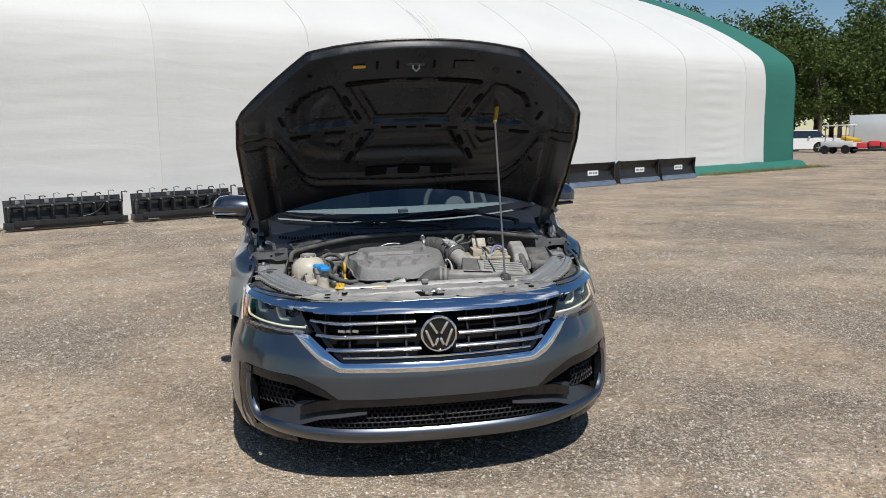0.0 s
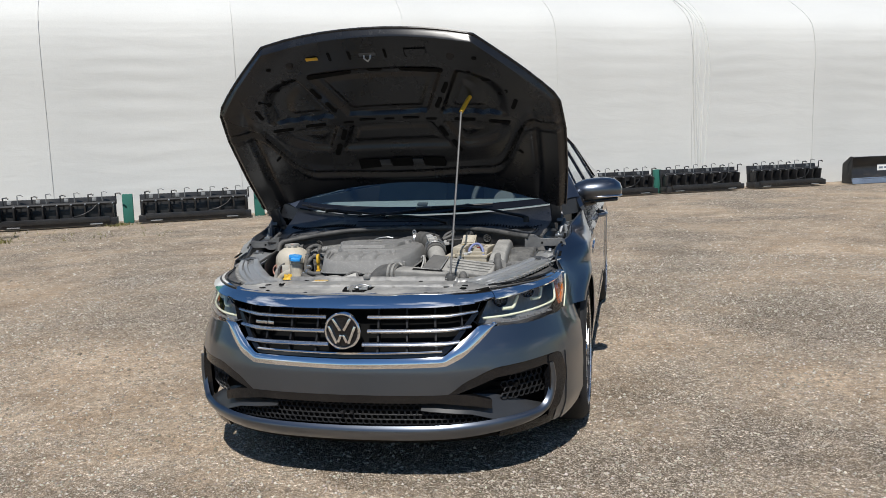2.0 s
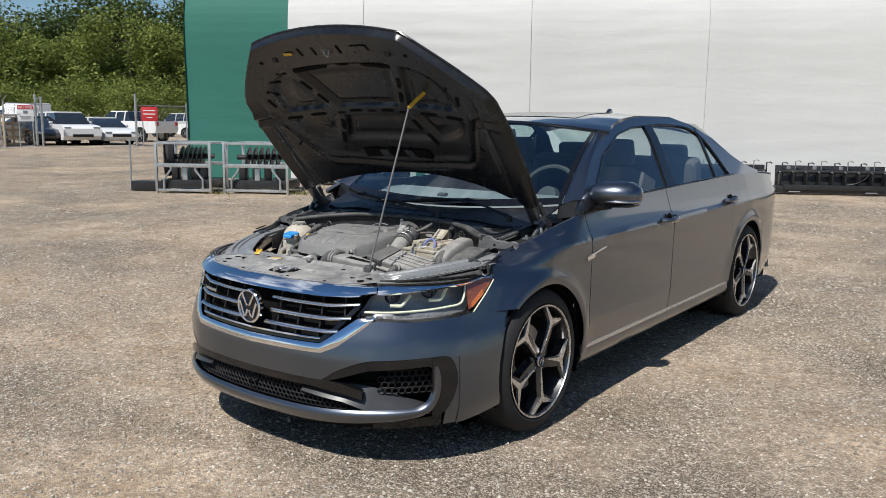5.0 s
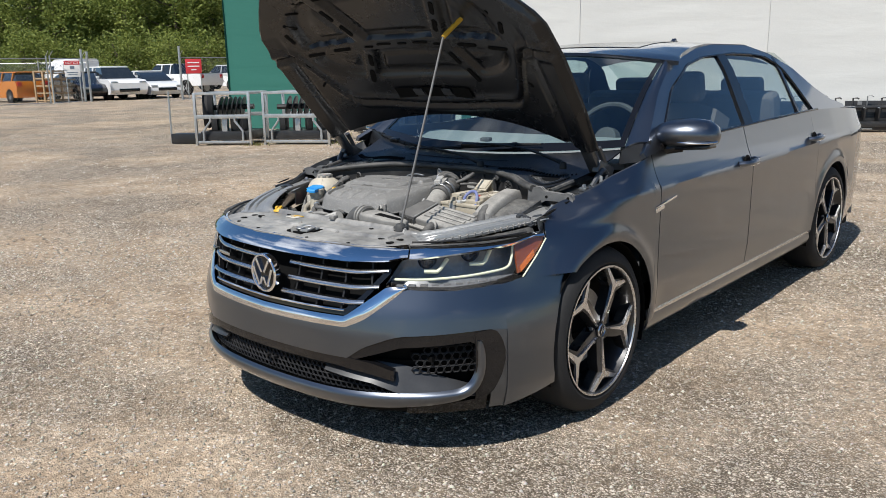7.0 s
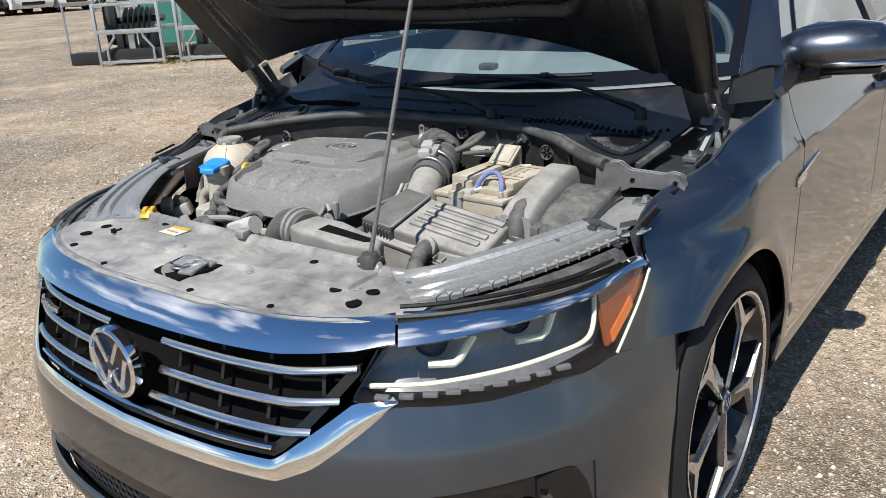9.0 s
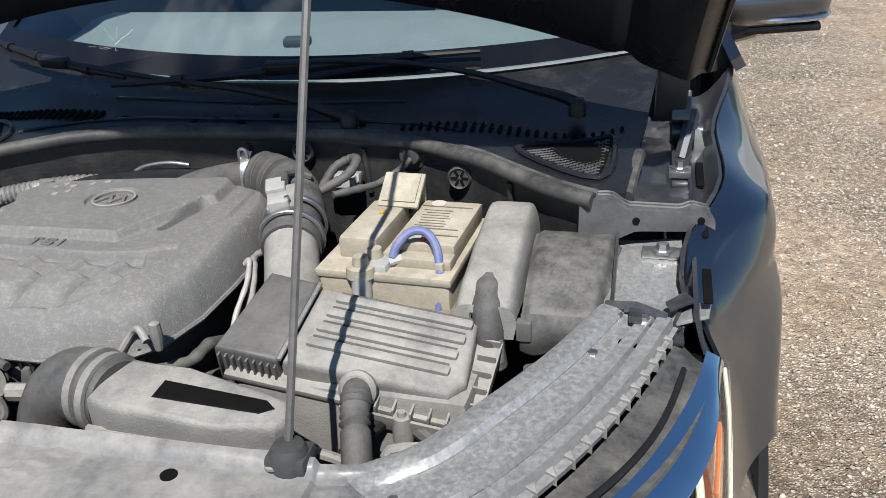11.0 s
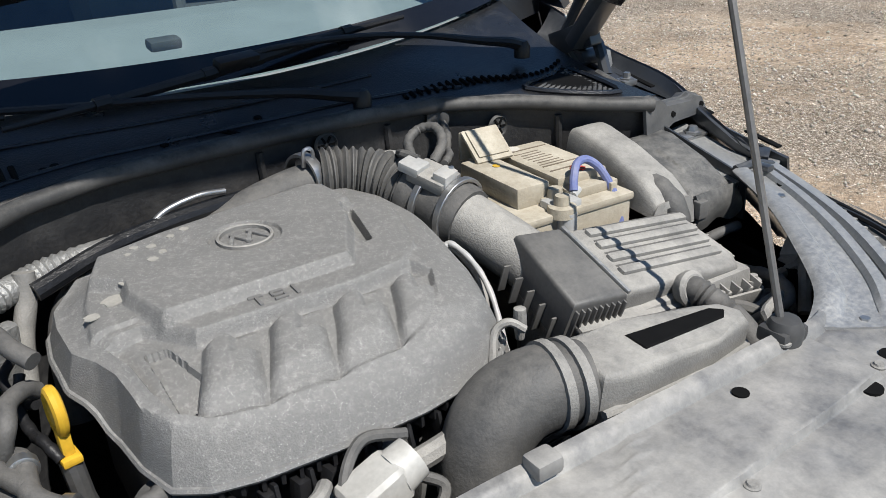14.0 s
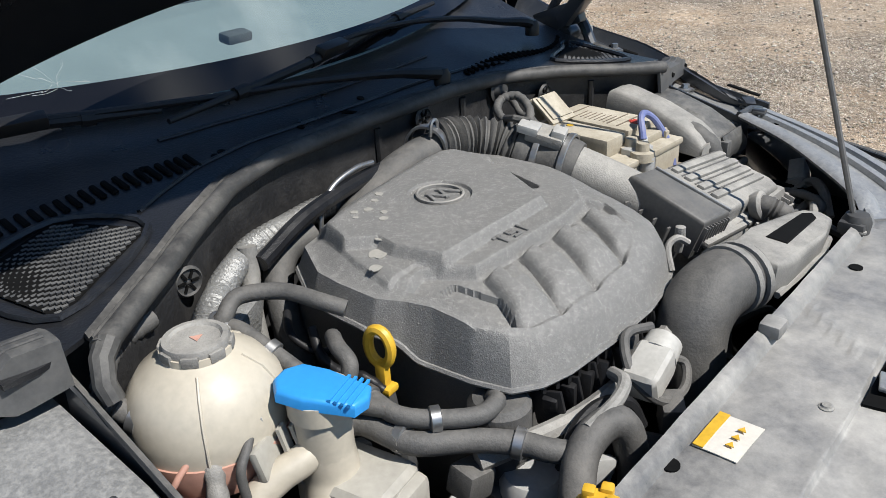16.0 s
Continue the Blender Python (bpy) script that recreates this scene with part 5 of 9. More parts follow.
def panel_pt(x, v):
    k = round(x, 4)
    if k not in NOSE:
        NOSE[k] = nose_y(x) + .012
    y = lerp(NOSE[k], rear_y(x), v)
    z = interp(v, [(0, .740), (.12, .746), (.35, .749), (.8, .752), (.93, .752), (.96, .764), (1.0, .767)])
    # the front half lies a step lower and is dented; the rear half ends short of the rails
    seam = interp(x, [(-.41, .318), (-.262, .281), (-.066, .284), (.195, .300), (.387, .313)])
    low = max(1 - sstep(-.002, .002, y - seam), sstep(.383, .388, abs(x)))
    z -= .008 * low * sstep(.04, .10, v)
    z += low * sstep(.05, .15, v) * .005 * noise.noise((x * 16, y * 22, 3)) + .0012 * noise.noise((x * 30, y * 30, 9))
    # low rib that runs back across the upper half
    z += .004 * (1 - low) * (1 - sstep(.004, .008, seg_d(x, y, .03, .315, .10, .40)))
    return Vector((x, y, z))


bm = B()
grid(bm, panel_pt, sorted(span(-.56, .56, 85) + [-.388, -.3855, -.383, .383, .3855, .388]), span(0, .91, 130) + [.93, .94, .955, .97, .985, 1.0], .008)
slam = part("front_panel", bm, M["panel_plastic"], car)
for x, v, r in ((-.28, .93, .010), (.235, .86, .009), (.359, .575, .013), (.432, .60, .013), (.434, .36, .015), (-.359, .58, .013), (-.43, .60, .013), (-.434, .36, .014), (-.38, .16, .009), (.30, .16, .007), (-.20, .12, .007), (.10, .13, .007)):
    bm = B()
    p = panel_pt(x, v)
    lathe(bm, [(0, .002), (r, .002), (r, -.004)], pose(p.x, p.y, p.z), 14)
    part("panel_hole", bm, M["dark"], slam)
for x, v in ((.34, .95), (-.10, .62), (.14, .55), (-.36, .60), (.40, .62)):
    bm = B()
    p = panel_pt(x, v)
    lathe(bm, [(0, .004), (.005, .004), (.006, .002), (.008, .001), (.008, -.002)], pose(p.x, p.y, p.z), 14)
    part("panel_clip", bm, M["bay_plastic"], slam)
for x in (-.007,):
    bm = B()
    p = panel_pt(x, .97)
    box(bm, (p.x, p.y - .004, p.z + .004), (.030, .026, .018), bev=.005)
    part("panel_boss", bm, M["panel_plastic"], slam)
bm = B()
grid(bm, lambda a, b: panel_pt(-.209 + a * .032, .83 + b * .085) + Vector((0, 0, .0025)), span(-1, 1, 3), span(-1, 1, 3), .001)
sticker = part("warning_sticker", bm, M["label"], slam, "white warning sticker with yellow stripe")
bm = B()
grid(bm, lambda a, b: panel_pt(-.209 + a * .032, .895 + b * .02) + Vector((0, 0, .0042)), span(-1, 1, 3), span(-1, 1, 2), .001)
part("yellow_stripe", bm, M["yellow"], sticker)
for dx in (-.014, 0, .014):
    bm = B()
    p = panel_pt(-.209 + dx, .80) + Vector((0, 0, .0045))
    lathe(bm, [(0, .001), (.005, .001), (.005, 0)], pose(*p), 3)
    part("warning_mark", bm, M["yellow"], sticker)
# latch
latch = part("bonnet_latch", B(), None, car, "dusty steel latch in a dark well")
bm = B()
prism(bm, [(-.064, .282), (-.048, .196), (.046, .188), (.062, .284)], .732, .7455)
part("latch_well", bm, M["dark"], latch)
bm = B()
box(bm, (-.016, .255, .750), (.038, .046, .006), rot=(6, 4, 12), bev=.002)
box(bm, (.030, .236, .749), (.034, .060, .008), rot=(4, 0, 14), bev=.003)
box(bm, (.026, .270, .748), (.050, .016, .010), rot=(0, 0, 4), bev=.003)
part("latch_plate", bm, M["rail_metal"], latch, "pale dusty latch plates")
bm = B()
tube(bm, smooth_curve([(-.040, .246, .748), (-.030, .216, .752), (.004, .206, .755), (.020, .212, .754), (.024, .232, .752)], 6), .0035, 8)
tube(bm, smooth_curve([(-.004, .236, .752), (.008, .252, .758), (.024, .262, .757), (.044, .262, .752)], 6), .0035, 8)
part("latch_wire", bm, M["steel"], latch)
bm = B()
cyl(bm, (-.022, .212, .742), (-.004, .200, .750), .014, n=16)
cyl(bm, (.010, .246, .742), (.010, .246, .756), .008, n=12)
part("latch_pivot", bm, M["bay_plastic"], latch)

# side rails
for sx in (-1, 1):
    IN = smooth_curve([(.40, .415, .751), (.47, .445, .750), (.535, .52, .765), (.60, .61, .780), (.655, .715, .792)], 6)
    OUT = smooth_curve([(.53, .325, .748), (.60, .40, .757), (.665, .50, .770), (.71, .60, .780), (.745, .70, .790)], 6)

    def rail_pt(t, v):
        i = t * (len(IN) - 1)
        a, b = int(i), min(int(i) + 1, len(IN) - 1)
        f = i - a
        p, q = IN[a].lerp(IN[b], f), OUT[a].lerp(OUT[b], f)
        r = p.lerp(q, v)
        r.z += interp(v, [(0, .003), (.06, .007), (.20, .006), (.27, -.003), (.56, -.005), (.61, .004), (.64, .004), (.68, -.007), (.79, -.007), (.83, .006), (.855, .006), (.885, -.008), (1, -.011)]) * lerp(.15, 1, sstep(.02, .22, t))
        r.z -= .009 * (1 - sstep(0, .24, t))
        return Vector((sx * r.x, r.y, r.z))
    bm = B()
    grid(bm, rail_pt, span(0, 1, 25), [0, .03, .06, .20, .235, .27, .4, .56, .585, .61, .64, .66, .68, .79, .81, .83, .855, .87, .885, .94, 1], .008 * sx)
    rail = part("side_rail", bm, M["rail_metal"], car)
    for t, v in ((.98, .25), (.97, .62), (.80, .35), (.05, .45)):
        bm = B()
        p = rail_pt(t, v)
        lathe(bm, [(0, .010), (.006, .010), (.007, .004), (.012, .003), (.012, -.002)], pose(*p), 6)
        part("rail_bolt", bm, M["steel"], rail)
    # dark clamp across the rear end, where the wing's plate begins
    bm = B()
    p, q = rail_pt(1, .04), rail_pt(1, .86)
    tube(bm, [p + Vector((0, .002, .004)), p.lerp(q, .5) + Vector((0, .002, .010)), q + Vector((0, .002, .002))], .0075, 8)
    box(bm, p.lerp(q, .5) + Vector((0, -.012, .008)), (.016, .034, .010), bev=.003)
    part("rail_clamp", bm, M["bay_paint"], rail, "dark clamp")
    bm = B()
    p = rail_pt(.86, .62)
    lathe(bm, [(0, .002), (.011, .002), (.011, -.002)], pose(*p), 16)
    part("rail_hole", bm, M["dark"], rail)
    for k in range(15):
        t = .12 + .82 * k / 14
        p, d = rail_pt(t, .96), (rail_pt(min(1, t + .02), .96) - rail_pt(t - .02, .96)).normalized()
        bm = B()
        m = Matrix.Translation(p + Vector((0, 0, .002))) @ pose(0, 0, 0, 0, 0, math.degrees(math.atan2(d.y, d.x)))
        prism(bm, [(-.009, .009), (-.007, -.010), (.008, .009)] if sx > 0 else [(-.009, -.009), (.008, -.009), (-.007, .010)], -.004, .009, m, .001, 1)
        part("rail_tooth", bm, M["bay_plastic"], rail)
    # dark trough over the headlamp
    bm = B()
    grid(bm, lambda t, v: Vector((sx * lerp(abs(rail_pt(t, 1).x), abs(front(sx * lerp(.63, 1.20, t), .752).x), v), lerp(rail_pt(t, 1).y, front(sx * lerp(.63, 1.20, t), .752).y, v), lerp(rail_pt(t, 1).z - .012, .748, v) - .006 * math.sin(math.pi * v))), span(0, 1, 20), span(0, 1, 5), .005 * sx)
    part("lamp_trough", bm, M["seal"], car)
    bm = B()
    tube(bm, [front(sx * s, .755 + .002 * (s - .6), -.03) for s in span(.64, 1.18, 20)], .004, 6)
    part("lamp_seal", bm, M["black"], car)
    # top plate of the inner wing
    bm = B()
    grid(bm, lambda u, v: Vector((sx * lerp(.625 if sx < 0 else .655, .755, u), lerp(.66 if sx < 0 else .712, .90, v), lerp(.782, .815, v) + .004 * math.sin(u * 5) * math.sin(v * 4))), span(0, 1, 12), span(0, 1, 12), .01 * sx)
    wing = part("inner_wing", bm, M["rail_metal"], car)
    bm = B()
    box(bm, (sx * .728, .862, .812), (.055, .024, .006), rot=(10, 0, 0), bev=.002)
    lathe(bm, [(0, .012), (.008, .011), (.010, .003), (.016, .002), (.016, -.002)], pose(sx * .728, .862, .816), 6)
    part("wing_bolt", bm, M["steel"], wing)
    # upright inner edge of the wing and the bolted bracket at its front
    bm = B()
    grid(bm, lambda v, w: Vector((sx * (.672 - .004 * w if sx > 0 else .618 - .004 * w), lerp(.70, .872, v), lerp(.72, lerp(.792, .838, v), w))), span(0, 1, 8), span(0, 1, 4), .004)
    part("wing_edge", bm, M["bay_paint"], wing)
    bm = B()
    box(bm, (sx * .710, .697, .776), (.090, .026, .006), rot=(6, 3, 0), bev=.002)
    part("wing_bracket", bm, M["bay_paint"], wing)
    for bx_ in (.687, .734):
        bm = B()
        lathe(bm, [(0, .009), (.005, .009), (.006, .004), (.011, .003), (.012, -.001)], pose(sx * bx_, .697, .780), 6)
        part("bracket_bolt", bm, M["steel"], wing)
    bm = B()
    prism(bm, [(.0, .0), (.05, .01), (.055, .045), (.02, .05)], 0, .004, pose(sx * .735, .705, .782, 0, -14 * sx, 0 if sx > 0 else 90), .001)
    part("wing_gusset", bm, M["rail_metal"], wing)
    # folded flange along the fender
    bm = B()
    grid(bm, lambda y, v: Vector((sx * lerp(.765, fender_x(y, fender_hi(y)) - .004, v), y, lerp(interp(y, [(.70, .80), (.95, .85), (1.3, .90)]), fender_hi(y) - .003, v) - .02 * math.sin(math.pi * v))), span(.70, 1.36, 16), span(0, 1, 6), .006 * sx)
    flange = part("fender_flange", bm, M["bay_paint"], car)
    bm = B()
    grid(bm, lambda t, v: Vector((sx * lerp(lerp(.735, .768, t), fender_x(lerp(.736, .86, t), fender_hi(lerp(.736, .86, t))) - .003, v), lerp(lerp(.690, .80, t), lerp(.736, .86, t), v), lerp(lerp(.782, .818, t), fender_hi(lerp(.736, .86, t)) - .004, v) - .006 * math.sin(math.pi * v))), span(0, 1, 8), span(0, 1, 5), .004 * sx)
    part("flange_infill", bm, M["bay_paint"], car)
    for y in (.76, .90, 1.04):
        bm = B()
        box(bm, (sx * .782, y, interp(y, [(.70, .80), (.95, .85), (1.3, .90)]) + .004), (.012, .07, .004), rot=(11, 0, 0), bev=.002)
        part("flange_slot", bm, M["dark"], flange)
    bm = B()
    prism(bm, [(0, 0), (.034, .006), (.03, .03), (.0, .018)], 0, .005, pose(sx * .738, .715, .800, 0, -10 * sx, 20 if sx > 0 else 100), .001)
    part("wing_tab", bm, M["bay_paint"], wing)
    bm = B()
    tube(bm, smooth_curve([(sx * .755, 1.10, .87), (sx * .77, 1.15, .93), (sx * .76, 1.20, .91)], 5), .012, 8)
    cyl(bm, (sx * .742, 1.17, .895), (sx * .79, 1.17, .895), .016)
    box(bm, (sx * .765, 1.07, .862), (.05, .10, .012), rot=(16, 0, 0), bev=.004)
    part("hinge_mount", bm, M["bay_paint"], car)

M["housing_dark"] = material("smooth_dark_housing", (0.085, 0.084, 0.082), 0.5, 0.0, 9.0, 0.15, 160.0, dust=(0.22, 0.212, 0.195), dust_amount=0.5, dust_scale=10.0)
M["fuse_dark"] = material("dusty_fuse_lid", (0.055, 0.055, 0.054), 0.5, 0.0, 9.0, 0.15, 160.0, dust=(0.30, 0.29, 0.265), dust_amount=0.46, dust_scale=20.0)
M["cover_letter"] = material("cover_lettering", (0.15, 0.148, 0.143), 0.6, 0.0, 11.0, 0.1, 320.0)
# engine cover
CC = Vector((-.10, .755))
OUTLINE = [(-.288, .912), (-.19, .940), (-.06, .964), (.07, .978), (.112, .962), (.135, .90), (.139, .82), (.134, .74), (.123, .66), (.102, .595), (.075, .568), (.032, .552), (-.04, .540), (-.131, .540), (-.215, .546), (-.255, .556), (-.284, .576), (-.297, .62), (-.303, .672), (-.313, .705), (-.330, .738), (-.332, .80), (-.327, .842)]
OUT_C = [Vector((lerp(a[0], b[0], k / 8), lerp(a[1], b[1], k / 8), 0)) for a, b in zip(OUTLINE, OUTLINE[1:] + OUTLINE[:1]) for k in range(8)]
OUT_A = sorted((math.atan2(p.y - CC.y, p.x - CC.x), math.hypot(p.x - CC.x, p.y - CC.y)) for p in OUT_C)
OUT_A = [(OUT_A[-1][0] - TAU, OUT_A[-1][1])] + OUT_A + [(OUT_A[0][0] + TAU, OUT_A[0][1])]


RAISED = [(-.245, .905), (-.272, .832), (-.244, .802), (-.248, .772), (-.232, .712), (-.023, .716), (.029, .817), (.034, .845), (.054, .862), (.050, .925), (.03, .945), (-.06, .945), (-.19, .918)]
LEDGE = [(-.300, .735), (-.252, .737), (-.236, .722), (-.212, .678), (-.030, .674), (.030, .684), (.068, .72), (.10, .82), (.09, .93), (-.06, .955), (-.19, .925), (-.262, .885), (-.290, .80)]
WINDOW = [(-.288, .716), (-.254, .726), (-.242, .715), (-.214, .676), (-.03, .672), (.038, .684), (.050, .662), (.026, .612), (-.004, .590), (-.045, .578), (-.12, .574), (-.200, .576), (-.245, .582), (-.270, .604), (-.282, .65)]


RUNNERS = ((-.190, .030), (-.119, .031), (-.046, .031), (.020, .026))


def cover_z(x, y, rho):
    z = interp(y, [(.53, .780), (.555, .799), (.575, .817), (.60, .830), (.64, .842), (.68, .848), (.80, .852), (.97, .853)])
    z -= .020 * sstep(.03, .13, x) * (1 - sstep(.66, .80, y))
    z += .004 * sstep(-.003, .003, inside(x, y, LEDGE))
    z += .014 * sstep(-.010, .001, inside(x, y, RAISED))
    # window with four bulging runners and a flat pocket at either end
    w = inside(x, y, WINDOW)
    if w > -.006:
        h = -.013
        if inside(x, y, [(-.262, .690), (-.240, .690), (-.222, .62), (-.232, .590), (-.258, .606)]) > 0:
            h = -.021
        for c, hw in RUNNERS:
            q = abs((x - c - .40 * (y - .65)) / (hw + .004 * sstep(.64, .59, y)))
            if q < 1:
                body = (.0155 - .006 * sstep(.61, .585, y)) * (1 - q ** 4)
                notch = sstep(.634, .640, y) * sstep(-.1, .25, (x - c - .40 * (y - .65)) / hw)
                h = max(h, -.013 + body * (1 - .62 * notch) * (1 - sstep(.660, .672, y)))
        z += h * sstep(-.004, .004, w) * (1 - sstep(.865, .885, rho))
    # deep groove by the side of the raised panel
    z -= .012 * (1 - sstep(.005, .008, seg_d(x, y, .024, .76, .046, .845)))
    # sunken emblem
    r = math.hypot(x + .098, y - .829)
    z -= .0045 * (1 - sstep(.041, .044, r))
    # steep side wall down to the rim
    lo = lerp(interp(y, [(.55, .760), (.675, .764), (.69, .768), (.715, .790), (.75, .800), (.95, .812)]), interp(y, [(.55, .760), (.66, .768), (.80, .785), (.95, .812)]), sstep(-.1, .05, x))
    # the top falls away a little before the wall; the wall is crisp on one flank and rounded at the front
    soft = max(1 - sstep(.575, .63, y), sstep(-.05, .06, x))
    z -= lerp(.013, .004, soft) * sstep(.78, .94, rho)
    r0 = lerp(.950, .90, soft)
    if rho > r0:
        z = lerp(z, lo, ((rho - r0) / (1 - r0)) ** lerp(1.0, 2.0, soft))
    return z


bm = B()
rhos = span(0.02, .885, 130) + [.892, .90, .908, .916, .924, .932, .94, .950, .962, .974, .987, 1.0]
th = span(-math.pi, math.pi, 441)


def cover_pt(a, r):
    R = interp(a, OUT_A)
    x, y = CC.x + math.cos(a) * R * r, CC.y + math.sin(a) * R * r
    return Vector((x, y, cover_z(x, y, r)))


grid(bm, cover_pt, th, rhos)
bm.faces.new([bm.verts.new(cover_pt(a, .02) + Vector((0, 0, 0))) for a in th[:-1:4]])
bmesh.ops.remove_doubles(bm, verts=bm.verts, dist=1e-5)
cover = part("engine_cover", bm, M["cover_plastic"], car, "grey speckled dusty plastic engine cover", angle=24)
bm = B()
tube(bm, [cover_pt(a, 1.0) for a in th[:-1:2]], .004, 6, closed=True)
part("cover_rim", bm, M["cover_plastic"], cover)
bm = B()
lm = pose(-.098, .829, cover_z(-.098, .829, .3) + .0006, 1, 0, 0)
lathe(bm, [(.0335, -.002), (.0335, .0035), (.0315, .0045), (.0295, .0035), (.0295, -.002)], lm, 40, close=True)
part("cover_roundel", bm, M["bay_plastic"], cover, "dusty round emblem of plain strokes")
for dx, ang, ln in ((-.0165, 64, .036), (-.0055, -64, .034), (.0055, 64, .034), (.0165, -64, .036)):
    bm = B()
    box(bm, lm @ Vector((dx, 0, .001)), (ln, .0052, .004), rot=(2, 0, ang), bev=.001)
    part("roundel_stroke", bm, M["cover_plastic"], cover)
# raised letters beside the runners
for x0, segs in ((-.140, ((0, .009, .016, .004), (0, 0, .004, .020))), (-.117, ((0, .008, .015, .0035), (0, 0, .013, .0035), (0, -.008, .015, .0035), (-.006, .004, .0035, .008), (.006, -.004, .0035, .008))), (-.098, ((0, 0, .004, .020),))):
    for dx, dy, w, h in segs:
        bm = B()
        box(bm, (x0 + dx, .694 + dy, cover_z(x0, .694, .3) + .0012), (w, h, .003), rot=(4, 0, 0), bev=.0008)
        part("raised_letter", bm, M["cover_letter"], cover, "raised letter stroke")
# dried splashes on the cover
M["splash"] = material("dried_mud_splash", (0.30, 0.29, 0.262), 0.85, 0.0, 60.0, 0.15, 400.0)
SPLASH = [(-.262, .788, .013), (-.196, .868, .006), (-.150, .893, .006), (-.290, .765, .008), (-.214, .876, .005), (-.170, .882, .005), (-.205, .832, .006), (-.247, .800, .005), (-.190, .845, .005), (-.225, .862, .004)]
rnd = random.Random(21)
for x, y, r in SPLASH:
    bm = B()
    z = cover_z(x, y, .4) + .0008
    pts = [(x + r * rnd.uniform(.75, 1.15) * math.cos(TAU * k / 14), y + r * rnd.uniform(.75, 1.15) * math.sin(TAU * k / 14)) for k in range(14)]
    prism(bm, pts, z - .001, z + .0002)
    part("splash", bm, M["splash"], cover, "pale dried splash")
# ribbed sealing lip under the front of the cover
bm = B()
tube(bm, [cover_pt(a, .985) + Vector((0, .004, -.012)) for a in span(-2.3, -.75, 40)], .007, 6)
part("cover_gasket", bm, M["black"], cover)
for k in range(20):
    a = lerp(-2.2, -.8, k / 19)
    bm = B()
    p = cover_pt(a, .97)
    box(bm, (p.x, p.y + .006, p.z - .026), (.004, .022, .018), rot=(0, 0, math.degrees(a) + 90))
    part("cover_rib", bm, M["black"], cover)

# engine block and brackets under the cover
bm = B()
box(bm, (-.10, .77, .66), (.38, .34, .24), bev=.03)
part("engine_block", bm, M["hose"], car)
for k in range(10):
    random.seed(40 + k)
    bm = B()
    box(bm, (random.uniform(-.32, .12), random.uniform(.55, .62), random.uniform(.62, .75)), (random.uniform(.03, .07), .04, random.uniform(.03, .06)), rot=(0, random.uniform(-20, 20), 0), bev=.006)
    part("block_bracket", bm, M["hose"], car)
for k in range(7):
    bm = B()
    x = -.24 + k * .036
    box(bm, (x, .556, .722), (.005, .04, .045), rot=(-14, 0, 6), bev=.002)
    part("manifold_rib", bm, M["black"], car)
bm = B()
tube(bm, smooth_curve([(-.34, .58, .70), (-.22, .525, .715), (-.08, .515, .725), (.06, .53, .735)], 8), .012, 8)
part("manifold_rail", bm, M["bay_plastic"], car)

bm = B()
tube(bm, smooth_curve([(-.30, .50, .705), (-.255, .512, .722), (-.212, .510, .728), (-.180, .492, .722), (-.17, .478, .69)], 6), .0085, 8)
part("hose_guide", bm, M["black"], car)
for k in range(4):
    bm = B()
    box(bm, (-.235 + k * .028, .555 - .004 * k, .715), (.014, .018, .05), rot=(0, 10 * (k - 1.5), 12), bev=.003)
    part("block_web", bm, M["black"], car)
# white actuator with a cable loop
M["offwhite"] = material("dusty_offwhite_plastic", (0.42, 0.41, 0.38), 0.5, 0.0, 20.0, 0.15, 150.0, dust=(0.3, 0.28, 0.24), dust_amount=0.3, dust_scale=30.0)
act = part("actuator", B(), None, car)
bm = B()
box(bm, (-.128, .494, .735), (.062, .046, .044), rot=(0, -18, 4), bev=.012, seg=3)
cyl(bm, (-.105, .496, .742), (-.082, .498, .750), .024, .022, 20)
part("actuator_body", bm, M["offwhite"], act, "dusty off-white plastic housing")
bm = B()
tube(bm, smooth_curve([(-.085, .50, .73), (-.06, .48, .715), (-.09, .465, .70), (-.14, .47, .71), (-.155, .50, .74), (-.12, .53, .765), (-.075, .52, .76)], 8), .006, 8)
part("actuator_cable", bm, M["hose"], act)

# air box, its lid tilted towards the nose
ab = part("air_box", B(), None, car)
AB = pose(.380, .634, .7785, 16.5, 7, -2)


def ab_box(bm, c, size, rot=(0, 0, 0), bev=.004, taper=1.0):
    q = B()
    vs = box(q, c, size, rot, bev, taper)
    for v in q.verts:
        v.co = AB @ v.co
    me = bpy.data.meshes.new("tmp")
    q.to_mesh(me)
    q.free()
    bm.from_mesh(me)
    bpy.data.meshes.remove(me)


bm = B()
box(bm, (.362, .640, .655), (.30, .145, .17), rot=(0, 0, -2), bev=.012)
part("box_body", bm, M["bay_plastic"], ab)
bm = B()
ab_box(bm, (-.012, 0, -.034), (.325, .170, .010), bev=.003)
part("box_flange", bm, M["bay_plastic"], ab)
bm = B()
prism(bm, [(-.100, -.066), (.112, -.064), (.128, -.040), (.118, .058), (.100, .068), (-.100, .068)], -.045, 0.0, AB, .010, 3)
part("box_lid", bm, M["bay_plastic"], ab)
for k in range(4):
    bm = B()
    y = -.030 + k * .0265
    ab_box(bm, (.012 + .003 * k, y, .0005), (.185, .0145, .010), bev=.0045)
    part("lid_rib", bm, M["bay_plastic"], ab)
    bm = B()
    ab_box(bm, (.012 + .003 * k, y + .0115, -.001), (.178, .0035, .0035), bev=.001)
    part("lid_groove", bm, M["hose"], ab)
bm = B()
prism(bm, [(-.188, -.070), (-.103, -.071), (-.103, .070), (-.175, .072)], -.060, .004, AB, .007, 3)
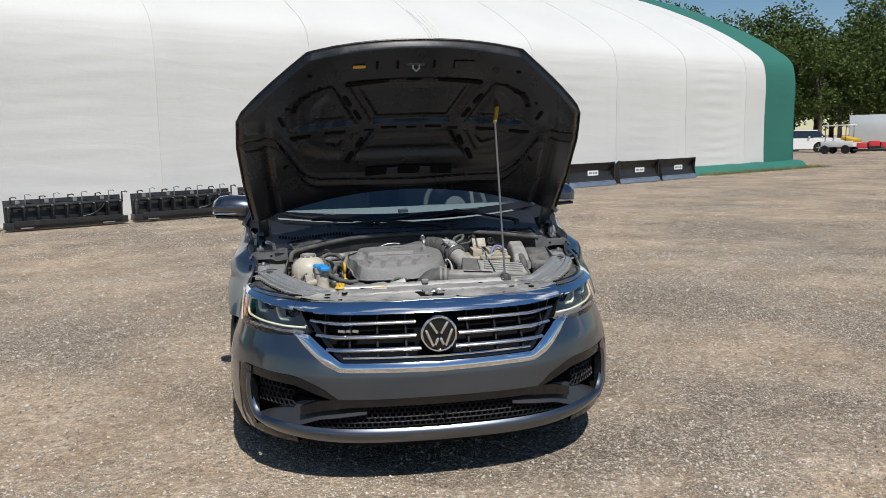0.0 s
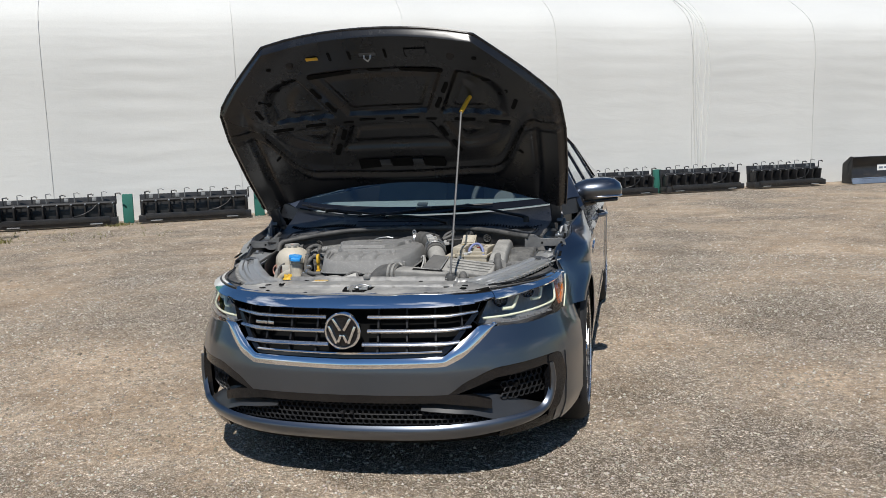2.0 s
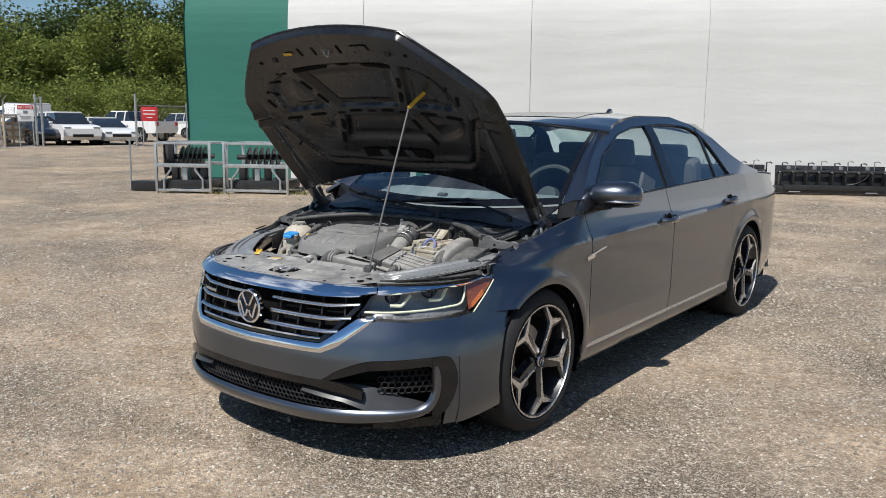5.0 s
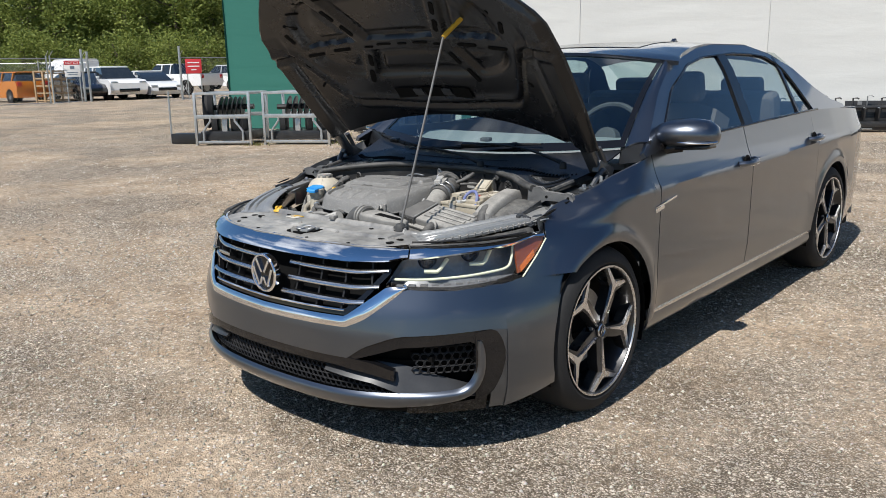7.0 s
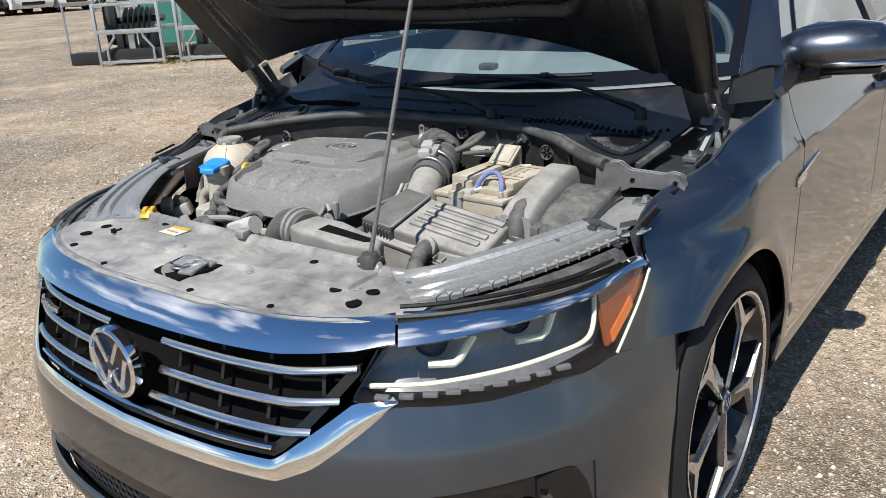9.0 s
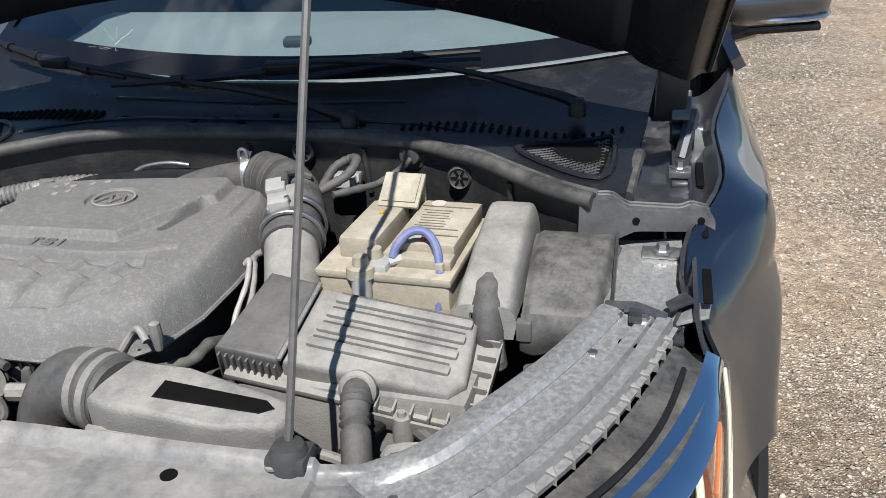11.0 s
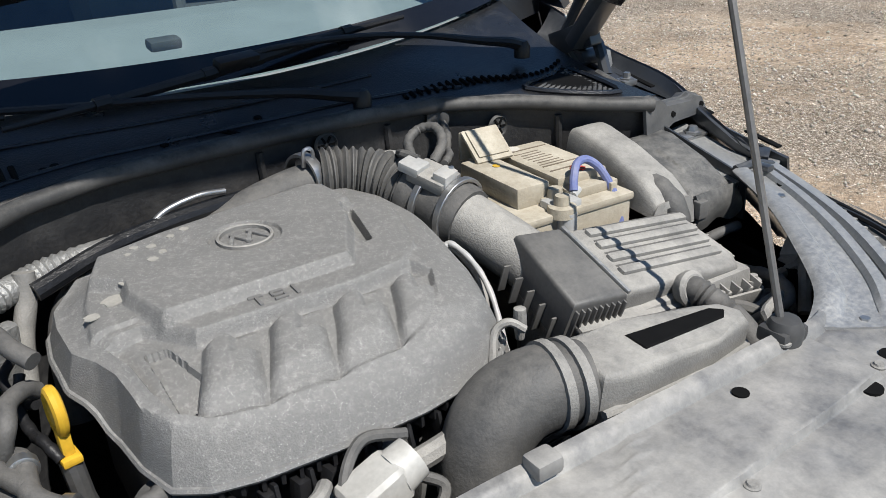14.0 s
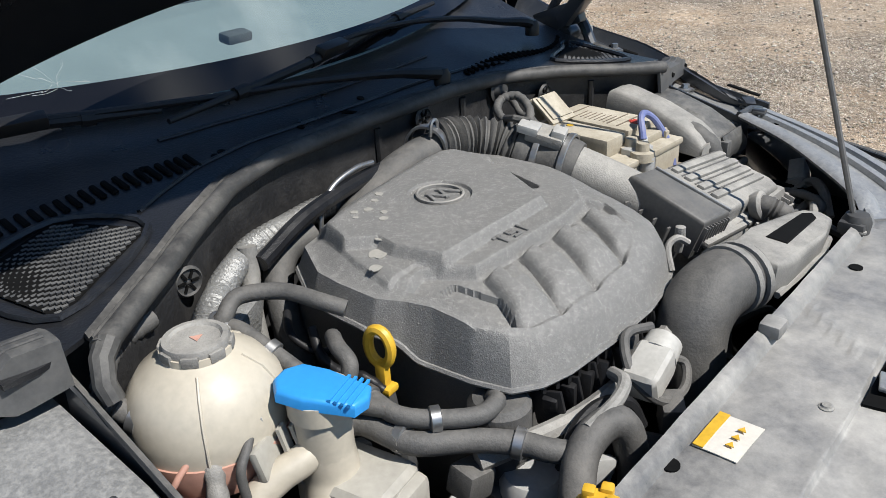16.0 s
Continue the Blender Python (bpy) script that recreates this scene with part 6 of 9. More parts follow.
part("outlet_housing", bm, M["housing_dark"], ab)
bm = B()
ab_box(bm, (-.101, -.001, .0035), (.005, .138, .005), bev=.001)
part("housing_edge", bm, M["rail_metal"], ab)
for k in range(9):
    bm = B()
    ab_box(bm, (-.182 + k * .0095, -.0725, -.026), (.0028, .008, .040), bev=.0008)
    part("housing_fin", bm, M["housing_dark"], ab)
for k in range(5):
    bm = B()
    ab_box(bm, (-.188, -.050 + k * .026, -.052), (.012, .003, .040), bev=.0008)
    part("housing_fin", bm, M["housing_dark"], ab)
for k in range(7):
    bm = B()
    ab_box(bm, (.006 + k * .022, -.080, -.030), (.003, .022, .026), bev=.001)
    part("body_fin", bm, M["bay_plastic"], ab)
for k in range(5):
    bm = B()
    ab_box(bm, (.138, -.055 + k * .026, -.030), (.024, .003, .024), bev=.001)
    part("body_fin", bm, M["bay_plastic"], ab)
for y in (-.092, ):
    bm = B()
    ab_box(bm, (.066, y, -.040), (.165, .004, .024), bev=.001)
    ab_box(bm, (.150, -.008, -.040), (.004, .165, .024), bev=.001)
    part("body_skirt", bm, M["bay_plastic"], ab)
for x, y in ((.062, -.090), (.140, .060), (.145, -.075)):
    bm = B()
    p = AB @ Vector((x, y, -.028))
    lathe(bm, [(0, .010), (.005, .010), (.006, .004), (.011, .003), (.012, -.006), (.013, -.03), (.008, -.034)], pose(*p), 16)
    part("box_screw", bm, M["bay_plastic"], ab)
bm = B()
lathe(bm, [(.020, -.01), (.024, 0), (.024, .006), (.019, .010), (.012, .010)], pose(.378, .563, .748, 70, 0, 0), 20)
part("drain_collar", bm, M["bay_plastic"], ab)
bm = B()
tube(bm, smooth_curve([(.378, .570, .749), (.380, .548, .748), (.386, .522, .738), (.396, .492, .716), (.402, .47, .69)], 8), lambda t: .017 + (.0022 * math.cos(t * 90) if .25 < t < .6 else .001), 16)
part("drain_hose", bm, M["hose"], ab)
# clean-air pipe, clamp and bellows
pipe = part("intake_pipe", B(), None, car)
bm = B()
tube(bm, smooth_curve([(.240, .690, .768), (.230, .728, .784), (.214, .770, .802), (.200, .805, .816)], 6), .040, 20)
part("pipe_elbow", bm, M["bay_plastic"], pipe)
bm = B()
tube(bm, smooth_curve([(.203, .798, .815), (.192, .835, .824), (.182, .87, .831), (.172, .895, .838)], 6), lambda t: .044 + .003 * math.sin(t * 9), 20)
part("pipe_collar", bm, M["hose"], pipe)
for t, q in ((0, (.198, .815, .824)), (1, (.186, .858, .830))):
    bm = B()
    lathe(bm, [(.049, -.005), (.050, -.004), (.050, .004), (.049, .005), (.045, .005), (.045, -.005)], Matrix.Translation(q) @ Vector((-.25, .95, .15)).to_track_quat("Z", "Y").to_matrix().to_4x4(), 28, close=True)
    part("hose_clamp", bm, M["steel"], pipe)
bm = B()
box(bm, (.178, .842, .872), (.046, .060, .018), rot=(14, -6, 20), bev=.004)
sensor = part("flow_sensor", bm, M["bay_plastic"], pipe)
bm = B()
box(bm, (.160, .862, .886), (.030, .034, .014), rot=(14, -6, 20), bev=.003)
box(bm, (.182, .820, .876), (.030, .022, .020), rot=(14, -6, 20), bev=.003)
part("sensor_plug", bm, M["grey_plastic"], sensor)
for dx, dy in ((-.012, .024), (.016, -.020)):
    bm = B()
    lathe(bm, [(0, .004), (.004, .004), (.005, 0)], pose(.178 + dx, .842 + dy, .884), 8)
    part("sensor_screw", bm, M["steel"], sensor)
bm = B()
tube(bm, [(.172, .868, .892), (.162, .892, .896), (.17, .915, .890), (.19, .925, .88)], .006, 8)
part("sensor_lead", bm, M["hose"], sensor)
bm = B()
bel = smooth_curve([(.172, .895, .838), (.160, .925, .846), (.135, .955, .852), (.105, .972, .856), (.075, .982, .858)], 14)
tube(bm, bel, lambda t: .040 + .0035 * math.sin(t * TAU * 13), 24)
part("bellows", bm, M["hose"], pipe, "black ribbed rubber bellows")
bm = B()
tube(bm, smooth_curve([(.078, .980, .852), (.03, .988, .848), (-.05, .988, .830), (-.13, .975, .800), (-.19, .96, .76)], 8), lambda t: .031 - .006 * t, 18)
part("charge_pipe", bm, M["hose"], pipe)
bm = B()
lathe(bm, [(.037, -.008), (.038, 0), (.037, .008), (.033, .008), (.033, -.008)], Matrix.Translation((.055, .986, .860)) @ pose(0, 0, 0, 0, 90, 15), 26, close=True)
tube(bm, smooth_curve([(.048, .972, .882), (.050, .97, .905), (.062, .97, .905), (.064, .97, .882)], 4), .003, 6)
part("spring_clip", bm, M["steel"], pipe)

# inlet duct and elbow
duct = part("inlet_duct", B(), None, car)
bm = B()
prism(bm, [(.100, .462), (.128, .452), (.26, .452), (.325, .462), (.337, .482), (.325, .508), (.29, .520), (.19, .534), (.115, .540), (.098, .520)], 0, .042, Matrix.Translation((0, -.022, .739)) @ pose(0, 0, 0, 4, 4, 0) @ Matrix.Translation((0, 0, -.012)), .010, 3)
part("duct_body", bm, M["bay_plastic"], duct)
bm = B()
prism(bm, [(.172, .476), (.300, .478), (.315, .490), (.300, .502), (.172, .508)], 0, .044, Matrix.Translation((0, -.022, .7385)) @ pose(0, 0, 0, 4, 4, 0) @ Matrix.Translation((0, 0, -.012)), .002, 1)
part("duct_slot", bm, M["dark"], duct)
bm = B()
tube(bm, [(.10, .432, .752), (.26, .426, .746), (.33, .438, .742), (.345, .465, .742)], .005, 6)
part("duct_flange", bm, M["bay_plastic"], duct)
bm = B()
tube(bm, smooth_curve([(.112, .480, .764), (.075, .490, .766), (.040, .500, .757), (.012, .503, .732), (-.004, .498, .693), (-.010, .49, .64)], 8), lambda t: .043 + .004 * math.sin(t * 3), 22)
part("duct_elbow", bm, M["hose"], duct, "bent dark rubber duct elbow")
for q in ((.098, .483, .765), (.078, .489, .766)):
    bm = B()
    lathe(bm, [(.044, -.006), (.049, -.005), (.049, .005), (.044, .006)], Matrix.Translation(q) @ pose(0, 0, 0, 0, 90, -10), 26, close=True)
    part("elbow_ring", bm, M["bay_plastic"], duct)
bm = B()
tube(bm, smooth_curve([(.06, .56, .765), (.075, .575, .79), (.09, .57, .80), (.105, .56, .79)], 6), .005, 8)
lathe(bm, [(0, .02), (.007, .018), (.008, 0), (.005, -.02)], pose(.11, .575, .79), 10)
part("duct_bracket", bm, M["bay_plastic"], duct)

# battery
bat = part("battery", B(), None, car)
M["tray"] = material("brown_dusty_tray", (0.12, 0.095, 0.07), 0.7, 0.0, 14.0, 0.2, 160.0, dust=(0.36, 0.31, 0.24), dust_amount=0.5, dust_scale=13.0)
bm = B()
box(bm, (.362, .850, .70), (.205, .245, .13), rot=(0, 0, -3), bev=.010)
part("battery_tray", bm, M["tray"], bat, "dusty brown battery tray")
bm = B()
box(bm, (.362, .852, .712), (.192, .218, .196), rot=(0, 0, -3), bev=.007)
part("battery_case", bm, M["beige"], bat)
bm = B()
box(bm, (.362, .852, .806), (.198, .224, .012), rot=(0, 0, -3), bev=.004)
part("case_rim", bm, M["beige"], bat)
bm = B()
box(bm, (.408, .872, .824), (.092, .165, .030), rot=(0, 0, -3), bev=.005)
part("battery_lid", bm, M["beige"], bat)
for dy, w in ((-.052, .078), (-.030, .070), (.055, .078)):
    bm = B()
    box(bm, (.408 + .0006, .872 + dy, .8392), (w, .0025, .002), rot=(0, 0, -3))
    part("lid_groove", bm, M["tray"], bat)
for k in range(7):
    bm = B()
    box(bm, (.398 + (k % 2) * .002, .852 + k * .010, .8394), (.045 - .004 * (k % 3), .0016, .0012), rot=(0, 0, -3))
    part("lid_print", bm, M["tray"], bat)
bm = B()
box(bm, (.313, .862, .826), (.058, .150, .034), rot=(0, 0, -3), bev=.006)
part("terminal_cover", bm, M["beige"], bat)
bm = B()
box(bm, (.336, .932, .862), (.066, .062, .007), rot=(38, 0, -4), bev=.003)
box(bm, (.336, .9305, .867), (.054, .050, .003), rot=(38, 0, -4), bev=.001)
box(bm, (.336, .958, .858), (.064, .006, .045), rot=(0, 0, -4), bev=.002)
part("battery_flap", bm, M["beige"], bat)
bm = B()
box(bm, (.405, .780, .818), (.090, .030, .016), rot=(0, 0, -3), bev=.004)
part("terminal_shelf", bm, M["beige"], bat)
bm = B()
box(bm, (.440, .870, .80), (.012, .23, .05), rot=(0, 0, -3), bev=.003)
part("tray_lip", bm, M["beige"], bat)
bm = B()
tube(bm, [(.266, .955, .79), (.258, .87, .79), (.262, .755, .79)], .010, 8)
box(bm, (.262, .86, .745), (.010, .21, .10), rot=(0, 0, -3), bev=.004)
part("battery_sleeve", bm, M["hose"], bat)
for x, y in ((.338, .776), (.326, .748)):
    bm = B()
    lathe(bm, [(0, .018), (.010, .017), (.012, .004), (.020, .002), (.022, -.012)], pose(x, y, .818), 16)
    part("battery_terminal", bm, M["beige"], bat)
bm = B()
box(bm, (.338, .764, .815), (.050, .034, .014), rot=(0, 0, -3), bev=.004)
cyl(bm, (.328, .740, .812), (.328, .738, .765), .014, n=14)
cyl(bm, (.362, .765, .820), (.378, .772, .824), .006, n=8)
part("terminal_clamp", bm, M["grey_plastic"], bat)
bm = B()
box(bm, (.408, .806, .8400), (.020, .014, .002), rot=(0, 0, 10))
box(bm, (.408, .806, .8405), (.006, .024, .002), rot=(0, 0, 10))
part("red_mark", bm, M["red"], bat)
bm = B()
lathe(bm, [(0, .001), (.012, .001), (.012, 0)], pose(.392, .940, .8395), 20)
part("round_sticker", bm, M["label"], bat, "small white round sticker")
bm = B()
lathe(bm, [(0, .001), (.006, .001), (.006, 0)], pose(.318, .885, .8435), 14)
part("yellow_dot", bm, M["yellow"], bat)
bm = B()
tube(bm, smooth_curve([(.366, .768, .826), (.372, .775, .842), (.388, .786, .857), (.410, .788, .857), (.428, .775, .838), (.436, .752, .797), (.434, .735, .74)], 8), .0062, 10)
part("battery_cable", bm, M["blue_wire"], bat, "faded blue battery cable")

# fuse box: a rounded cable hump beside a sloping lid
fb = part("fuse_box", B(), None, car)


def hump(u, v):
    """u across, v from its open mouth at the front to the back."""
    ez = 1 - abs(2 * u - 1) ** 9
    zt = interp(v, [(0, .795), (.12, .818), (.5, .848), (.9, .868), (1, .862)])
    zb = interp(v, [(0, .775), (1, .79)])
    return Vector((lerp(.462, .546, u) + .010 * v, lerp(.706, .905, v), lerp(zb, zt, ez)))


bm = B()
grid(bm, hump, span(0, 1, 25), span(0, 1, 14), .006)
part("fuse_hump", bm, M["bay_plastic"], fb)
bm = B()
grid(bm, lambda w, v: hump(w, 0) * (1 - v) + Vector((lerp(.466, .544, w), .700, .752)) * v if abs(w - .5) > .24 else hump(w, 0) * (1 - v) + Vector((lerp(.466, .544, w), .702, .786)) * v, span(0, 1, 25), span(0, 1, 5), .004)
part("hump_mouth", bm, M["bay_plastic"], fb)


def flid(u, v):
    x = lerp(.552, lerp(.654, .674, v), u)
    z = interp(v, [(0, .776), (.06, .788), (.35, .812), (.8, .834), (.95, .834), (1, .826)])
    z -= .020 * sstep(.82, 1.0, u) ** 2 + .006 * sstep(.10, .0, u)
    z += .0025 * (1 if .30 < u < .74 and .25 < v < .62 else 0)
    return Vector((x, lerp(.708, .880, v), z))


bm = B()
grid(bm, flid, span(0, 1, 33), span(0, 1, 33), .02)
part("fuse_lid", bm, M["fuse_dark"], fb)
bm = B()
grid(bm, lambda u, v: Vector((lerp(.553, .654, u), .709 - .008 * math.sin(math.pi * v) - .004 * v, lerp(.786 - .02 * sstep(.82, 1, u), .738 - .006 * math.sin(3 * math.pi * u), v))), span(0, 1, 13), span(0, 1, 5), .006)
part("lid_front", bm, M["fuse_dark"], fb)
bm = B()
box(bm, (.602, .79, .745), (.100, .150, .05), rot=(-8, 0, 4), bev=.006)
part("fuse_base", bm, M["black"], fb)
for x, y, z in ((.558, .698, .768), (.654, .715, .760)):
    bm = B()
    box(bm, (x, y, z), (.020, .016, .028), bev=.003)
    part("lid_clip", bm, M["housing_dark"], fb)
bm = B()
tube(bm, smooth_curve([(.505, .760, .808), (.506, .724, .795), (.510, .704, .770), (.514, .700, .71)], 6), lambda t: .021 + .001 * math.sin(t * 90), 14)
part("loom", bm, M["hose"], fb)
# connector clipped before the tank
bm = B()
box(bm, (-.514, .738, .790), (.034, .022, .018), rot=(10, -12, -30), bev=.003)
con = part("sensor_connector", bm, M["black"], car)
for k in range(3):
    bm = B()
    box(bm, (-.523 + k * .009, .7275 - k * .0045, .792), (.005, .006, .012), rot=(10, -12, -30), bev=.001)
    part("connector_rib", bm, M["grey_plastic"], con)

# coolant tank
ct = part("coolant_tank", B(), None, car)
bm = B()
tm = Matrix.Translation((-.513, .796, .781)) @ Matrix.Diagonal((.80, .80, .76, 1))
lathe(bm, [(0, -.11), (.06, -.105), (.092, -.08), (.104, -.045), (.1045, -.004), (.104, .004), (.098, .038), (.080, .066), (.055, .084), (.046, .090), (.046, .10)], tm, 40)
part("tank_body", bm, M["tank"], ct)
for k in range(3):
    bm = B()
    a = -2.2 + k * 1.25
    tube(bm, [tm @ Vector((r * math.cos(a), r * math.sin(a), h)) for r, h in ((.1045, -.04), (.1050, 0), (.0985, .038), (.0805, .066), (.056, .084))], .0016, 6)
    part("tank_seam", bm, M["tank"], ct)
bm = B()
lathe(bm, [(.095, -.078), (.1062, -.044), (.1072, -.022), (.103, -.022), (.09, -.07)], tm, 40, close=True)
part("coolant_level", bm, M["coolant"], ct, "pink coolant seen through the tank")
bm = B()
lathe(bm, [(.042, .084), (.0435, .104), (.041, .110), (.034, .111), (.031, .107), (0, .107)], tm, 32)
cap = part("tank_cap", bm, M["bay_plastic"], ct)
for k in range(8):
    a = TAU * k / 8
    bm = B()
    box(bm, tm @ Vector((.0435 * math.cos(a), .0435 * math.sin(a), .098)), (.005, .018, .012), rot=(0, 0, math.degrees(a)), bev=.003)
    part("grip", bm, M["bay_plastic"], cap)
bm = B()
prism(bm, [(-.008, -.006), (.008, -.006), (0, .008)], .1075, .1085, tm @ pose(0, 0, 0, 0, 0, 30))
part("cap_mark", bm, M["coolant"], cap)

# washer filler
wf = part("washer_filler", B(), None, car)
bm = B()
lathe(bm, [(.030, -.02), (.030, .03), (.034, .033), (.034, .055), (.028, .058)], Matrix.Translation((-.452, .690, .755)), 24)
tube(bm, smooth_curve([(-.452, .69, .74), (-.452, .685, .70), (-.47, .66, .66), (-.50, .62, .62)], 6), lambda t: lerp(.03, .036, t), 18)
part("filler_neck", bm, M["tank"], wf)
bm = B()
box(bm, (-.435, .665, .655), (.085, .11, .12), rot=(0, 0, 10), bev=.018, seg=3)
box(bm, (-.415, .625, .66), (.05, .05, .09), rot=(0, 0, 10), bev=.012)
part("washer_bottle", bm, M["bottle"], wf)
bm = B()
box(bm, (-.497, .717, .758), (.010, .075, .036), rot=(0, 14, 118), bev=.004)
box(bm, (-.522, .732, .748), (.012, .028, .055), rot=(0, 14, 118), bev=.005)
for k in range(3):
    box(bm, (-.488 + k * .012, .708 - k * .006, .765), (.004, .014, .030), rot=(0, 14, 118))
part("filler_bracket", bm, M["bottle"], wf)
bm = B()
prism(bm, [(-.060, -.012), (-.045, -.034), (-.010, -.036), (.048, -.024), (.055, .0), (.048, .024), (-.010, .036), (-.045, .034), (-.060, .012)], 0, .016, Matrix.Translation((-.452, .682, .806)) @ pose(0, 0, 0, -5, 6, -68) @ Matrix.Diagonal((.86, .86, .86, 1)), .006, 3)
flip = part("filler_cap", bm, M["blue"], wf, "bright blue plastic flip cap")
for k in range(4):
    bm = B()
    box(bm, Matrix.Translation((-.452, .682, .806)) @ pose(0, 0, 0, -5, 6, -68) @ Matrix.Diagonal((.86, .86, .86, 1)) @ Vector((.018 + .008 * k, 0, .0165)), (.003, .05, .003), rot=(-5, 6, -68))
    part("cap_ridge", bm, M["blue"], flip)

# cream filler tube beside the bottle
bm = B()
tube(bm, smooth_curve([(-.455, .690, .752), (-.480, .691, .742), (-.510, .700, .732), (-.540, .705, .712), (-.555, .70, .66)], 8), .017, 14)
part("filler_tube", bm, M["tank"], wf, "cream plastic filler tube")
# oil filter cup, brackets and the lower front hoses
bm = B()
lathe(bm, [(0, .05), (.030, .048), (.036, .040), (.037, -.02), (.033, -.022), (.033, -.08)], pose(-.285, .592, .700), 24)
part("oil_filter", bm, M["hose"], car, "dark round oil filter housing")
bm = B()
lathe(bm, [(.034, -.10), (.036, -.09), (.036, -.04), (.030, -.03)], pose(-.290, .545, .70), 20)
part("filter_base", bm, M["grey_plastic"], car)
bm = B()
tube(bm, smooth_curve([(-.27, .49, .742), (-.22, .485, .750), (-.185, .495, .752), (-.165, .52, .742)], 8), .008, 10)
part("coolant_pipe", bm, M["bay_plastic"], car)
# dipstick
bm = B()
lm = Matrix.Translation((-.348, .708, .800)) @ pose(0, 0, 0, 0, 90, 8)
tube(bm, [lm @ Vector((.022 * math.cos(TAU * k / 20), .0155 * math.sin(TAU * k / 20), 0)) for k in range(20)], .0062, 8, closed=True)
box(bm, (-.348, .706, .764), (.012, .014, .036), rot=(0, 0, 8), bev=.003)
box(bm, (-.348, .705, .748), (.020, .026, .009), rot=(0, 0, 8), bev=.003)
part("dipstick", bm, M["yellow"], car, "yellow oil dipstick loop")
bm = B()
tube(bm, [(-.348, .705, .744), (-.345, .70, .70), (-.33, .69, .62)], .011, 10)
part("dipstick_tube", bm, M["steel"], car)

# hoses, looms and pipes at the tank's side of the bay
HOSES = [
    ("coolant_hose", "hose", .0098, [(-.455, .858, .815), (-.447, .846, .836), (-.420, .853, .848), (-.382, .822, .848), (-.366, .775, .843), (-.352, .752, .835)]),
    ("coolant_hose", "hose", .0098, [(-.455, .850, .815), (-.443, .832, .826), (-.433, .787, .808), (-.424, .745, .788), (-.412, .705, .768), (-.39, .66, .762)]),
    ("heater_hose", "hose", .0105, [(-.418, .725, .758), (-.388, .705, .765), (-.388, .650, .760), (-.364, .616, .755), (-.329, .586, .752), (-.300, .585, .752), (-.290, .597, .745), (-.288, .605, .70)]),
    ("heater_hose", "hose", .0135, [(-.43, .72, .735), (-.403, .687, .740), (-.390, .626, .735), (-.346, .586, .730), (-.313, .545, .725), (-.300, .515, .722), (-.27, .49, .71)]),
    ("radiator_hose", "hose", .019, [(-.345, .46, .58), (-.325, .468, .69), (-.285, .486, .722), (-.245, .484, .735), (-.225, .470, .725), (-.215, .46, .66), (-.21, .46, .58)]),
    ("vent_hose", "hose", .0095, [(-.355, .775, .79), (-.367, .762, .802), (-.384, .735, .808), (-.390, .712, .800), (-.398, .708, .782), (-.405, .715, .75)]),
    ("breather_pipe", "bay_plastic", .0125, [(-.325, .962, .842), (-.330, .955, .81), (-.345, .94, .77), (-.355, .92, .72)]),
    ("turbo_pipe", "hose", .021, [(-.20, .985, .805), (-.245, .985, .800), (-.285, .96, .78), (-.305, .93, .74), (-.31, .90, .66)]),
    ("brake_line", "steel", .004, [(-.06, .995, .868), (-.10, .99, .872), (-.15, .985, .862), (-.18, .98, .835), (-.19, .975, .80)]),
    ("tank_loom", "hose", .0125, [(-.50, .905, .84), (-.545, .893, .838), (-.574, .872, .833), (-.592, .846, .815), (-.584, .820, .800), (-.570, .785, .788), (-.566, .752, .776)]),
    ("tank_loom", "bay_plastic", .0105, [(-.572, .775, .785), (-.560, .752, .780), (-.556, .735, .765), (-.566, .718, .735), (-.57, .70, .69)]),
    ("tank_branch", "hose", .0065, [(-.588, .812, .775), (-.575, .775, .765), (-.552, .745, .770), (-.530, .730, .780)]),
    ("sensor_cable", "hose", .005, [(-.515, .722, .785), (-.530, .712, .776), (-.545, .705, .76), (-.545, .70, .72), (-.54, .70, .68)]),
    ("red_cable", "coolant", .0035, [(-.575, .745, .772), (-.590, .745, .76), (-.598, .75, .74), (-.585, .745, .715), (-.56, .735, .70)]),
    ("engine_loom", "black", .006, [(-.365, .80, .80), (-.375, .775, .775), (-.37, .745, .76), (-.365, .72, .765), (-.355, .70, .75)]),
    ("engine_loom", "black", .005, [(-.36, .85, .80), (-.38, .82, .79), (-.372, .79, .775), (-.36, .765, .78)]),
    ("loom_loop", "hose", .0075, [(.205, .93, .86), (.215, .965, .882), (.240, .975, .895), (.258, .955, .900), (.25, .925, .885), (.215, .90, .868)]),
    ("loom_loop", "hose", .006, [(.235, .90, .862), (.265, .93, .862), (.285, .965, .858), (.31, 1.00, .868), (.322, 1.03, .878)]),
    ("loom_loop", "bay_plastic", .0055, [(.150, .69, .70), (.165, .72, .76), (.158, .76, .795), (.145, .79, .80), (.150, .82, .80)]),
    ("loom_loop", "grey_plastic", .004, [(.150, .65, .70), (.158, .69, .76), (.160, .73, .79), (.150, .765, .808), (.140, .77, .80)]),
    ("loom_loop", "hose", .008, [(.56, .71, .70), (.60, .69, .72), (.64, .69, .72), (.665, .72, .70)]),
    ("loom_loop", "hose", .008, [(.47, .53, .68), (.50, .50, .715), (.53, .53, .72), (.55, .58, .71), (.56, .64, .69)]),
    ("loom_loop", "hose", .009, [(.05, .56, .71), (.09, .58, .73), (.12, .62, .725), (.13, .66, .73), (.14, .70, .71)]),
]
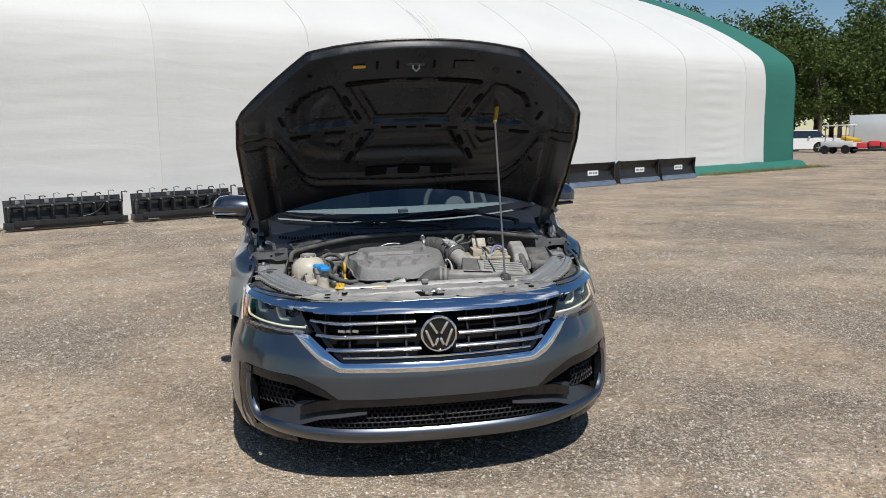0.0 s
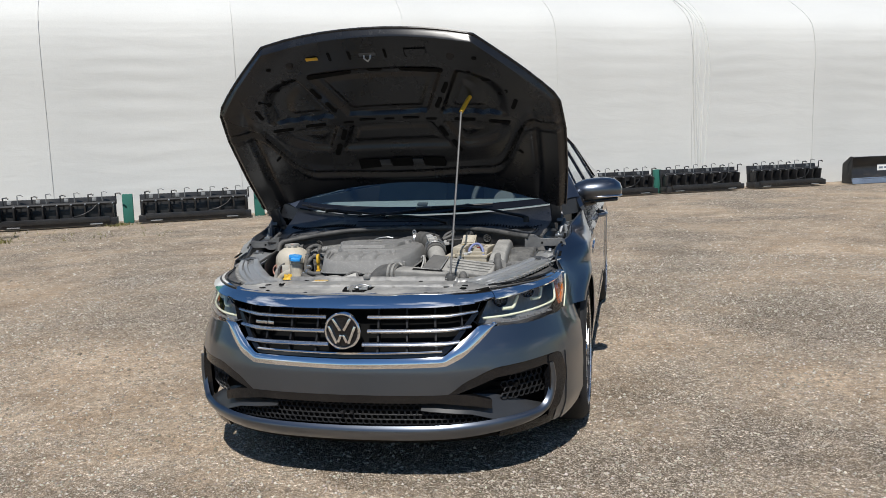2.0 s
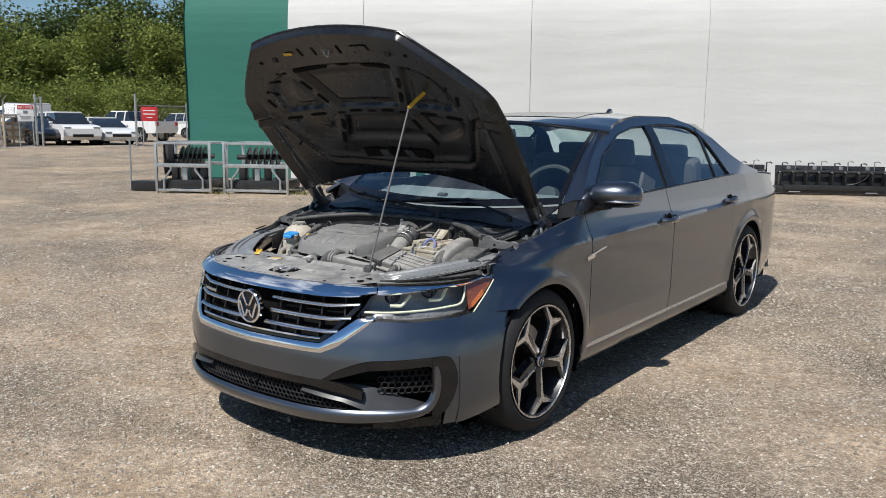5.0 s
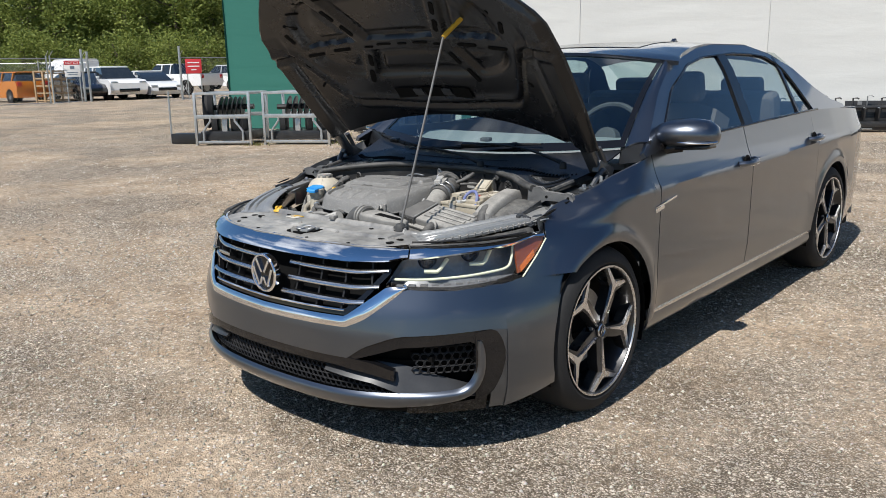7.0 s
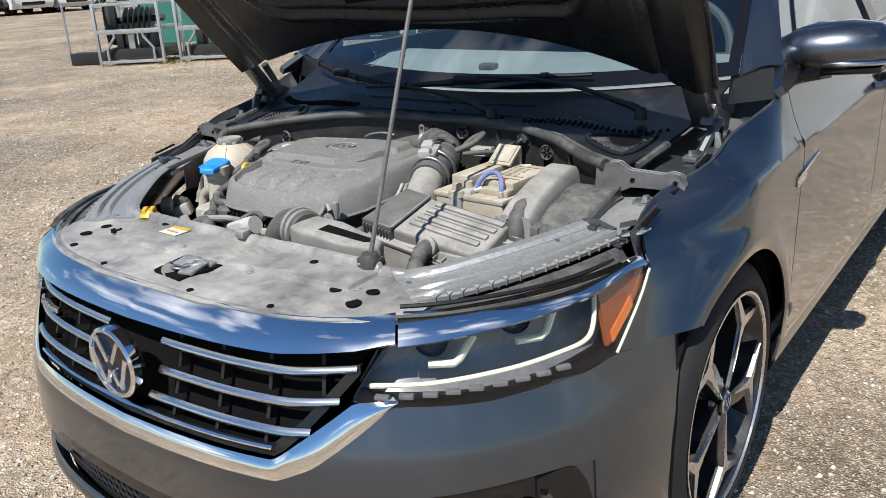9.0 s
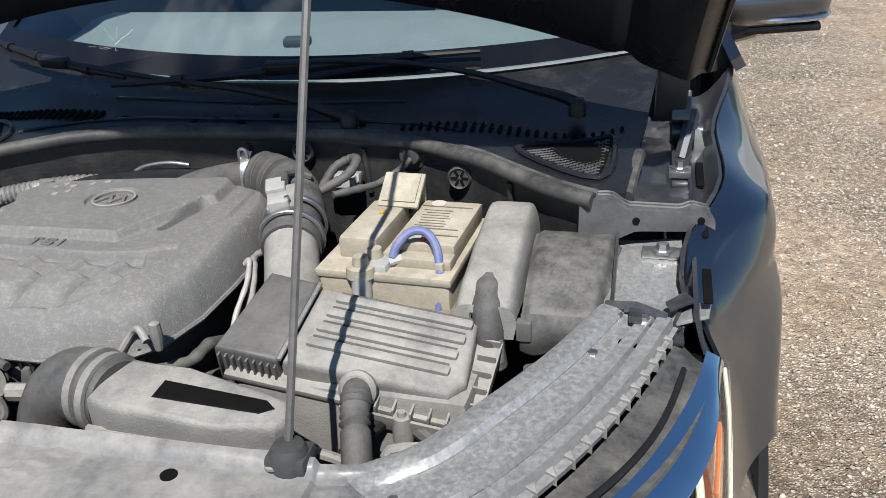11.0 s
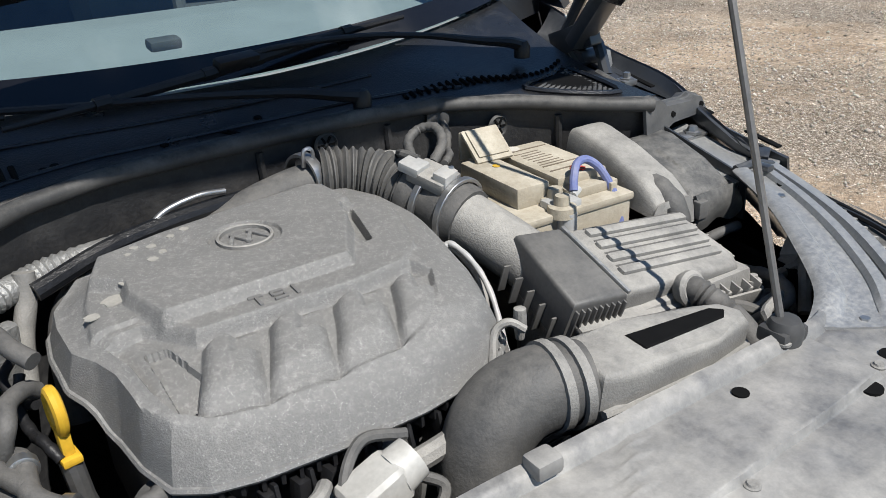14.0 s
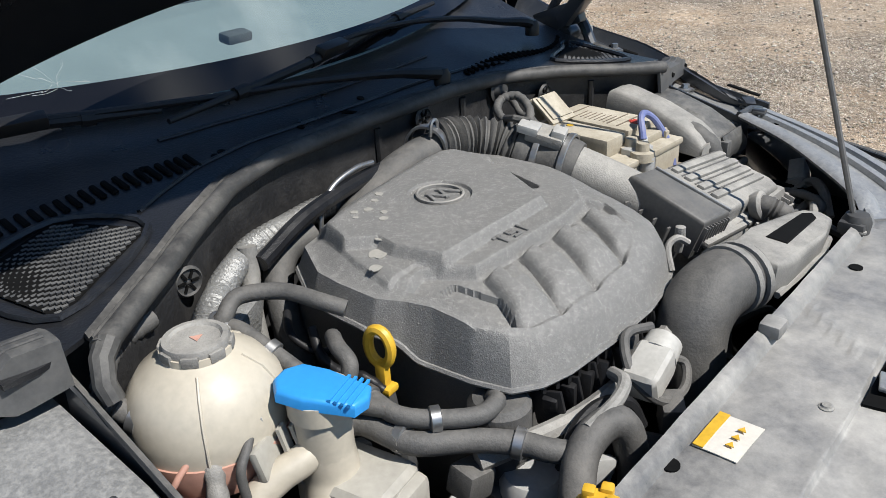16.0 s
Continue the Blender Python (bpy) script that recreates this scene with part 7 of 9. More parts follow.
for name, mk, r, pts in HOSES:
    bm = B()
    tube(bm, smooth_curve(pts, 8), (lambda t, r=r: r * (1 + .09 * math.sin(t * 160))) if "loom" in name else r, 12)
    part(name, bm, M[mk], car)
for p, d, r in (((-.388, .690, .764), (0, 1, .05), .0125), ((-.364, .616, .755), (.75, -.6, 0), .0125), ((-.390, .640, .736), (.1, -1, 0), .0155), ((-.313, .545, .725), (.4, -1, -.1), .0155), ((-.450, .848, .832), (.1, -.3, 1), .0115), ((-.433, .787, .808), (.2, -1, -.5), .0115), ((-.581, .812, .797), (.4, -1, -.3), .015), ((-.567, .760, .778), (.1, -1, -.4), .0145)):
    bm = B()
    lathe(bm, [(r, -.006), (r + .002, -.005), (r + .002, .005), (r, .006), (r - .003, .006), (r - .003, -.006)], Matrix.Translation(p) @ Vector(d).normalized().to_track_quat("Z", "Y").to_matrix().to_4x4(), 18, close=True)
    part("hose_clip", bm, M["steel"], car)
bm = B()
tube(bm, smooth_curve([(.02, 1.025, .815), (-.10, 1.015, .822), (-.20, 1.005, .825), (-.30, .985, .825), (-.37, .945, .822), (-.425, .905, .815), (-.455, .885, .79), (-.46, .875, .73)], 18), lambda t: .017 + .0016 * math.sin(t * TAU * 60), 16)
part("foil_hose", bm, M["foil"], car, "ribbed silver foil hose")
bm = B()
tube(bm, smooth_curve([(.03, 1.01, .845), (-.10, .99, .850), (-.22, .97, .842), (-.32, .945, .82)], 8), .012, 10)
part("wall_pipe", bm, M["cowl"], car)
bm = B()
box(bm, (-.40, .90, .745), (.10, .02, .13), rot=(12, 0, 30), bev=.008)
part("heat_shield", bm, M["foil"], car)
# connectors, brackets and small parts that fill the gaps
random.seed(5)
for k in range(34):
    x, y, z = random.choice([(random.uniform(-.42, -.34), random.uniform(.55, .72), random.uniform(.60, .70)), (random.uniform(.10, .18), random.uniform(.56, .72), random.uniform(.62, .74)), (random.uniform(.50, .66), random.uniform(.52, .70), random.uniform(.60, .71)), (random.uniform(-.62, -.55), random.uniform(.50, .75), random.uniform(.60, .70)), (random.uniform(-.32, .02), random.uniform(.46, .54), random.uniform(.60, .70))])
    bm = B()
    box(bm, (x, y, z), (random.uniform(.02, .05), random.uniform(.02, .05), random.uniform(.02, .05)), rot=(random.uniform(-30, 30), random.uniform(-30, 30), random.uniform(-60, 60)), bev=.004)
    part("connector", bm, M[random.choice(["hose", "bay_plastic", "cowl", "grey_plastic"])], car)
for k in range(16):
    x0, y0, z0 = random.uniform(-.45, .62), random.uniform(.45, .56), random.uniform(.58, .69)
    bm = B()
    tube(bm, smooth_curve([(x0, y0, z0), (x0 + random.uniform(-.07, .07), y0 + .03, z0 + .035), (x0 + random.uniform(-.12, .12), y0 + .08, z0 + .01), (x0 + random.uniform(-.1, .1), y0 + .12, z0 - .05)], 6), random.uniform(.004, .010), 8)
    part("small_hose", bm, M[random.choice(["hose", "bay_plastic", "black"])], car)
# strut tower plate and sleeve at the tank's side
bm = B()
box(bm, (-.616, .775, .815), (.006, .27, .012), rot=(10, 0, -4), bev=.002)
part("wing_seam", bm, M["hose"], car)
bm = B()
lathe(bm, [(0, .016), (.012, .015), (.020, .006), (.026, 0)], pose(-.375, .414, .756), 14)
for k in range(4):
    a = TAU * k / 4
    box(bm, (-.375 + .012 * math.cos(a), .414 + .012 * math.sin(a), .769), (.012, .012, .014), rot=(0, 0, k * 90 + 20), bev=.003)
part("yellow_plug", bm, M["yellow"], car, "yellow plastic plug")

# cabin
bm = B()
grid(bm, lambda x, v: Vector((x, lerp(1.24 + .19 * (x / .735) ** 2, 1.88, v), interp(v, [(0, .93), (.3, .957), (.62, .985), (.66, .996), (.9, 1.0), (1, .93)]))), span(-.72, .72, 15), span(0, 1, 10), .03)
part("dashboard", bm, M["dash"], car)
bm = B()
grid(bm, lambda u, v: roof(u, lerp(2.06, 3.40, v)) - Vector((0, 0, .045)), span(-.94, .94, 9), span(0, 1, 9), .006)
part("headliner", bm, M["headliner"], car)
bm = B()
box(bm, (0, 2.7, .42), (1.5, 2.6, .04), bev=.01)
part("cabin_floor", bm, M["interior"], car)
for sx in (-1, 1):
    bm = B()
    grid(bm, lambda y, z: Vector((sx * .80, y, z)), span(1.45, 3.6, 6), span(.4, 1.03, 4), .01)
    part("door_lining", bm, M["interior"], car)
    seat = part("front_seat", B(), None, car)
    bm = B()
    grid(bm, lambda u, v: Vector((sx * .37 + u * .24, lerp(2.42, 2.66, v) - .05 * u * u, lerp(.62, 1.13, v) - .03 * abs(u) ** 3)), span(-1, 1, 9), span(0, 1, 8), .13)
    part("seat_back", bm, M["seat"], seat)
    bm = B()
    box(bm, (sx * .37, 2.17, .60), (.48, .50, .14), rot=(8, 0, 0), bev=.05, seg=3)
    part("seat_base", bm, M["seat"], seat)
    bm = B()
    box(bm, (sx * .37, 2.68, 1.215), (.25, .10, .17), rot=(12, 0, 0), bev=.04, seg=3)
    for d in (-.06, .06):
        cyl(bm, (sx * .37 + d, 2.67, 1.08), (sx * .37 + d, 2.67, 1.16), .007, n=8)
    part("headrest", bm, M["seat"], seat)
bm = B()
box(bm, (0, 3.45, .90), (1.30, .14, .55), rot=(14, 0, 0), bev=.05, seg=3)
part("rear_seat", bm, M["seat"], car)
for x in (-.38, .38):
    bm = B()
    box(bm, (x, 3.52, 1.19), (.26, .09, .13), rot=(12, 0, 0), bev=.035, seg=3)
    part("rear_headrest", bm, M["seat"], car)
bm = B()
wm = Matrix.Translation((.37, 1.86, .985)) @ pose(0, 0, 0, 64, 0, 0)
tube(bm, [wm @ Vector((.185 * math.cos(TAU * k / 32), .185 * math.sin(TAU * k / 32), 0)) for k in range(32)], .015, 8, closed=True)
for a in (0, 180, 270):
    tube(bm, [wm @ Vector((.05 * math.cos(radians(a)), .05 * math.sin(radians(a)), -.01)), wm @ Vector((.18 * math.cos(radians(a)), .18 * math.sin(radians(a)), 0))], .016, 8)
lathe(bm, [(0, .02), (.06, .015), (.07, -.02)], wm, 20)
part("steering_wheel", bm, M["interior"], car)
bm = B()
box(bm, (0, 1.90, 1.33), (.24, .03, .065), rot=(10, 0, 0), bev=.015)
part("cabin_mirror", bm, M["interior"], car)
bm = B()
box(bm, (.0, 1.375, 1.006), (.055, .03, .018), rot=(10, 0, 4), bev=.006)
part("dash_sensor", bm, M["interior"], car)

# ---------- ground ----------
def ground_z(x, y):
    return -.02 + .055 * sstep(.6, 4.2, y) + .018 * noise.noise((x * .22, y * .22, 0)) * sstep(4, 10, math.hypot(x, y - 2)) + .006 * noise.noise((x * 1.3, y * 1.3, 3)) * (1 - sstep(10, 20, math.hypot(x, y)))


def gravel_material():
    mt = bpy.data.materials.new("gravel")
    mt.use_nodes = True
    N, L = mt.node_tree.nodes, mt.node_tree.links
    b = N["Principled BSDF"]
    b.inputs["Roughness"].default_value = 0.95
    b.inputs["Specular IOR Level"].default_value = 0.15
    g = N.new("ShaderNodeNewGeometry")

    def tex(kind, scale, **kw):
        n = N.new(kind)
        n.inputs["Scale"].default_value = scale
        for k, v in kw.items():
            n.inputs[k].default_value = v
        L.new(g.outputs["Position"], n.inputs["Vector"])
        return n

    def mixc(f, a, c, blend="MIX"):
        m = N.new("ShaderNodeMix")
        m.data_type = "RGBA"
        m.blend_type = blend
        for key, v in (("Factor", f), ("A", a), ("B", c)):
            if isinstance(v, (tuple, float)):
                m.inputs[key].default_value = v
            else:
                L.new(v, m.inputs[key])
        return m.outputs["Result"]

    def rng(v, a, c, lo=0.0, hi=1.0):
        m = N.new("ShaderNodeMapRange")
        m.inputs["From Min"].default_value, m.inputs["From Max"].default_value = a, c
        m.inputs["To Min"].default_value, m.inputs["To Max"].default_value = lo, hi
        L.new(v, m.inputs["Value"])
        return m.outputs["Result"]
    v1 = tex("ShaderNodeTexVoronoi", 62.0)
    v2 = tex("ShaderNodeTexVoronoi", 140.0)
    big = tex("ShaderNodeTexNoise", 0.45, Detail=7.0, Roughness=0.62)
    mid = tex("ShaderNodeTexNoise", 2.4, Detail=7.0, Roughness=0.7)
    fine = tex("ShaderNodeTexNoise", 260.0, Detail=2.0)
    sep = N.new("ShaderNodeSeparateColor")
    L.new(v1.outputs["Color"], sep.inputs[0])
    sep2 = N.new("ShaderNodeSeparateColor")
    L.new(v2.outputs["Color"], sep2.inputs[0])
    soil = mixc(rng(mid.outputs["Fac"], .35, .65), (.395, .288, .19, 1), (.54, .43, .315, 1))
    # small chips between the stones, their rims darkened to paint the gaps' shadow
    chip = mixc(sep2.outputs[0], (.165, .124, .086, 1), (.75, .665, .56, 1))
    chip = mixc(rng(v2.outputs["Distance"], .38, .60), chip, (.10, .082, .06, 1))
    # larger stones, with the painted shadow gaps of the chips round them
    stone = mixc(rng(sep.outputs[0], .15, 1.0), (.27, .218, .163, 1), (.81, .725, .615, 1))
    stone = mixc(rng(fine.outputs["Fac"], .3, .7, 0, .30), stone, (.32, .275, .22, 1))
    gt = N.new("ShaderNodeMath")
    gt.operation = "GREATER_THAN"
    L.new(sep.outputs[1], gt.inputs[0])
    L.new(rng(mid.outputs["Fac"], .34, .66, .92, .42), gt.inputs[1])
    edge = rng(v1.outputs["Distance"], .36, .52, 1.0, 0.0)
    mm = N.new("ShaderNodeMath")
    mm.operation = "MULTIPLY"
    L.new(gt.outputs[0], mm.inputs[0])
    L.new(edge, mm.inputs[1])
    # trodden earth shows where the stones thin out
    bare = rng(big.outputs["Fac"], .42, .60, .10, .85)
    col = mixc(bare, chip, soil)
    col = mixc(mm.outputs[0], col, stone)
    oil = tex("ShaderNodeTexNoise", 0.55, Detail=5.0, Roughness=0.6)
    col = mixc(rng(oil.outputs["Fac"], .55, .70, 0, .42), col, (.20, .155, .11, 1))
    tone = tex("ShaderNodeTexNoise", 1.1, Detail=9.0, Roughness=0.72)
    tn = rng(tone.outputs["Fac"], .34, .66, .78, 1.17)
    clump = tex("ShaderNodeTexNoise", 13.0, Detail=5.0, Roughness=0.8)
    tm_ = N.new("ShaderNodeMath")
    tm_.operation = "MULTIPLY"
    L.new(tn, tm_.inputs[0])
    L.new(rng(clump.outputs["Fac"], .38, .62, .86, 1.15), tm_.inputs[1])
    grit = tex("ShaderNodeTexNoise", 34.0, Detail=4.0, Roughness=0.85)
    tg = N.new("ShaderNodeMath")
    tg.operation = "MULTIPLY"
    L.new(tm_.outputs[0], tg.inputs[0])
    L.new(rng(grit.outputs["Fac"], .40, .60, .72, 1.30), tg.inputs[1])
    tn = tg.outputs[0]
    mul = N.new("ShaderNodeMix")
    mul.data_type, mul.blend_type = "RGBA", "MULTIPLY"
    mul.inputs["Factor"].default_value = 1.0
    cc = N.new("ShaderNodeCombineColor")
    for i in range(3):
        L.new(tn, cc.inputs[i])
    L.new(col, mul.inputs["A"])
    L.new(cc.outputs[0], mul.inputs["B"])
    col = mul.outputs["Result"]
    L.new(col, b.inputs["Base Color"])
    h = N.new("ShaderNodeMath")
    h.operation = "ADD"
    L.new(mm.outputs[0], h.inputs[0])
    L.new(rng(v2.outputs["Distance"], 0, .6, .6, 0), h.inputs[1])
    bp = N.new("ShaderNodeBump")
    bp.inputs["Strength"].default_value = 0.75
    bp.inputs["Distance"].default_value = 0.015
    L.new(h.outputs[0], bp.inputs["Height"])
    L.new(bp.outputs["Normal"], b.inputs["Normal"])
    return mt


M["gravel"] = gravel_material()
bm = B()
gx = [-1500, -600, -250, -120, -70, -45, -30] + span(-22, 22, 90) + [30, 45, 70, 120, 250, 600, 1500]
gy = [-1500, -600, -250, -120, -60, -30, -16] + span(-10, 24, 80) + [32, 45, 70, 120, 250, 600, 1500]
grid(bm, lambda x, y: (x, y, ground_z(x, y)), gx, gy)
solo("ground", bm, M["gravel"], "trodden pale gravel yard with dark earth patches", "ground", kind="structure")

# ---------- fabric building ----------
TA, TU, TN = Vector((-12, 9.2, 0)), Vector((.866, .5, 0)), Vector((-.5, .866, 0))


def site(u, n, z=0.0):
    """A place along the fabric building: u along its wall, n behind the line of machines before it."""
    return TA + TU * u + TN * n + Vector((0, 0, z))


TENT_YAW = 30.0


def fabric(name, color, back):
    mt = material(name, color, 0.72, 0.0, 0.5, 0.05, 40.0, bump=0.0, rough_vary=0.08)
    N, L = mt.node_tree.nodes, mt.node_tree.links
    b = N["Principled BSDF"]
    g = N.new("ShaderNodeNewGeometry")
    mp = N.new("ShaderNodeMapping")
    mp.inputs["Rotation"].default_value = (0, 0, radians(-30))
    mp.inputs["Scale"].default_value = (.55, .55, 2.4)
    L.new(g.outputs["Position"], mp.inputs["Vector"])
    n = N.new("ShaderNodeTexNoise")
    n.inputs["Scale"].default_value = 1.6
    n.inputs["Detail"].default_value = 4.0
    n.inputs["Distortion"].default_value = 0.4
    L.new(mp.outputs["Vector"], n.inputs["Vector"])
    bp = N.new("ShaderNodeBump")
    bp.inputs["Strength"].default_value = 0.06
    bp.inputs["Distance"].default_value = 0.16
    L.new(n.outputs["Fac"], bp.inputs["Height"])
    L.new(bp.outputs["Normal"], b.inputs["Normal"])
    return mt


M["white_fabric"] = fabric("white_fabric", (0.555, 0.557, 0.535), None)
M["green_fabric"] = fabric("green_fabric", (0.019, 0.130, 0.100), None)
ROOF = [(1.3, 0.0), (1.32, 1.0), (1.30, 2.2), (1.26, 3.4), (1.36, 4.12), (1.62, 4.5), (2.1, 4.86), (3.0, 5.45), (4.6, 6.3), (7.0, 7.35), (9.5, 8.2), (12, 8.7), (14.5, 8.2), (17, 7.35), (19.4, 6.3), (21, 5.45), (22.4, 4.5), (22.7, 4.1), (22.7, 2.2), (22.7, 0)]
ROOF_C = smooth_curve([(p[0], 0, p[1]) for p in ROOF], 4)
ROOF_V, ROOF_N, ROOF_Z = [k / 4 for k in range(len(ROOF_C))], [p.x for p in ROOF_C], [p.z for p in ROOF_C]


def tent_pt(u, v):
    n = float(np.interp(v, ROOF_V, ROOF_N))
    z = float(np.interp(v, ROOF_V, ROOF_Z))
    ph = ((u - 2.66) / 3.745) % 1.0
    sag = math.sin(math.pi * ph) ** .75 * .11
    pleat = .006 * math.sin(z * 16 + 3.5 * noise.noise((u * .6, z * .7, 0))) * math.sin(math.pi * ph) ** 1.6 * (1 - sstep(3.9, 4.3, z)) * max(0, noise.noise((u * .31, z * .35, 7)) + .45)
    return site(u, n + (sag if n < 12 else -sag) + pleat, z)


tent = thing("fabric_building", "long white fabric storage building with green fabric ends", "building", at=(0, 0, 0))
tent_vs = [k / 20 for k in range(0, 80)] + [k / 4 for k in range(16, 36)] + [9, 9.5, 10, 10.5, 11, 12, 13, 14, 15, 16, 17, 18, 19]
for name, u0, u1, mk in (("green_end", -1.58, .88, "green_fabric"), ("white_cover", .882, 34.15, "white_fabric"), ("green_end", 34.152, 36.2, "green_fabric")):
    bm = B()
    us = sorted(set([round(x, 3) for x in span(u0, u1, max(6, int((u1 - u0) / .31)))]))
    grid(bm, tent_pt, us, tent_vs, .02)
    part(name, bm, M[mk], tent)
for u in (-1.58, 36.2):
    bm = B()
    pts = [site(u, n, z) for n, z in ROOF]
    bm.faces.new([bm.verts.new(p) for p in pts])
    part("end_wall", bm, M["green_fabric"], tent)
for c in range(9):
    u = 2.66 + 3.745 * c
    bm = B()
    tube(bm, [tent_pt(u, k / 4) + TN * .004 for k in range(45)], .0045, 6)
    part("cover_seam", bm, M["white_fabric"], tent)
# slack folds gathered beside one joint of the cover
for du, r in ((.10, .035), (.22, .022), (.36, .03), (.48, .018)):
    bm = B()
    tube(bm, [tent_pt(17.64 + du + .05 * math.sin(k * .35 + du * 9), k / 4) for k in range(27)], r, 8)
    part("cover_fold", bm, M["white_fabric"], tent)
bm = B()
grid(bm, lambda u, v: site(u, lerp(1.25, .85, v) + .06 * noise.noise((u * .9, v, 1)), lerp(.34, .03, v) + .05 * noise.noise((u * 1.1, v * 2, 5))), span(28.6, 36.6, 40), span(0, 1, 6), .02)
part("ground_skirt", bm, M["green_fabric"], tent, "loose green fabric skirt on the ground")

# ---------- machines along the building ----------
M["black_steel"] = material("black_painted_steel", (0.016, 0.016, 0.017), 0.38, 0.0, 6.0, 0.35, 60.0, dust=(0.20, 0.18, 0.15), dust_amount=0.22, dust_scale=7.0)
M["dull_plate"] = material("dull_grey_plate", (0.16, 0.165, 0.165), 0.5, 0.4, 9.0, 0.2, 70.0)
M["galv"] = material("galvanised_steel", (0.50, 0.51, 0.51), 0.42, 0.85, 9.0, 0.2, 70.0)
M["worn_edge"] = material("worn_blue_steel", (0.20, 0.24, 0.30), 0.4, 0.5, 5.0, 0.3, 60.0)
M["pale_label"] = material("white_sign_paint", (0.74, 0.74, 0.72), 0.5, 0.0, 10.0, 0.05, 80.0)
M["sign_red"] = material("red_sign_paint", (0.55, 0.035, 0.045), 0.45, 0.0, 5.0, 0.08, 60.0)


def machine_at(u, n, turn=0):
    p = site(u, n)
    return pose(p.x, p.y, ground_z(p.x, p.y), 0, 0, TENT_YAW + turn)


def build_blade_rack(W=2.2):
    """A black attachment frame: skid, back plate, round bar, bent hooks and small plates."""
    t = thing("mower_attachment", "black steel attachment frame with bent hooks on the gravel", "machine", "attachments along the wall")
    bm = B()
    box(bm, (W / 2, .16, .10), (W - .04, .34, .13), bev=.01)
    box(bm, (W / 2, -.02, .15), (W - .30, .05, .10), bev=.008)
    part("skid", bm, M["black_steel"], t)
    bm = B()
    box(bm, (W / 2, .34, .34), (W - .10, .03, .46), rot=(-6, 0, 0), bev=.006)
    part("back_plate", bm, M["black_steel"], t)
    bm = B()
    tube(bm, [(.06, .22, .45), (W - .06, .22, .45)], .035, 10)
    part("round_bar", bm, M["black_steel"], t)
    for k in range(9):
        x = .10 + (W - .2) * k / 8
        bm = B()
        box(bm, (x, .20, .30), (.03, .22, .30), rot=(8, 0, 0), bev=.004)
        part("rib", bm, M["black_steel"], t)
        bm = B()
        h = .66 if k % 2 else .62
        d = .07
        tube(bm, [(x + .06, .24, .42), (x + .06, .24, h), (x + .06 + d, .22, h + .01), (x + .06 + d + .03, .21, h - .015)], .011 if k % 2 else .016, 6)
        part("hook", bm, M["dull_plate"] if k % 2 else M["black_steel"], t)
        bm = B()
        lathe(bm, [(0, .02), (.018, .018), (.018, 0)], pose(x, .175, .44, 90, 0, 0), 8)
        part("pin", bm, M["galv"], t)
        if k % 2 == 0 and k < 8:
            bm = B()
            box(bm, (x + .17, .20, .53), (.075, .012, .07), rot=(-12, 4, 0), bev=.003)
            part("small_plate", bm, M["dull_plate"], t)
    bm = B()
    tube(bm, smooth_curve([(W * .62, .10, .20), (W * .70, .06, .24), (W * .78, .12, .33), (W * .82, .18, .42)], 6), .012, 6)
    part("hydraulic_hose", bm, M["black"], t)
    for x in (.35, W - .4):
        bm = B()
        box(bm, (x, -.05, .065), (.22, .03, .018), bev=.003)
        part("scuff_bar", bm, M["galv"], t)
    return t


rack0 = build_blade_rack()
rack0.matrix_basis = machine_at(1.75, .1)
for u, tw in ((4.3, .6), (6.8, -.5), (9.12, .4), (11.42, -.7), (13.74, .5), (16.12, -.4), (18.6, .8)):
    copy_thing(rack0, machine_at(u, .1, tw))
for u in (3.98, 6.55, 16.02):
    p = site(u + .13, .55)
    bm = B()
    box(bm, (p.x, p.y, .33), (.20, .12, .58), rot=(0, 0, 30), bev=.02)
    solo("green_post", bm, M["green_fabric"], "short faded green post between the machines", "post", "green posts")


def build_plow():
    """A curved black push blade with a steel cutting edge."""
    t = thing("snow_plow", "black curved snow plow blade with worn cutting edge", "plow", "plow blades by the wall")
    W = 1.98
    bm = B()
    grid(bm, lambda x, v: Vector((x, .05 + .17 * (1 - (2 * v - 1) ** 2), lerp(.12, .70, v))), span(0, W, 5), span(0, 1, 12), -.02)
    part("mouldboard", bm, M["black_steel"], t)
    bm = B()
    box(bm, (W / 2, .035, .085), (W, .025, .16), rot=(-20, 0, 0), bev=.004)
    part("cutting_edge", bm, M["worn_edge"], t)
    for x in (.02, W - .02):
        bm = B()
        prism(bm, [(0, 0), (.38, 0), (.36, .50), (.10, .68), (.02, .68), (.04, .5), (.06, .3)], -.012, .012, pose(x, .02, .03, 90, 0, 90), .004)
        part("end_plate", bm, M["black_steel"], t)
    for x in (.5, 1.07, 1.65):
        bm = B()
        prism(bm, [(.24, .0), (.44, .0), (.40, .5), (.24, .6)], -.015, .015, pose(x, .04, .05, 90, 0, 90), .004)
        part("brace", bm, M["black_steel"], t)
    bm = B()
    box(bm, (W * .58, .188, .40), (.46, .012, .16), bev=.004)
    lab = part("maker_plate", bm, M["pale_label"], t, "white plate with plain dark bars")
    for x, w in ((-.12, .12), (.02, .06), (.12, .10)):
        bm = B()
        box(bm, (W * .58 + x, .180, .40), (w, .006, .05))
        part("plate_bar", bm, M["worn_edge"], lab)
    bm = B()
    box(bm, (W * .35, .42, .30), (.9, .26, .34), bev=.02)
    part("hitch", bm, M["black_steel"], t)
    return t


plow0 = build_plow()
plow0.matrix_basis = machine_at(21.42, -.1, -1)
copy_thing(plow0, machine_at(23.72, -.05, 1))
copy_thing(plow0, machine_at(25.92, .05, 3))


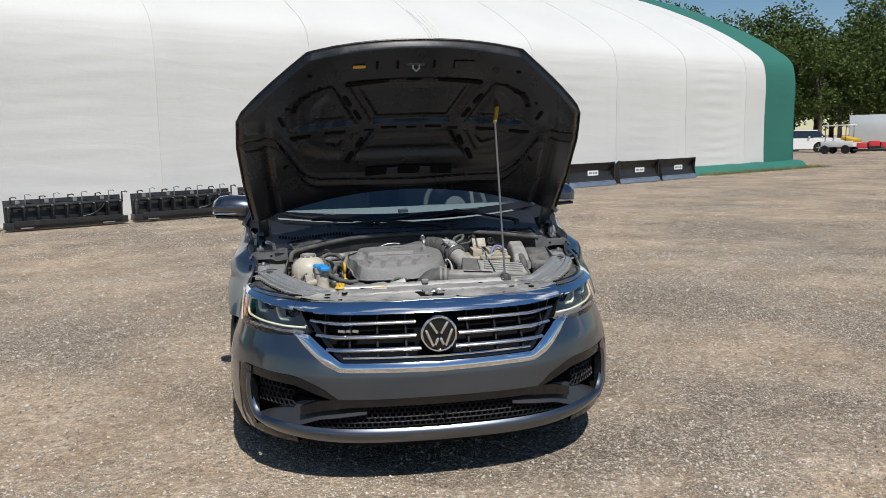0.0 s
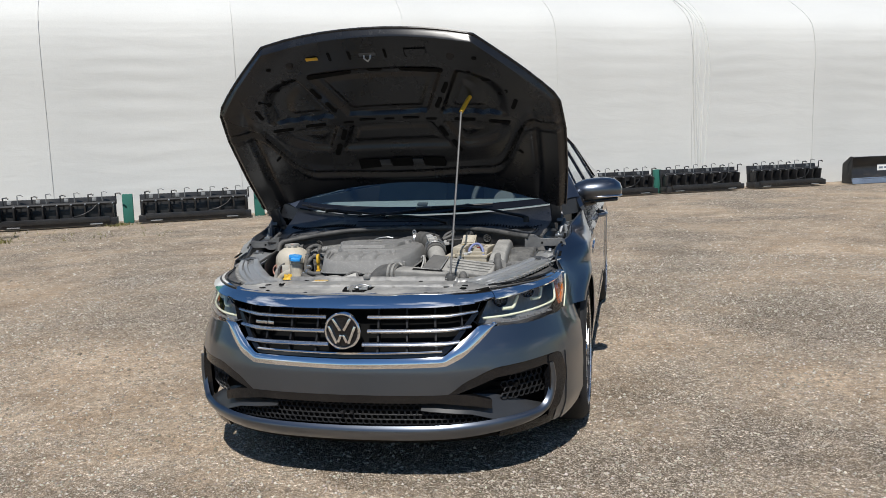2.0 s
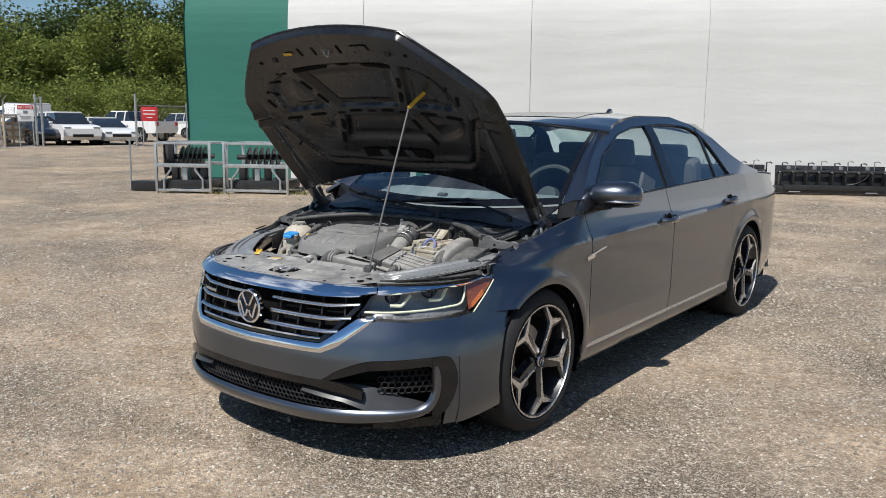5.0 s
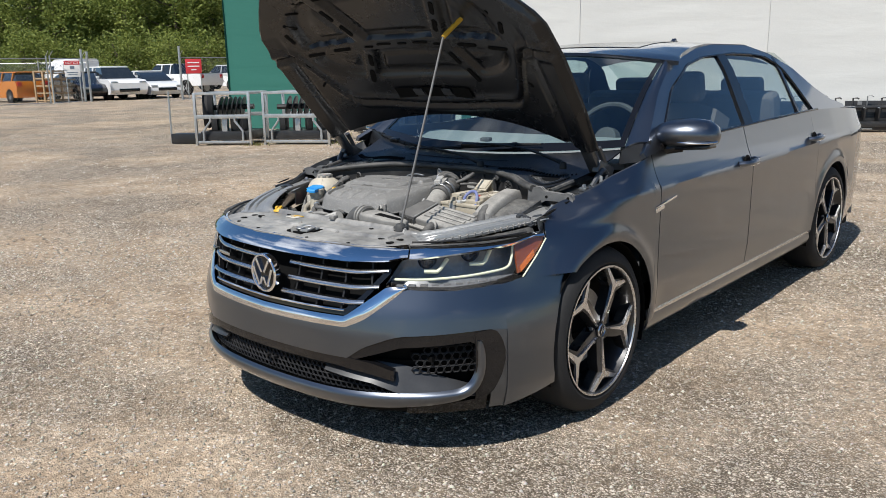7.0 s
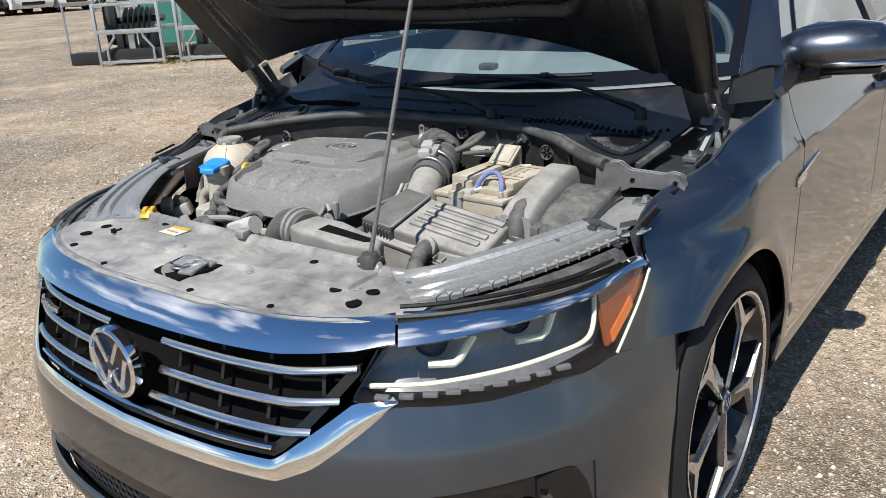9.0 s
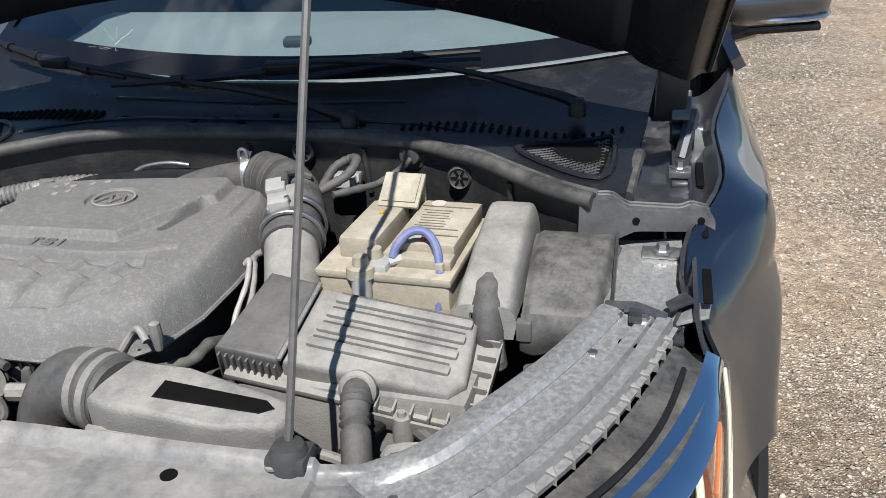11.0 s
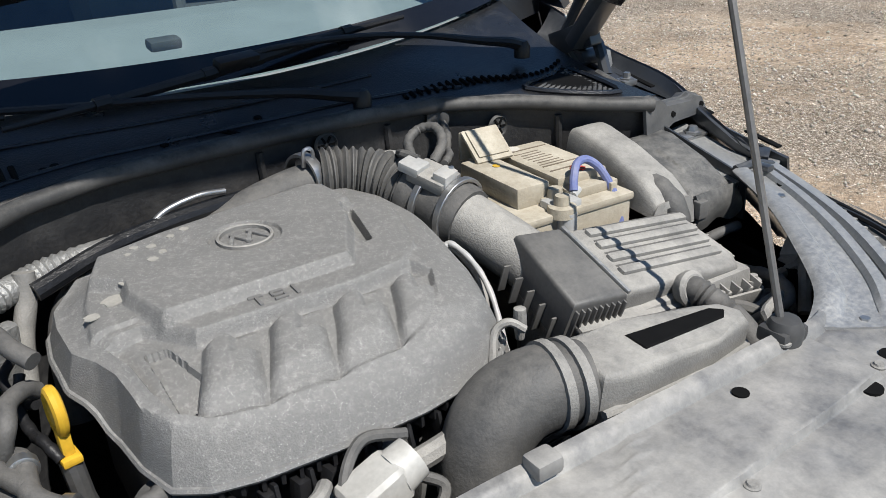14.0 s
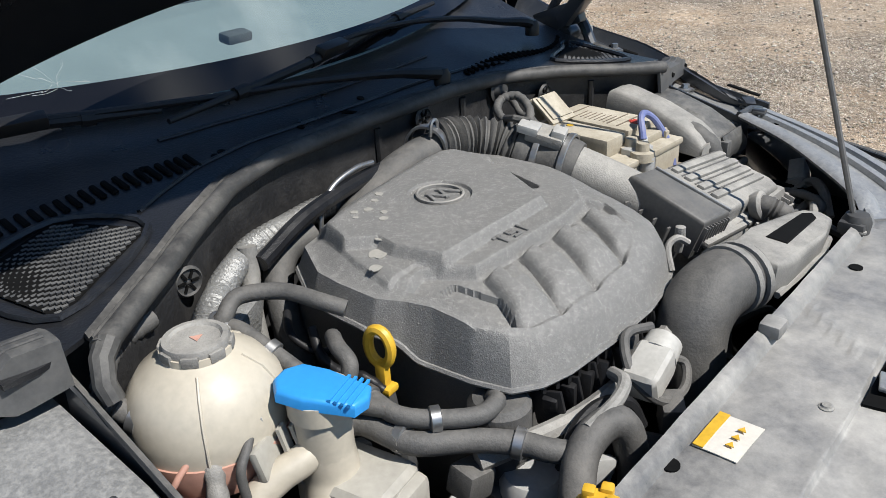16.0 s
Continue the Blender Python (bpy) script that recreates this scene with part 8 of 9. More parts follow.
def build_cage(W):
    """A galvanised transport cage with black implements lying in it."""
    t = thing("transport_cage", "galvanised tube cage with black auger implements in it", "cage", "transport cages")
    D, Hh = .95, .95
    for x in (0, W):
        for y in (0, D):
            bm = B()
            box(bm, (x, y, Hh / 2), (.045, .045, Hh), bev=.004)
            part("post", bm, M["galv"], t)
    for y in (0, D):
        for z in (.06, .52, Hh - .02):
            bm = B()
            box(bm, (W / 2, y, z), (W, .04, .045 if z != .52 else .07), bev=.004)
            part("rail", bm, M["galv"], t)
    for x in (0, W):
        bm = B()
        box(bm, (x, D / 2, Hh - .02), (.04, D, .04), bev=.004)
        part("cross_rail", bm, M["galv"], t)
    for x, d in ((.14, .14), (W - .14, -.14)):
        bm = B()
        tube(bm, [(x, -.01, .06), (x, -.01, .26), (x + d, -.01, .44), (x + d, -.01, .52)], .022, 8)
        part("brace", bm, M["galv"], t)
    bm = B()
    box(bm, (W / 2, D / 2, .17), (W - .1, D - .1, .16), bev=.02)
    part("pan", bm, M["black_steel"], t)
    bm = B()
    tube(bm, [(.08, D * .5, .66), (W - .08, D * .5, .68)], .05, 10)
    part("auger_shaft", bm, M["black_steel"], t)
    for k in range(6):
        bm = B()
        lathe(bm, [(.04, -.008), (.19, -.012), (.2, 0), (.19, .012), (.04, .008)], pose(.30 + k * (W - .5) / 6, D * .5, .67, 0, 90 + 12, 8), 20)
        part("disc", bm, M["black_steel"], t)
    for k in range(4):
        bm = B()
        box(bm, (.25 + k * (W - .5) / 3, D * .35, .36), (.12, .2, .22), rot=(0, 0, 15 * k), bev=.02)
        part("gear_case", bm, M["black_steel"], t)
    bm = B()
    box(bm, (W * .5, .1, .34), (.10, .06, .26), bev=.01)
    part("lever", bm, M["galv"], t)
    return t


c0 = build_cage(1.22)
c0.matrix_basis = machine_at(.92, -2.55)
c1 = build_cage(1.02)
c1.matrix_basis = machine_at(-.32, -2.75, 4)
p = site(-1.02, -2.4)
t = thing("side_frame", "thin steel side frame leaning by the cages", "frame", at=(p.x, p.y, ground_z(p.x, p.y)), rz=34)
bm = B()
tube(bm, [(.0, 0, .02), (0, 0, .98)], .018, 6)
part("upright", bm, M["galv"], t)
bm = B()
box(bm, (.34, .1, .10), (.66, .3, .18), bev=.01)
part("pan", bm, M["black_steel"], t)
bm = B()
lathe(bm, [(.10, -.10), (.30, -.09), (.34, 0), (.30, .09), (.10, .10)], pose(.70, .15, .62, 0, 90, 20), 26)
part("rubber_wheel", bm, M["rubber"], t)

# ---------- yard fence, signs and parked vehicles ----------
EYE0 = Vector((2.8, -2.06, 0))


def far(az, d, z=0.0):
    """A place d metres off in the compass direction az (degrees from +y towards +x)."""
    return Vector((EYE0.x + d * math.sin(radians(az)), EYE0.y + d * math.cos(radians(az)), z))


def fence_panel(a, b, h=2.05):
    a, b = Vector(a), Vector(b)
    L = (b - a).length
    yaw = math.degrees(math.atan2(b.y - a.y, b.x - a.x))
    t = thing("fence_panel", "galvanised chain-link fence panel with tube frame", "fence", "yard fence", at=(a.x, a.y, 0.03), rz=yaw)
    n = max(1, int(L / 2.6))
    for k in range(n + 1):
        bm = B()
        cyl(bm, (L * k / n, 0, 0), (L * k / n, 0, h + .12), .035, n=8)
        tube(bm, [(L * k / n, 0, h + .1), (L * k / n, -.22, h + .34)], .015, 6)
        part("post", bm, M["galv"], t)
    for z in (.06, h):
        bm = B()
        cyl(bm, (0, 0, z), (L, 0, z), .022, n=6)
        part("rail", bm, M["galv"], t)
    bm = B()
    s = .16
    k = -int(h / s)
    while k * s < L:
        for d in (1, -1):
            x0 = k * s if d > 0 else k * s + h
            x1 = x0 + h * d
            z0, z1 = .05, h
            lo_x, hi_x = min(x0, x1), max(x0, x1)
            if hi_x > 0 and lo_x < L:
                def zz(x):
                    return lerp(z0, z1, (x - x0) / (x1 - x0))
                xa, xb = max(0, lo_x), min(L, hi_x)
                va = [bm.verts.new((xa, q, zz(xa) + w)) for q, w in ((0, -.004), (0, .004))]
                vb = [bm.verts.new((xb, q, zz(xb) + w)) for q, w in ((0, -.004), (0, .004))]
                bm.faces.new((va[0], vb[0], vb[1], va[1]))
        k += 1
    part("chain_link", bm, M["galv"], t)
    return t


def sign(at, w, h, az, mat_main, rows, label, word=""):
    t = thing("notice_sign", label, "sign", at=at, rz=-az)
    bm = B()
    box(bm, (0, 0, 0), (w, .02, h), bev=.004)
    part("board", bm, M[mat_main], t)
    for x in (-w * .42, w * .42):
        bm = B()
        cyl(bm, (x, .035, -at[2] + .02), (x, .035, h * .5), .025, n=8)
        part("sign_post", bm, M["galv"], t)
    for z, ww, hh, mk in rows:
        bm = B()
        box(bm, (0, -.014, z), (ww, .008, hh))
        part("text_bar", bm, M[mk], t)
    if word:
        cu = bpy.data.curves.new("word", "FONT")
        cu.body, cu.size, cu.align_x, cu.extrude = word, .155, "CENTER", .002
        me = bpy.data.meshes.new_from_object(bpy.data.objects.new("word", cu))
        bm = B()
        bm.from_mesh(me)
        bmesh.ops.transform(bm, matrix=pose(0, -.022, rows[0][0] - .055, 90, 0, 0), verts=bm.verts)
        part("word", bm, M["pale_label"], t, "white lettering")
    return t


fence_panel(far(-71, 41), far(-66.2, 43))
fence_panel(far(-66.0, 43), far(-64.2, 44.5))
fence_panel(far(-58.4, 44), far(-55.3, 46))
fence_panel(far(-72, 60), far(-64.0, 58))
for az, d, h in ((-64.23, 44.5, 2.5), (-58.43, 44, 2.6), (-63.9, 45, 2.4)):
    p = far(az, d, .03)
    bm = B()
    cyl(bm, p, p + Vector((0, 0, h)), .055, n=10)
    solo("gate_post", bm, M["galv"], "galvanised round gate post in the gravel", "post", "gate posts")
p = far(-64.8, 43.2, 1.62)
sign(p, .68, .76, -64.8, "pale_label", ((.27, .66, .18, "sign_red"), (.05, .18, .13, "worn_edge"), (-.17, .46, .04, "worn_edge"), (-.26, .40, .03, "worn_edge")), "white notice sign with a red band on the fence", "NOTICE")
p = far(-57.6, 43.6, 1.65)
sign(p, .76, .70, -57.6, "sign_red", ((.17, .56, .05, "pale_label"), (0, .56, .05, "pale_label"), (-.17, .26, .05, "pale_label")), "red sign with plain white bars on the fence")


def paint(name, color, metal=0.2):
    return material(name, color, 0.25, metal, 3.0, 0.04, 60.0, coat=0.7, rough_vary=0.04)


M["p_white"] = paint("white_car_paint", (0.78, 0.78, 0.77), 0.0)
M["p_orange"] = paint("orange_car_paint", (0.62, 0.20, 0.02), 0.3)
M["p_dark"] = paint("black_car_paint", (0.012, 0.012, 0.016), 0.2)
M["p_silver"] = paint("silver_car_paint", (0.62, 0.63, 0.63), 0.3)
M["far_glass"] = material("dark_car_glass", (0.02, 0.025, 0.03), 0.06, 0.0, 4.0, 0.2, 30.0, coat=1.0)
M["tail"] = material("red_lamp", (0.45, 0.02, 0.02), 0.2, 0.0, 9.0, 0.1, 60.0)

SHAPES = {
    # body outline, cabin outline, wheel places, wheel radius, width
    "sedan": ([(0, .42), (.03, .62), (.35, .80), (1.25, .92), (3.3, 1.0), (4.4, .98), (4.72, .85), (4.75, .45), (4.6, .25), (.2, .22)], [(1.15, .90), (1.95, 1.40), (2.9, 1.45), (3.75, 1.28), (4.35, .97)], (.92, 3.80), .34, 1.82),
    "hatch": ([(0, .42), (.03, .66), (.3, .84), (1.0, .98), (3.3, 1.06), (3.9, 1.05), (4.0, .8), (4.0, .4), (3.9, .25), (.2, .22)], [(.85, .95), (1.6, 1.44), (2.8, 1.50), (3.6, 1.36), (3.9, 1.04)], (.80, 3.25), .31, 1.72),
    "suv": ([(0, .5), (.02, .86), (.2, 1.0), (1.3, 1.08), (4.2, 1.14), (4.6, 1.12), (4.66, .8), (4.62, .45), (4.4, .30), (.2, .28)], [(1.25, 1.06), (1.85, 1.62), (3.2, 1.70), (4.25, 1.66), (4.6, 1.13)], (.90, 3.60), .37, 1.88),
    "pickup": ([(0, .6), (.03, 1.0), (.2, 1.15), (1.5, 1.22), (3.7, 1.25), (5.7, 1.25), (5.75, .75), (5.65, .55), (.2, .45)], [(1.45, 1.2), (2.05, 1.78), (3.45, 1.84), (3.72, 1.24)], (1.0, 4.55), .42, 2.0),
    "van": ([(0, .5), (.02, .95), (.35, 1.15), (.95, 1.35), (5.3, 1.45), (5.6, 1.40), (5.62, .5), (5.4, .35), (.2, .32)], [(.85, 1.3), (1.65, 2.15), (2.2, 2.38), (5.3, 2.42), (5.58, 2.3), (5.6, 1.38)], (.95, 4.4), .36, 1.98),
}


def parked(name, shape, paint_key, label, category, at, rz, group="parked vehicles"):
    """A parked vehicle: rounded body, glazed cabin, roof, wheels and lamps; x runs from its nose to its tail."""
    body, cabin, wheels, wr, W = SHAPES[shape]
    t = thing(name, label, category, group, at=(at[0], at[1], .03), rz=rz)

    def hull(bm, pts, w0, bev, lean=0.0):
        zlo, zhi = min(p[1] for p in pts), max(p[1] for p in pts)
        vs = prism(bm, pts, -w0 / 2, w0 / 2, pose(0, 0, 0, 90, 0, 0))
        if lean:
            for v in vs:
                v.co.y *= 1 - lean * (v.co.z - zlo) / (zhi - zlo)
        if bev:
            bmesh.ops.bevel(bm, geom=[e for e in bm.edges if len(e.link_faces) == 2 and e.calc_face_angle(0) > .9], offset=bev, segments=3, affect="EDGES", profile=.6)
    bm = B()
    hull(bm, body, W, .09)
    part("body", bm, M[paint_key], t)
    bm = B()
    hull(bm, cabin, W - .12, .05, .22)
    part("cabin_glass", bm, M["far_glass" if shape != "van" else paint_key], t)
    bm = B()
    top = [p for p in cabin if p[1] > max(q[1] for q in cabin) - .14]
    zt = max(q[1] for q in cabin)
    x0, x1 = top[0][0] + .05, top[-1][0] - .02
    box(bm, ((x0 + x1) / 2, 0, zt - .03), (x1 - x0, (W - .12) * .80, .09), bev=.035, seg=3)
    for px_ in (lerp(x0, x1, .42), x1 - .08):
        for sy in (-1, 1):
            tube(bm, [(px_ - .05, sy * (W / 2 - .068), body[3][1] + .02), (px_, sy * (W / 2 - .17), zt - .06)], .045, 6)
    part("roof", bm, M[paint_key], t)
    for wx in wheels:
        for sy in (-1, 1):
            wh = part("wheel", B(), None, t)
            m = pose(wx, sy * (W / 2 - .10), wr, 90, 0, 0)
            bm = B()
            lathe(bm, [(wr * .62, -.11), (wr * .95, -.11), (wr, -.07), (wr, .07), (wr * .95, .11), (wr * .62, .11)], m, 24, close=True)
            part("tyre", bm, M["rubber"], wh)
            bm = B()
            for k in range(5):
                a = TAU * k / 5
                box(bm, m @ Vector((math.cos(a) * wr * .33, math.sin(a) * wr * .33, -sy * .09)), (.05, .03, wr * .62), rot=(0, 90 - math.degrees(a), 0))
            lathe(bm, [(0, -.05), (wr * .6, -.05), (wr * .62, -.02), (wr * .62, .02), (wr * .6, .05), (0, .05)], m, 24)
            part("rim", bm, M["galv"], wh)
            bm = B()
            lathe(bm, [(wr * 1.12, .015), (wr * 1.12, -.015)], pose(wx, sy * (W / 2 - .012), wr + .02, 90, 0, 0), 24)
            part("arch", bm, M["dark"], wh)
    for sy in (-1, 1):
        bm = B()
        box(bm, (.10, sy * (W / 2 - .22), body[1][1] + .02), (.16, .34, .13), bev=.03)
        part("headlight", bm, M["galv"], t)
        bm = B()
        box(bm, (max(p[0] for p in body) - .03, sy * (W / 2 - .16), body[4][1] - .16), (.08, .22, .22), bev=.02)
        part("tail_light", bm, M["tail"], t)
        bm = B()
        box(bm, (cabin[0][0] + .35, sy * (W / 2 + .06), body[3][1] + .08), (.12, .16, .12), bev=.03)
        part("mirror", bm, M[paint_key], t)
    bm = B()
    box(bm, (-.005, 0, .5), (.04, W * .55, .16), bev=.01)
    part("grille", bm, M["p_dark"], t)
    if shape == "pickup":
        bm = B()
        box(bm, (4.72, 0, 1.22), (1.86, W - .22, .08))
        part("bed", bm, M["dark"], t)
    if shape == "van":
        bm = B()
        box(bm, (1.28, 0, 1.82), (.04, W - .44, .62), rot=(0, -44, 0), bev=.01)
        part("windscreen", bm, M["far_glass"], t)
        for sy in (-1, 1):
            bm = B()
            box(bm, (1.95, sy * (W / 2 - .115), 1.72), (.75, .03, .48), rot=(sy * 11, 0, 0), bev=.01)
            part("side_glass", bm, M["far_glass"], t)
    return t


def park(name, shape, pk, label, cat, az, d, rz):
    p = far(az, d)
    return parked(name, shape, pk, label, cat, (p.x, p.y), rz)


park("parked_car", "hatch", "p_orange", "orange hatchback parked behind the fence", "car", -69.2, 50, 5)
park("parked_car", "sedan", "p_dark", "black sedan parked inside the yard gate", "car", -63.3, 46, 176)
park("parked_car", "suv", "p_white", "white off-road car parked in a row", "car", -61.6, 46, 172)
park("parked_car", "sedan", "p_white", "white electric sedan parked in a row", "car", -59.3, 47, 174)
park("parked_car", "sedan", "p_dark", "black saloon parked in a row", "car", -58.5, 56, 180)
park("pickup_truck", "pickup", "p_white", "white crew-cab pickup seen from its tail", "pickup", -60.9, 57, 16)
park("pickup_truck", "pickup", "p_silver", "silver pickup truck parked by the building", "pickup", -57.4, 70, 25)
park("parked_car", "suv", "p_white", "white car parked by the building corner", "car", -55.6, 66, 25)
park("parked_car", "suv", "p_silver", "silver car parked at the back", "car", -61.0, 84, 200)
park("delivery_van", "van", "p_white", "white high-roof van behind the fence", "van", -66.2, 72, 5)
# wooden crates by the gate
for az, d, h in ((-66.1, 46, 1.5), (-65.6, 46.5, 1.4)):
    p = far(az, d)
    t = thing("pallet_crate", "weathered open wooden pallet crate by the fence", "crate", "pallet crates", at=(p.x, p.y, .03), rz=26)
    M.setdefault("wood", material("weathered_wood", (0.36, 0.25, 0.14), 0.8, 0.0, 8.0, 0.25, 60.0))
    for k in range(5):
        bm = B()
        box(bm, (0, 0, .1 + k * (h - .1) / 4), (1.1, 1.0, .07), bev=.006)
        part("board", bm, M["wood"], t)
    for sx in (-1, 0, 1):
        bm = B()
        box(bm, (sx * .5, -.5, h / 2), (.09, .07, h), bev=.006)
        part("slat", bm, M["wood"], t)

# yard beyond the far corner of the building
park("parked_car", "suv", "p_white", "white utility car parked far off under the trees", "car", 31.6, 66, 150)
park("parked_car", "suv", "p_white", "white wagon parked at the wood's edge", "car", 32.4, 72, 150)
p = far(33.0, 66)
t = thing("trailer", "long pale box trailer parked at the wood's edge", "trailer", at=(p.x, p.y, .03), rz=-33)
bm = B()
box(bm, (5.5, 0, 1.65), (12, 2.4, 2.0), bev=.04)
part("box_body", bm, M["p_silver"], t)
bm = B()
box(bm, (5.5, 0, .55), (11, 1.2, .2), bev=.02)
part("chassis", bm, M["black_steel"], t)
for x in (1.2, 9.4, 10.4):
    bm = B()
    lathe(bm, [(0, -1.1), (.45, -1.1), (.48, -.9), (.48, .9), (.45, 1.1), (0, 1.1)], pose(x, 0, .48, 90, 0, 0), 18)
    part("wheel", bm, M["rubber"], t)
p = far(32.7, 58)
t = thing("red_implement", "red farm implement standing on the gravel", "machine", at=(p.x, p.y, .03), rz=-32)
for k in range(6):
    bm = B()
    box(bm, (.4 + k * .72, 0, .55 + .1 * (k % 2)), (.6, .7, .35), bev=.04)
    part("hopper", bm, M["sign_red"], t)
bm = B()
box(bm, (2.2, 0, .25), (4.6, .8, .12), bev=.02)
part("frame", bm, M["black_steel"], t)
p = far(30.9, 60)
t = thing("utility_cart", "small yellow utility cart with a white canopy", "cart", at=(p.x, p.y, .03), rz=-60)
bm = B()
box(bm, (1.2, 0, .65), (2.2, 1.2, .4), bev=.06)
part("body", bm, M["p_white"], t)
bm = B()
box(bm, (1.9, 0, .95), (.9, 1.1, .22), rot=(0, 14, 0), bev=.04)
part("bucket", bm, M["yellow"], t)
bm = B()
box(bm, (1.1, 0, 1.9), (1.7, 1.3, .07), bev=.02)
part("canopy", bm, M["p_white"], t)
for x, y in ((.4, -.55), (.4, .55), (1.8, -.55), (1.8, .55)):
    bm = B()
    cyl(bm, (x, y, .8), (x, y, 1.9), .025, n=6)
    part("post", bm, M["black_steel"], t)
    bm = B()
    lathe(bm, [(0, -.1), (.28, -.1), (.3, 0), (.28, .1), (0, .1)], pose(x, y, .3, 90, 0, 0), 16)
    part("wheel", bm, M["rubber"], t)

# ---------- trees ----------
def leaf_material(name, dark, light):
    mt = bpy.data.materials.new(name)
    mt.use_nodes = True
    N, L = mt.node_tree.nodes, mt.node_tree.links
    b = N["Principled BSDF"]
    b.inputs["Roughness"].default_value = 0.6
    b.inputs["Specular IOR Level"].default_value = 0.25
    g = N.new("ShaderNodeNewGeometry")
    n = N.new("ShaderNodeTexNoise")
    n.inputs["Scale"].default_value = 0.5
    n.inputs["Detail"].default_value = 3.0
    L.new(g.outputs["Position"], n.inputs["Vector"])
    add = N.new("ShaderNodeMath")
    add.operation = "ADD"
    L.new(g.outputs["Random Per Island"], add.inputs[0])
    L.new(n.outputs["Fac"], add.inputs[1])
    r = N.new("ShaderNodeMapRange")
    r.inputs["From Min"].default_value, r.inputs["From Max"].default_value = .35, 1.3
    L.new(add.outputs[0], r.inputs["Value"])
    m = N.new("ShaderNodeMix")
    m.data_type = "RGBA"
    m.inputs["A"].default_value, m.inputs["B"].default_value = (*dark, 1), (*light, 1)
    L.new(r.outputs["Result"], m.inputs["Factor"])
    L.new(m.outputs["Result"], b.inputs["Base Color"])
    tr = N.new("ShaderNodeBsdfTranslucent")
    L.new(m.outputs["Result"], tr.inputs["Color"])
    mx = N.new("ShaderNodeMixShader")
    mx.inputs["Fac"].default_value = 0.3
    out = N["Material Output"]
    L.new(b.outputs["BSDF"], mx.inputs[1])
    L.new(tr.outputs["BSDF"], mx.inputs[2])
    L.new(mx.outputs["Shader"], out.inputs["Surface"])
    return mt


M["leaf_dark"] = leaf_material("dark_leaves", (0.028, 0.050, 0.013), (0.10, 0.14, 0.036))
M["leaf_light"] = leaf_material("bright_leaves", (0.06, 0.10, 0.018), (0.25, 0.29, 0.07))
M["bark"] = material("bark", (0.10, 0.08, 0.06), 0.9, 0.0, 4.0, 0.3, 30.0, bump=0.6, bump_scale=14)


def build_tree(seed, height, spread, mk, count, low=.22):
    rnd = random.Random(seed)
    t = thing("tree", "tall leafy green tree at the yard's edge" if mk == "leaf_dark" else "bushy light green tree at the yard's edge", "tree", "trees round the yard")
    bm = B()
    tube(bm, smooth_curve([(0, 0, -.1), (rnd.uniform(-.2, .2), rnd.uniform(-.2, .2), height * .3), (rnd.uniform(-.4, .4), rnd.uniform(-.4, .4), height * .62), (rnd.uniform(-.5, .5), 0, height * .9)], 5), lambda q: height * .022 * (1 - .85 * q) + .02, 9)
    tips = []
    for k in range(11):
        a, z = rnd.uniform(0, TAU), height * rnd.uniform(low + .04, .8)
        r = spread * rnd.uniform(.5, .95) * (1 - .5 * max(0, z / height - .5))
        tip = Vector((math.cos(a) * r, math.sin(a) * r, z + height * rnd.uniform(.05, .16)))
        tube(bm, smooth_curve([(0, 0, z), tip * .5 + Vector((0, 0, z * .45)), tip], 4), lambda q: height * .008 * (1 - q) + .015, 6)
        tips.append(tip)
    part("trunk", bm, M["bark"], t)
    blobs = [(tp, spread * rnd.uniform(.30, .48)) for tp in tips] + [(Vector((rnd.uniform(-.35, .35) * spread, rnd.uniform(-.35, .35) * spread, height * z)), spread * rnd.uniform(.32, .52)) for z in (low + .08, .4, .5, .6, .7, .8, .88, .93)]
    vs, fs = [], []
    for _ in range(count):
        c, r = rnd.choice(blobs)
        d = Vector((rnd.gauss(0, 1), rnd.gauss(0, 1), rnd.gauss(0, 1))).normalized()
        p = c + d * r * (rnd.uniform(.55, 1.08)) * Vector((1, 1, .8)).length / 1.62
        s = rnd.uniform(.10, .23) * (height / 12) ** .5
        u = Vector((rnd.gauss(0, 1), rnd.gauss(0, 1), rnd.gauss(0, .6))).normalized()
        w = u.cross(Vector((rnd.gauss(0, 1), rnd.gauss(0, 1), rnd.gauss(0, 1)))).normalized()
        i = len(vs)
        vs += [p - u * s, p + w * s * .6, p + u * s, p - w * s * .6]
        fs.append((i, i + 1, i + 2, i + 3))
    me = bpy.data.meshes.new("crown")
    me.from_pydata([tuple(v) for v in vs], [], fs)
    me.materials.append(M[mk])
    ob = new("crown", me)
    ob.parent = t
    return t


tree_kinds = [build_tree(11, 14, 4.2, "leaf_dark", 5600), build_tree(12, 12, 3.6, "leaf_dark", 5000), build_tree(13, 10.5, 4.0, "leaf_light", 5600, .1), build_tree(14, 9.0, 3.8, "leaf_light", 5000, .06), build_tree(15, 5.0, 3.0, "leaf_light", 3800, .0)]
rnd = random.Random(3)
spots = []
for k in range(24):
    spots.append((lerp(-75, -50, k / 23) + rnd.uniform(-.5, .5), rnd.uniform(104, 116), rnd.choice([0, 0, 1]), rnd.uniform(.95, 1.25)))
for k in range(22):
    spots.append((lerp(-75, -51, k / 21) + rnd.uniform(-.5, .5), rnd.uniform(94, 100), rnd.choice([2, 3, 2]), rnd.uniform(.85, 1.15)))
for k in range(22):
    spots.append((lerp(-75, -51, k / 21) + rnd.uniform(-.5, .5), rnd.uniform(87, 91), 4, rnd.uniform(.7, 1.0)))
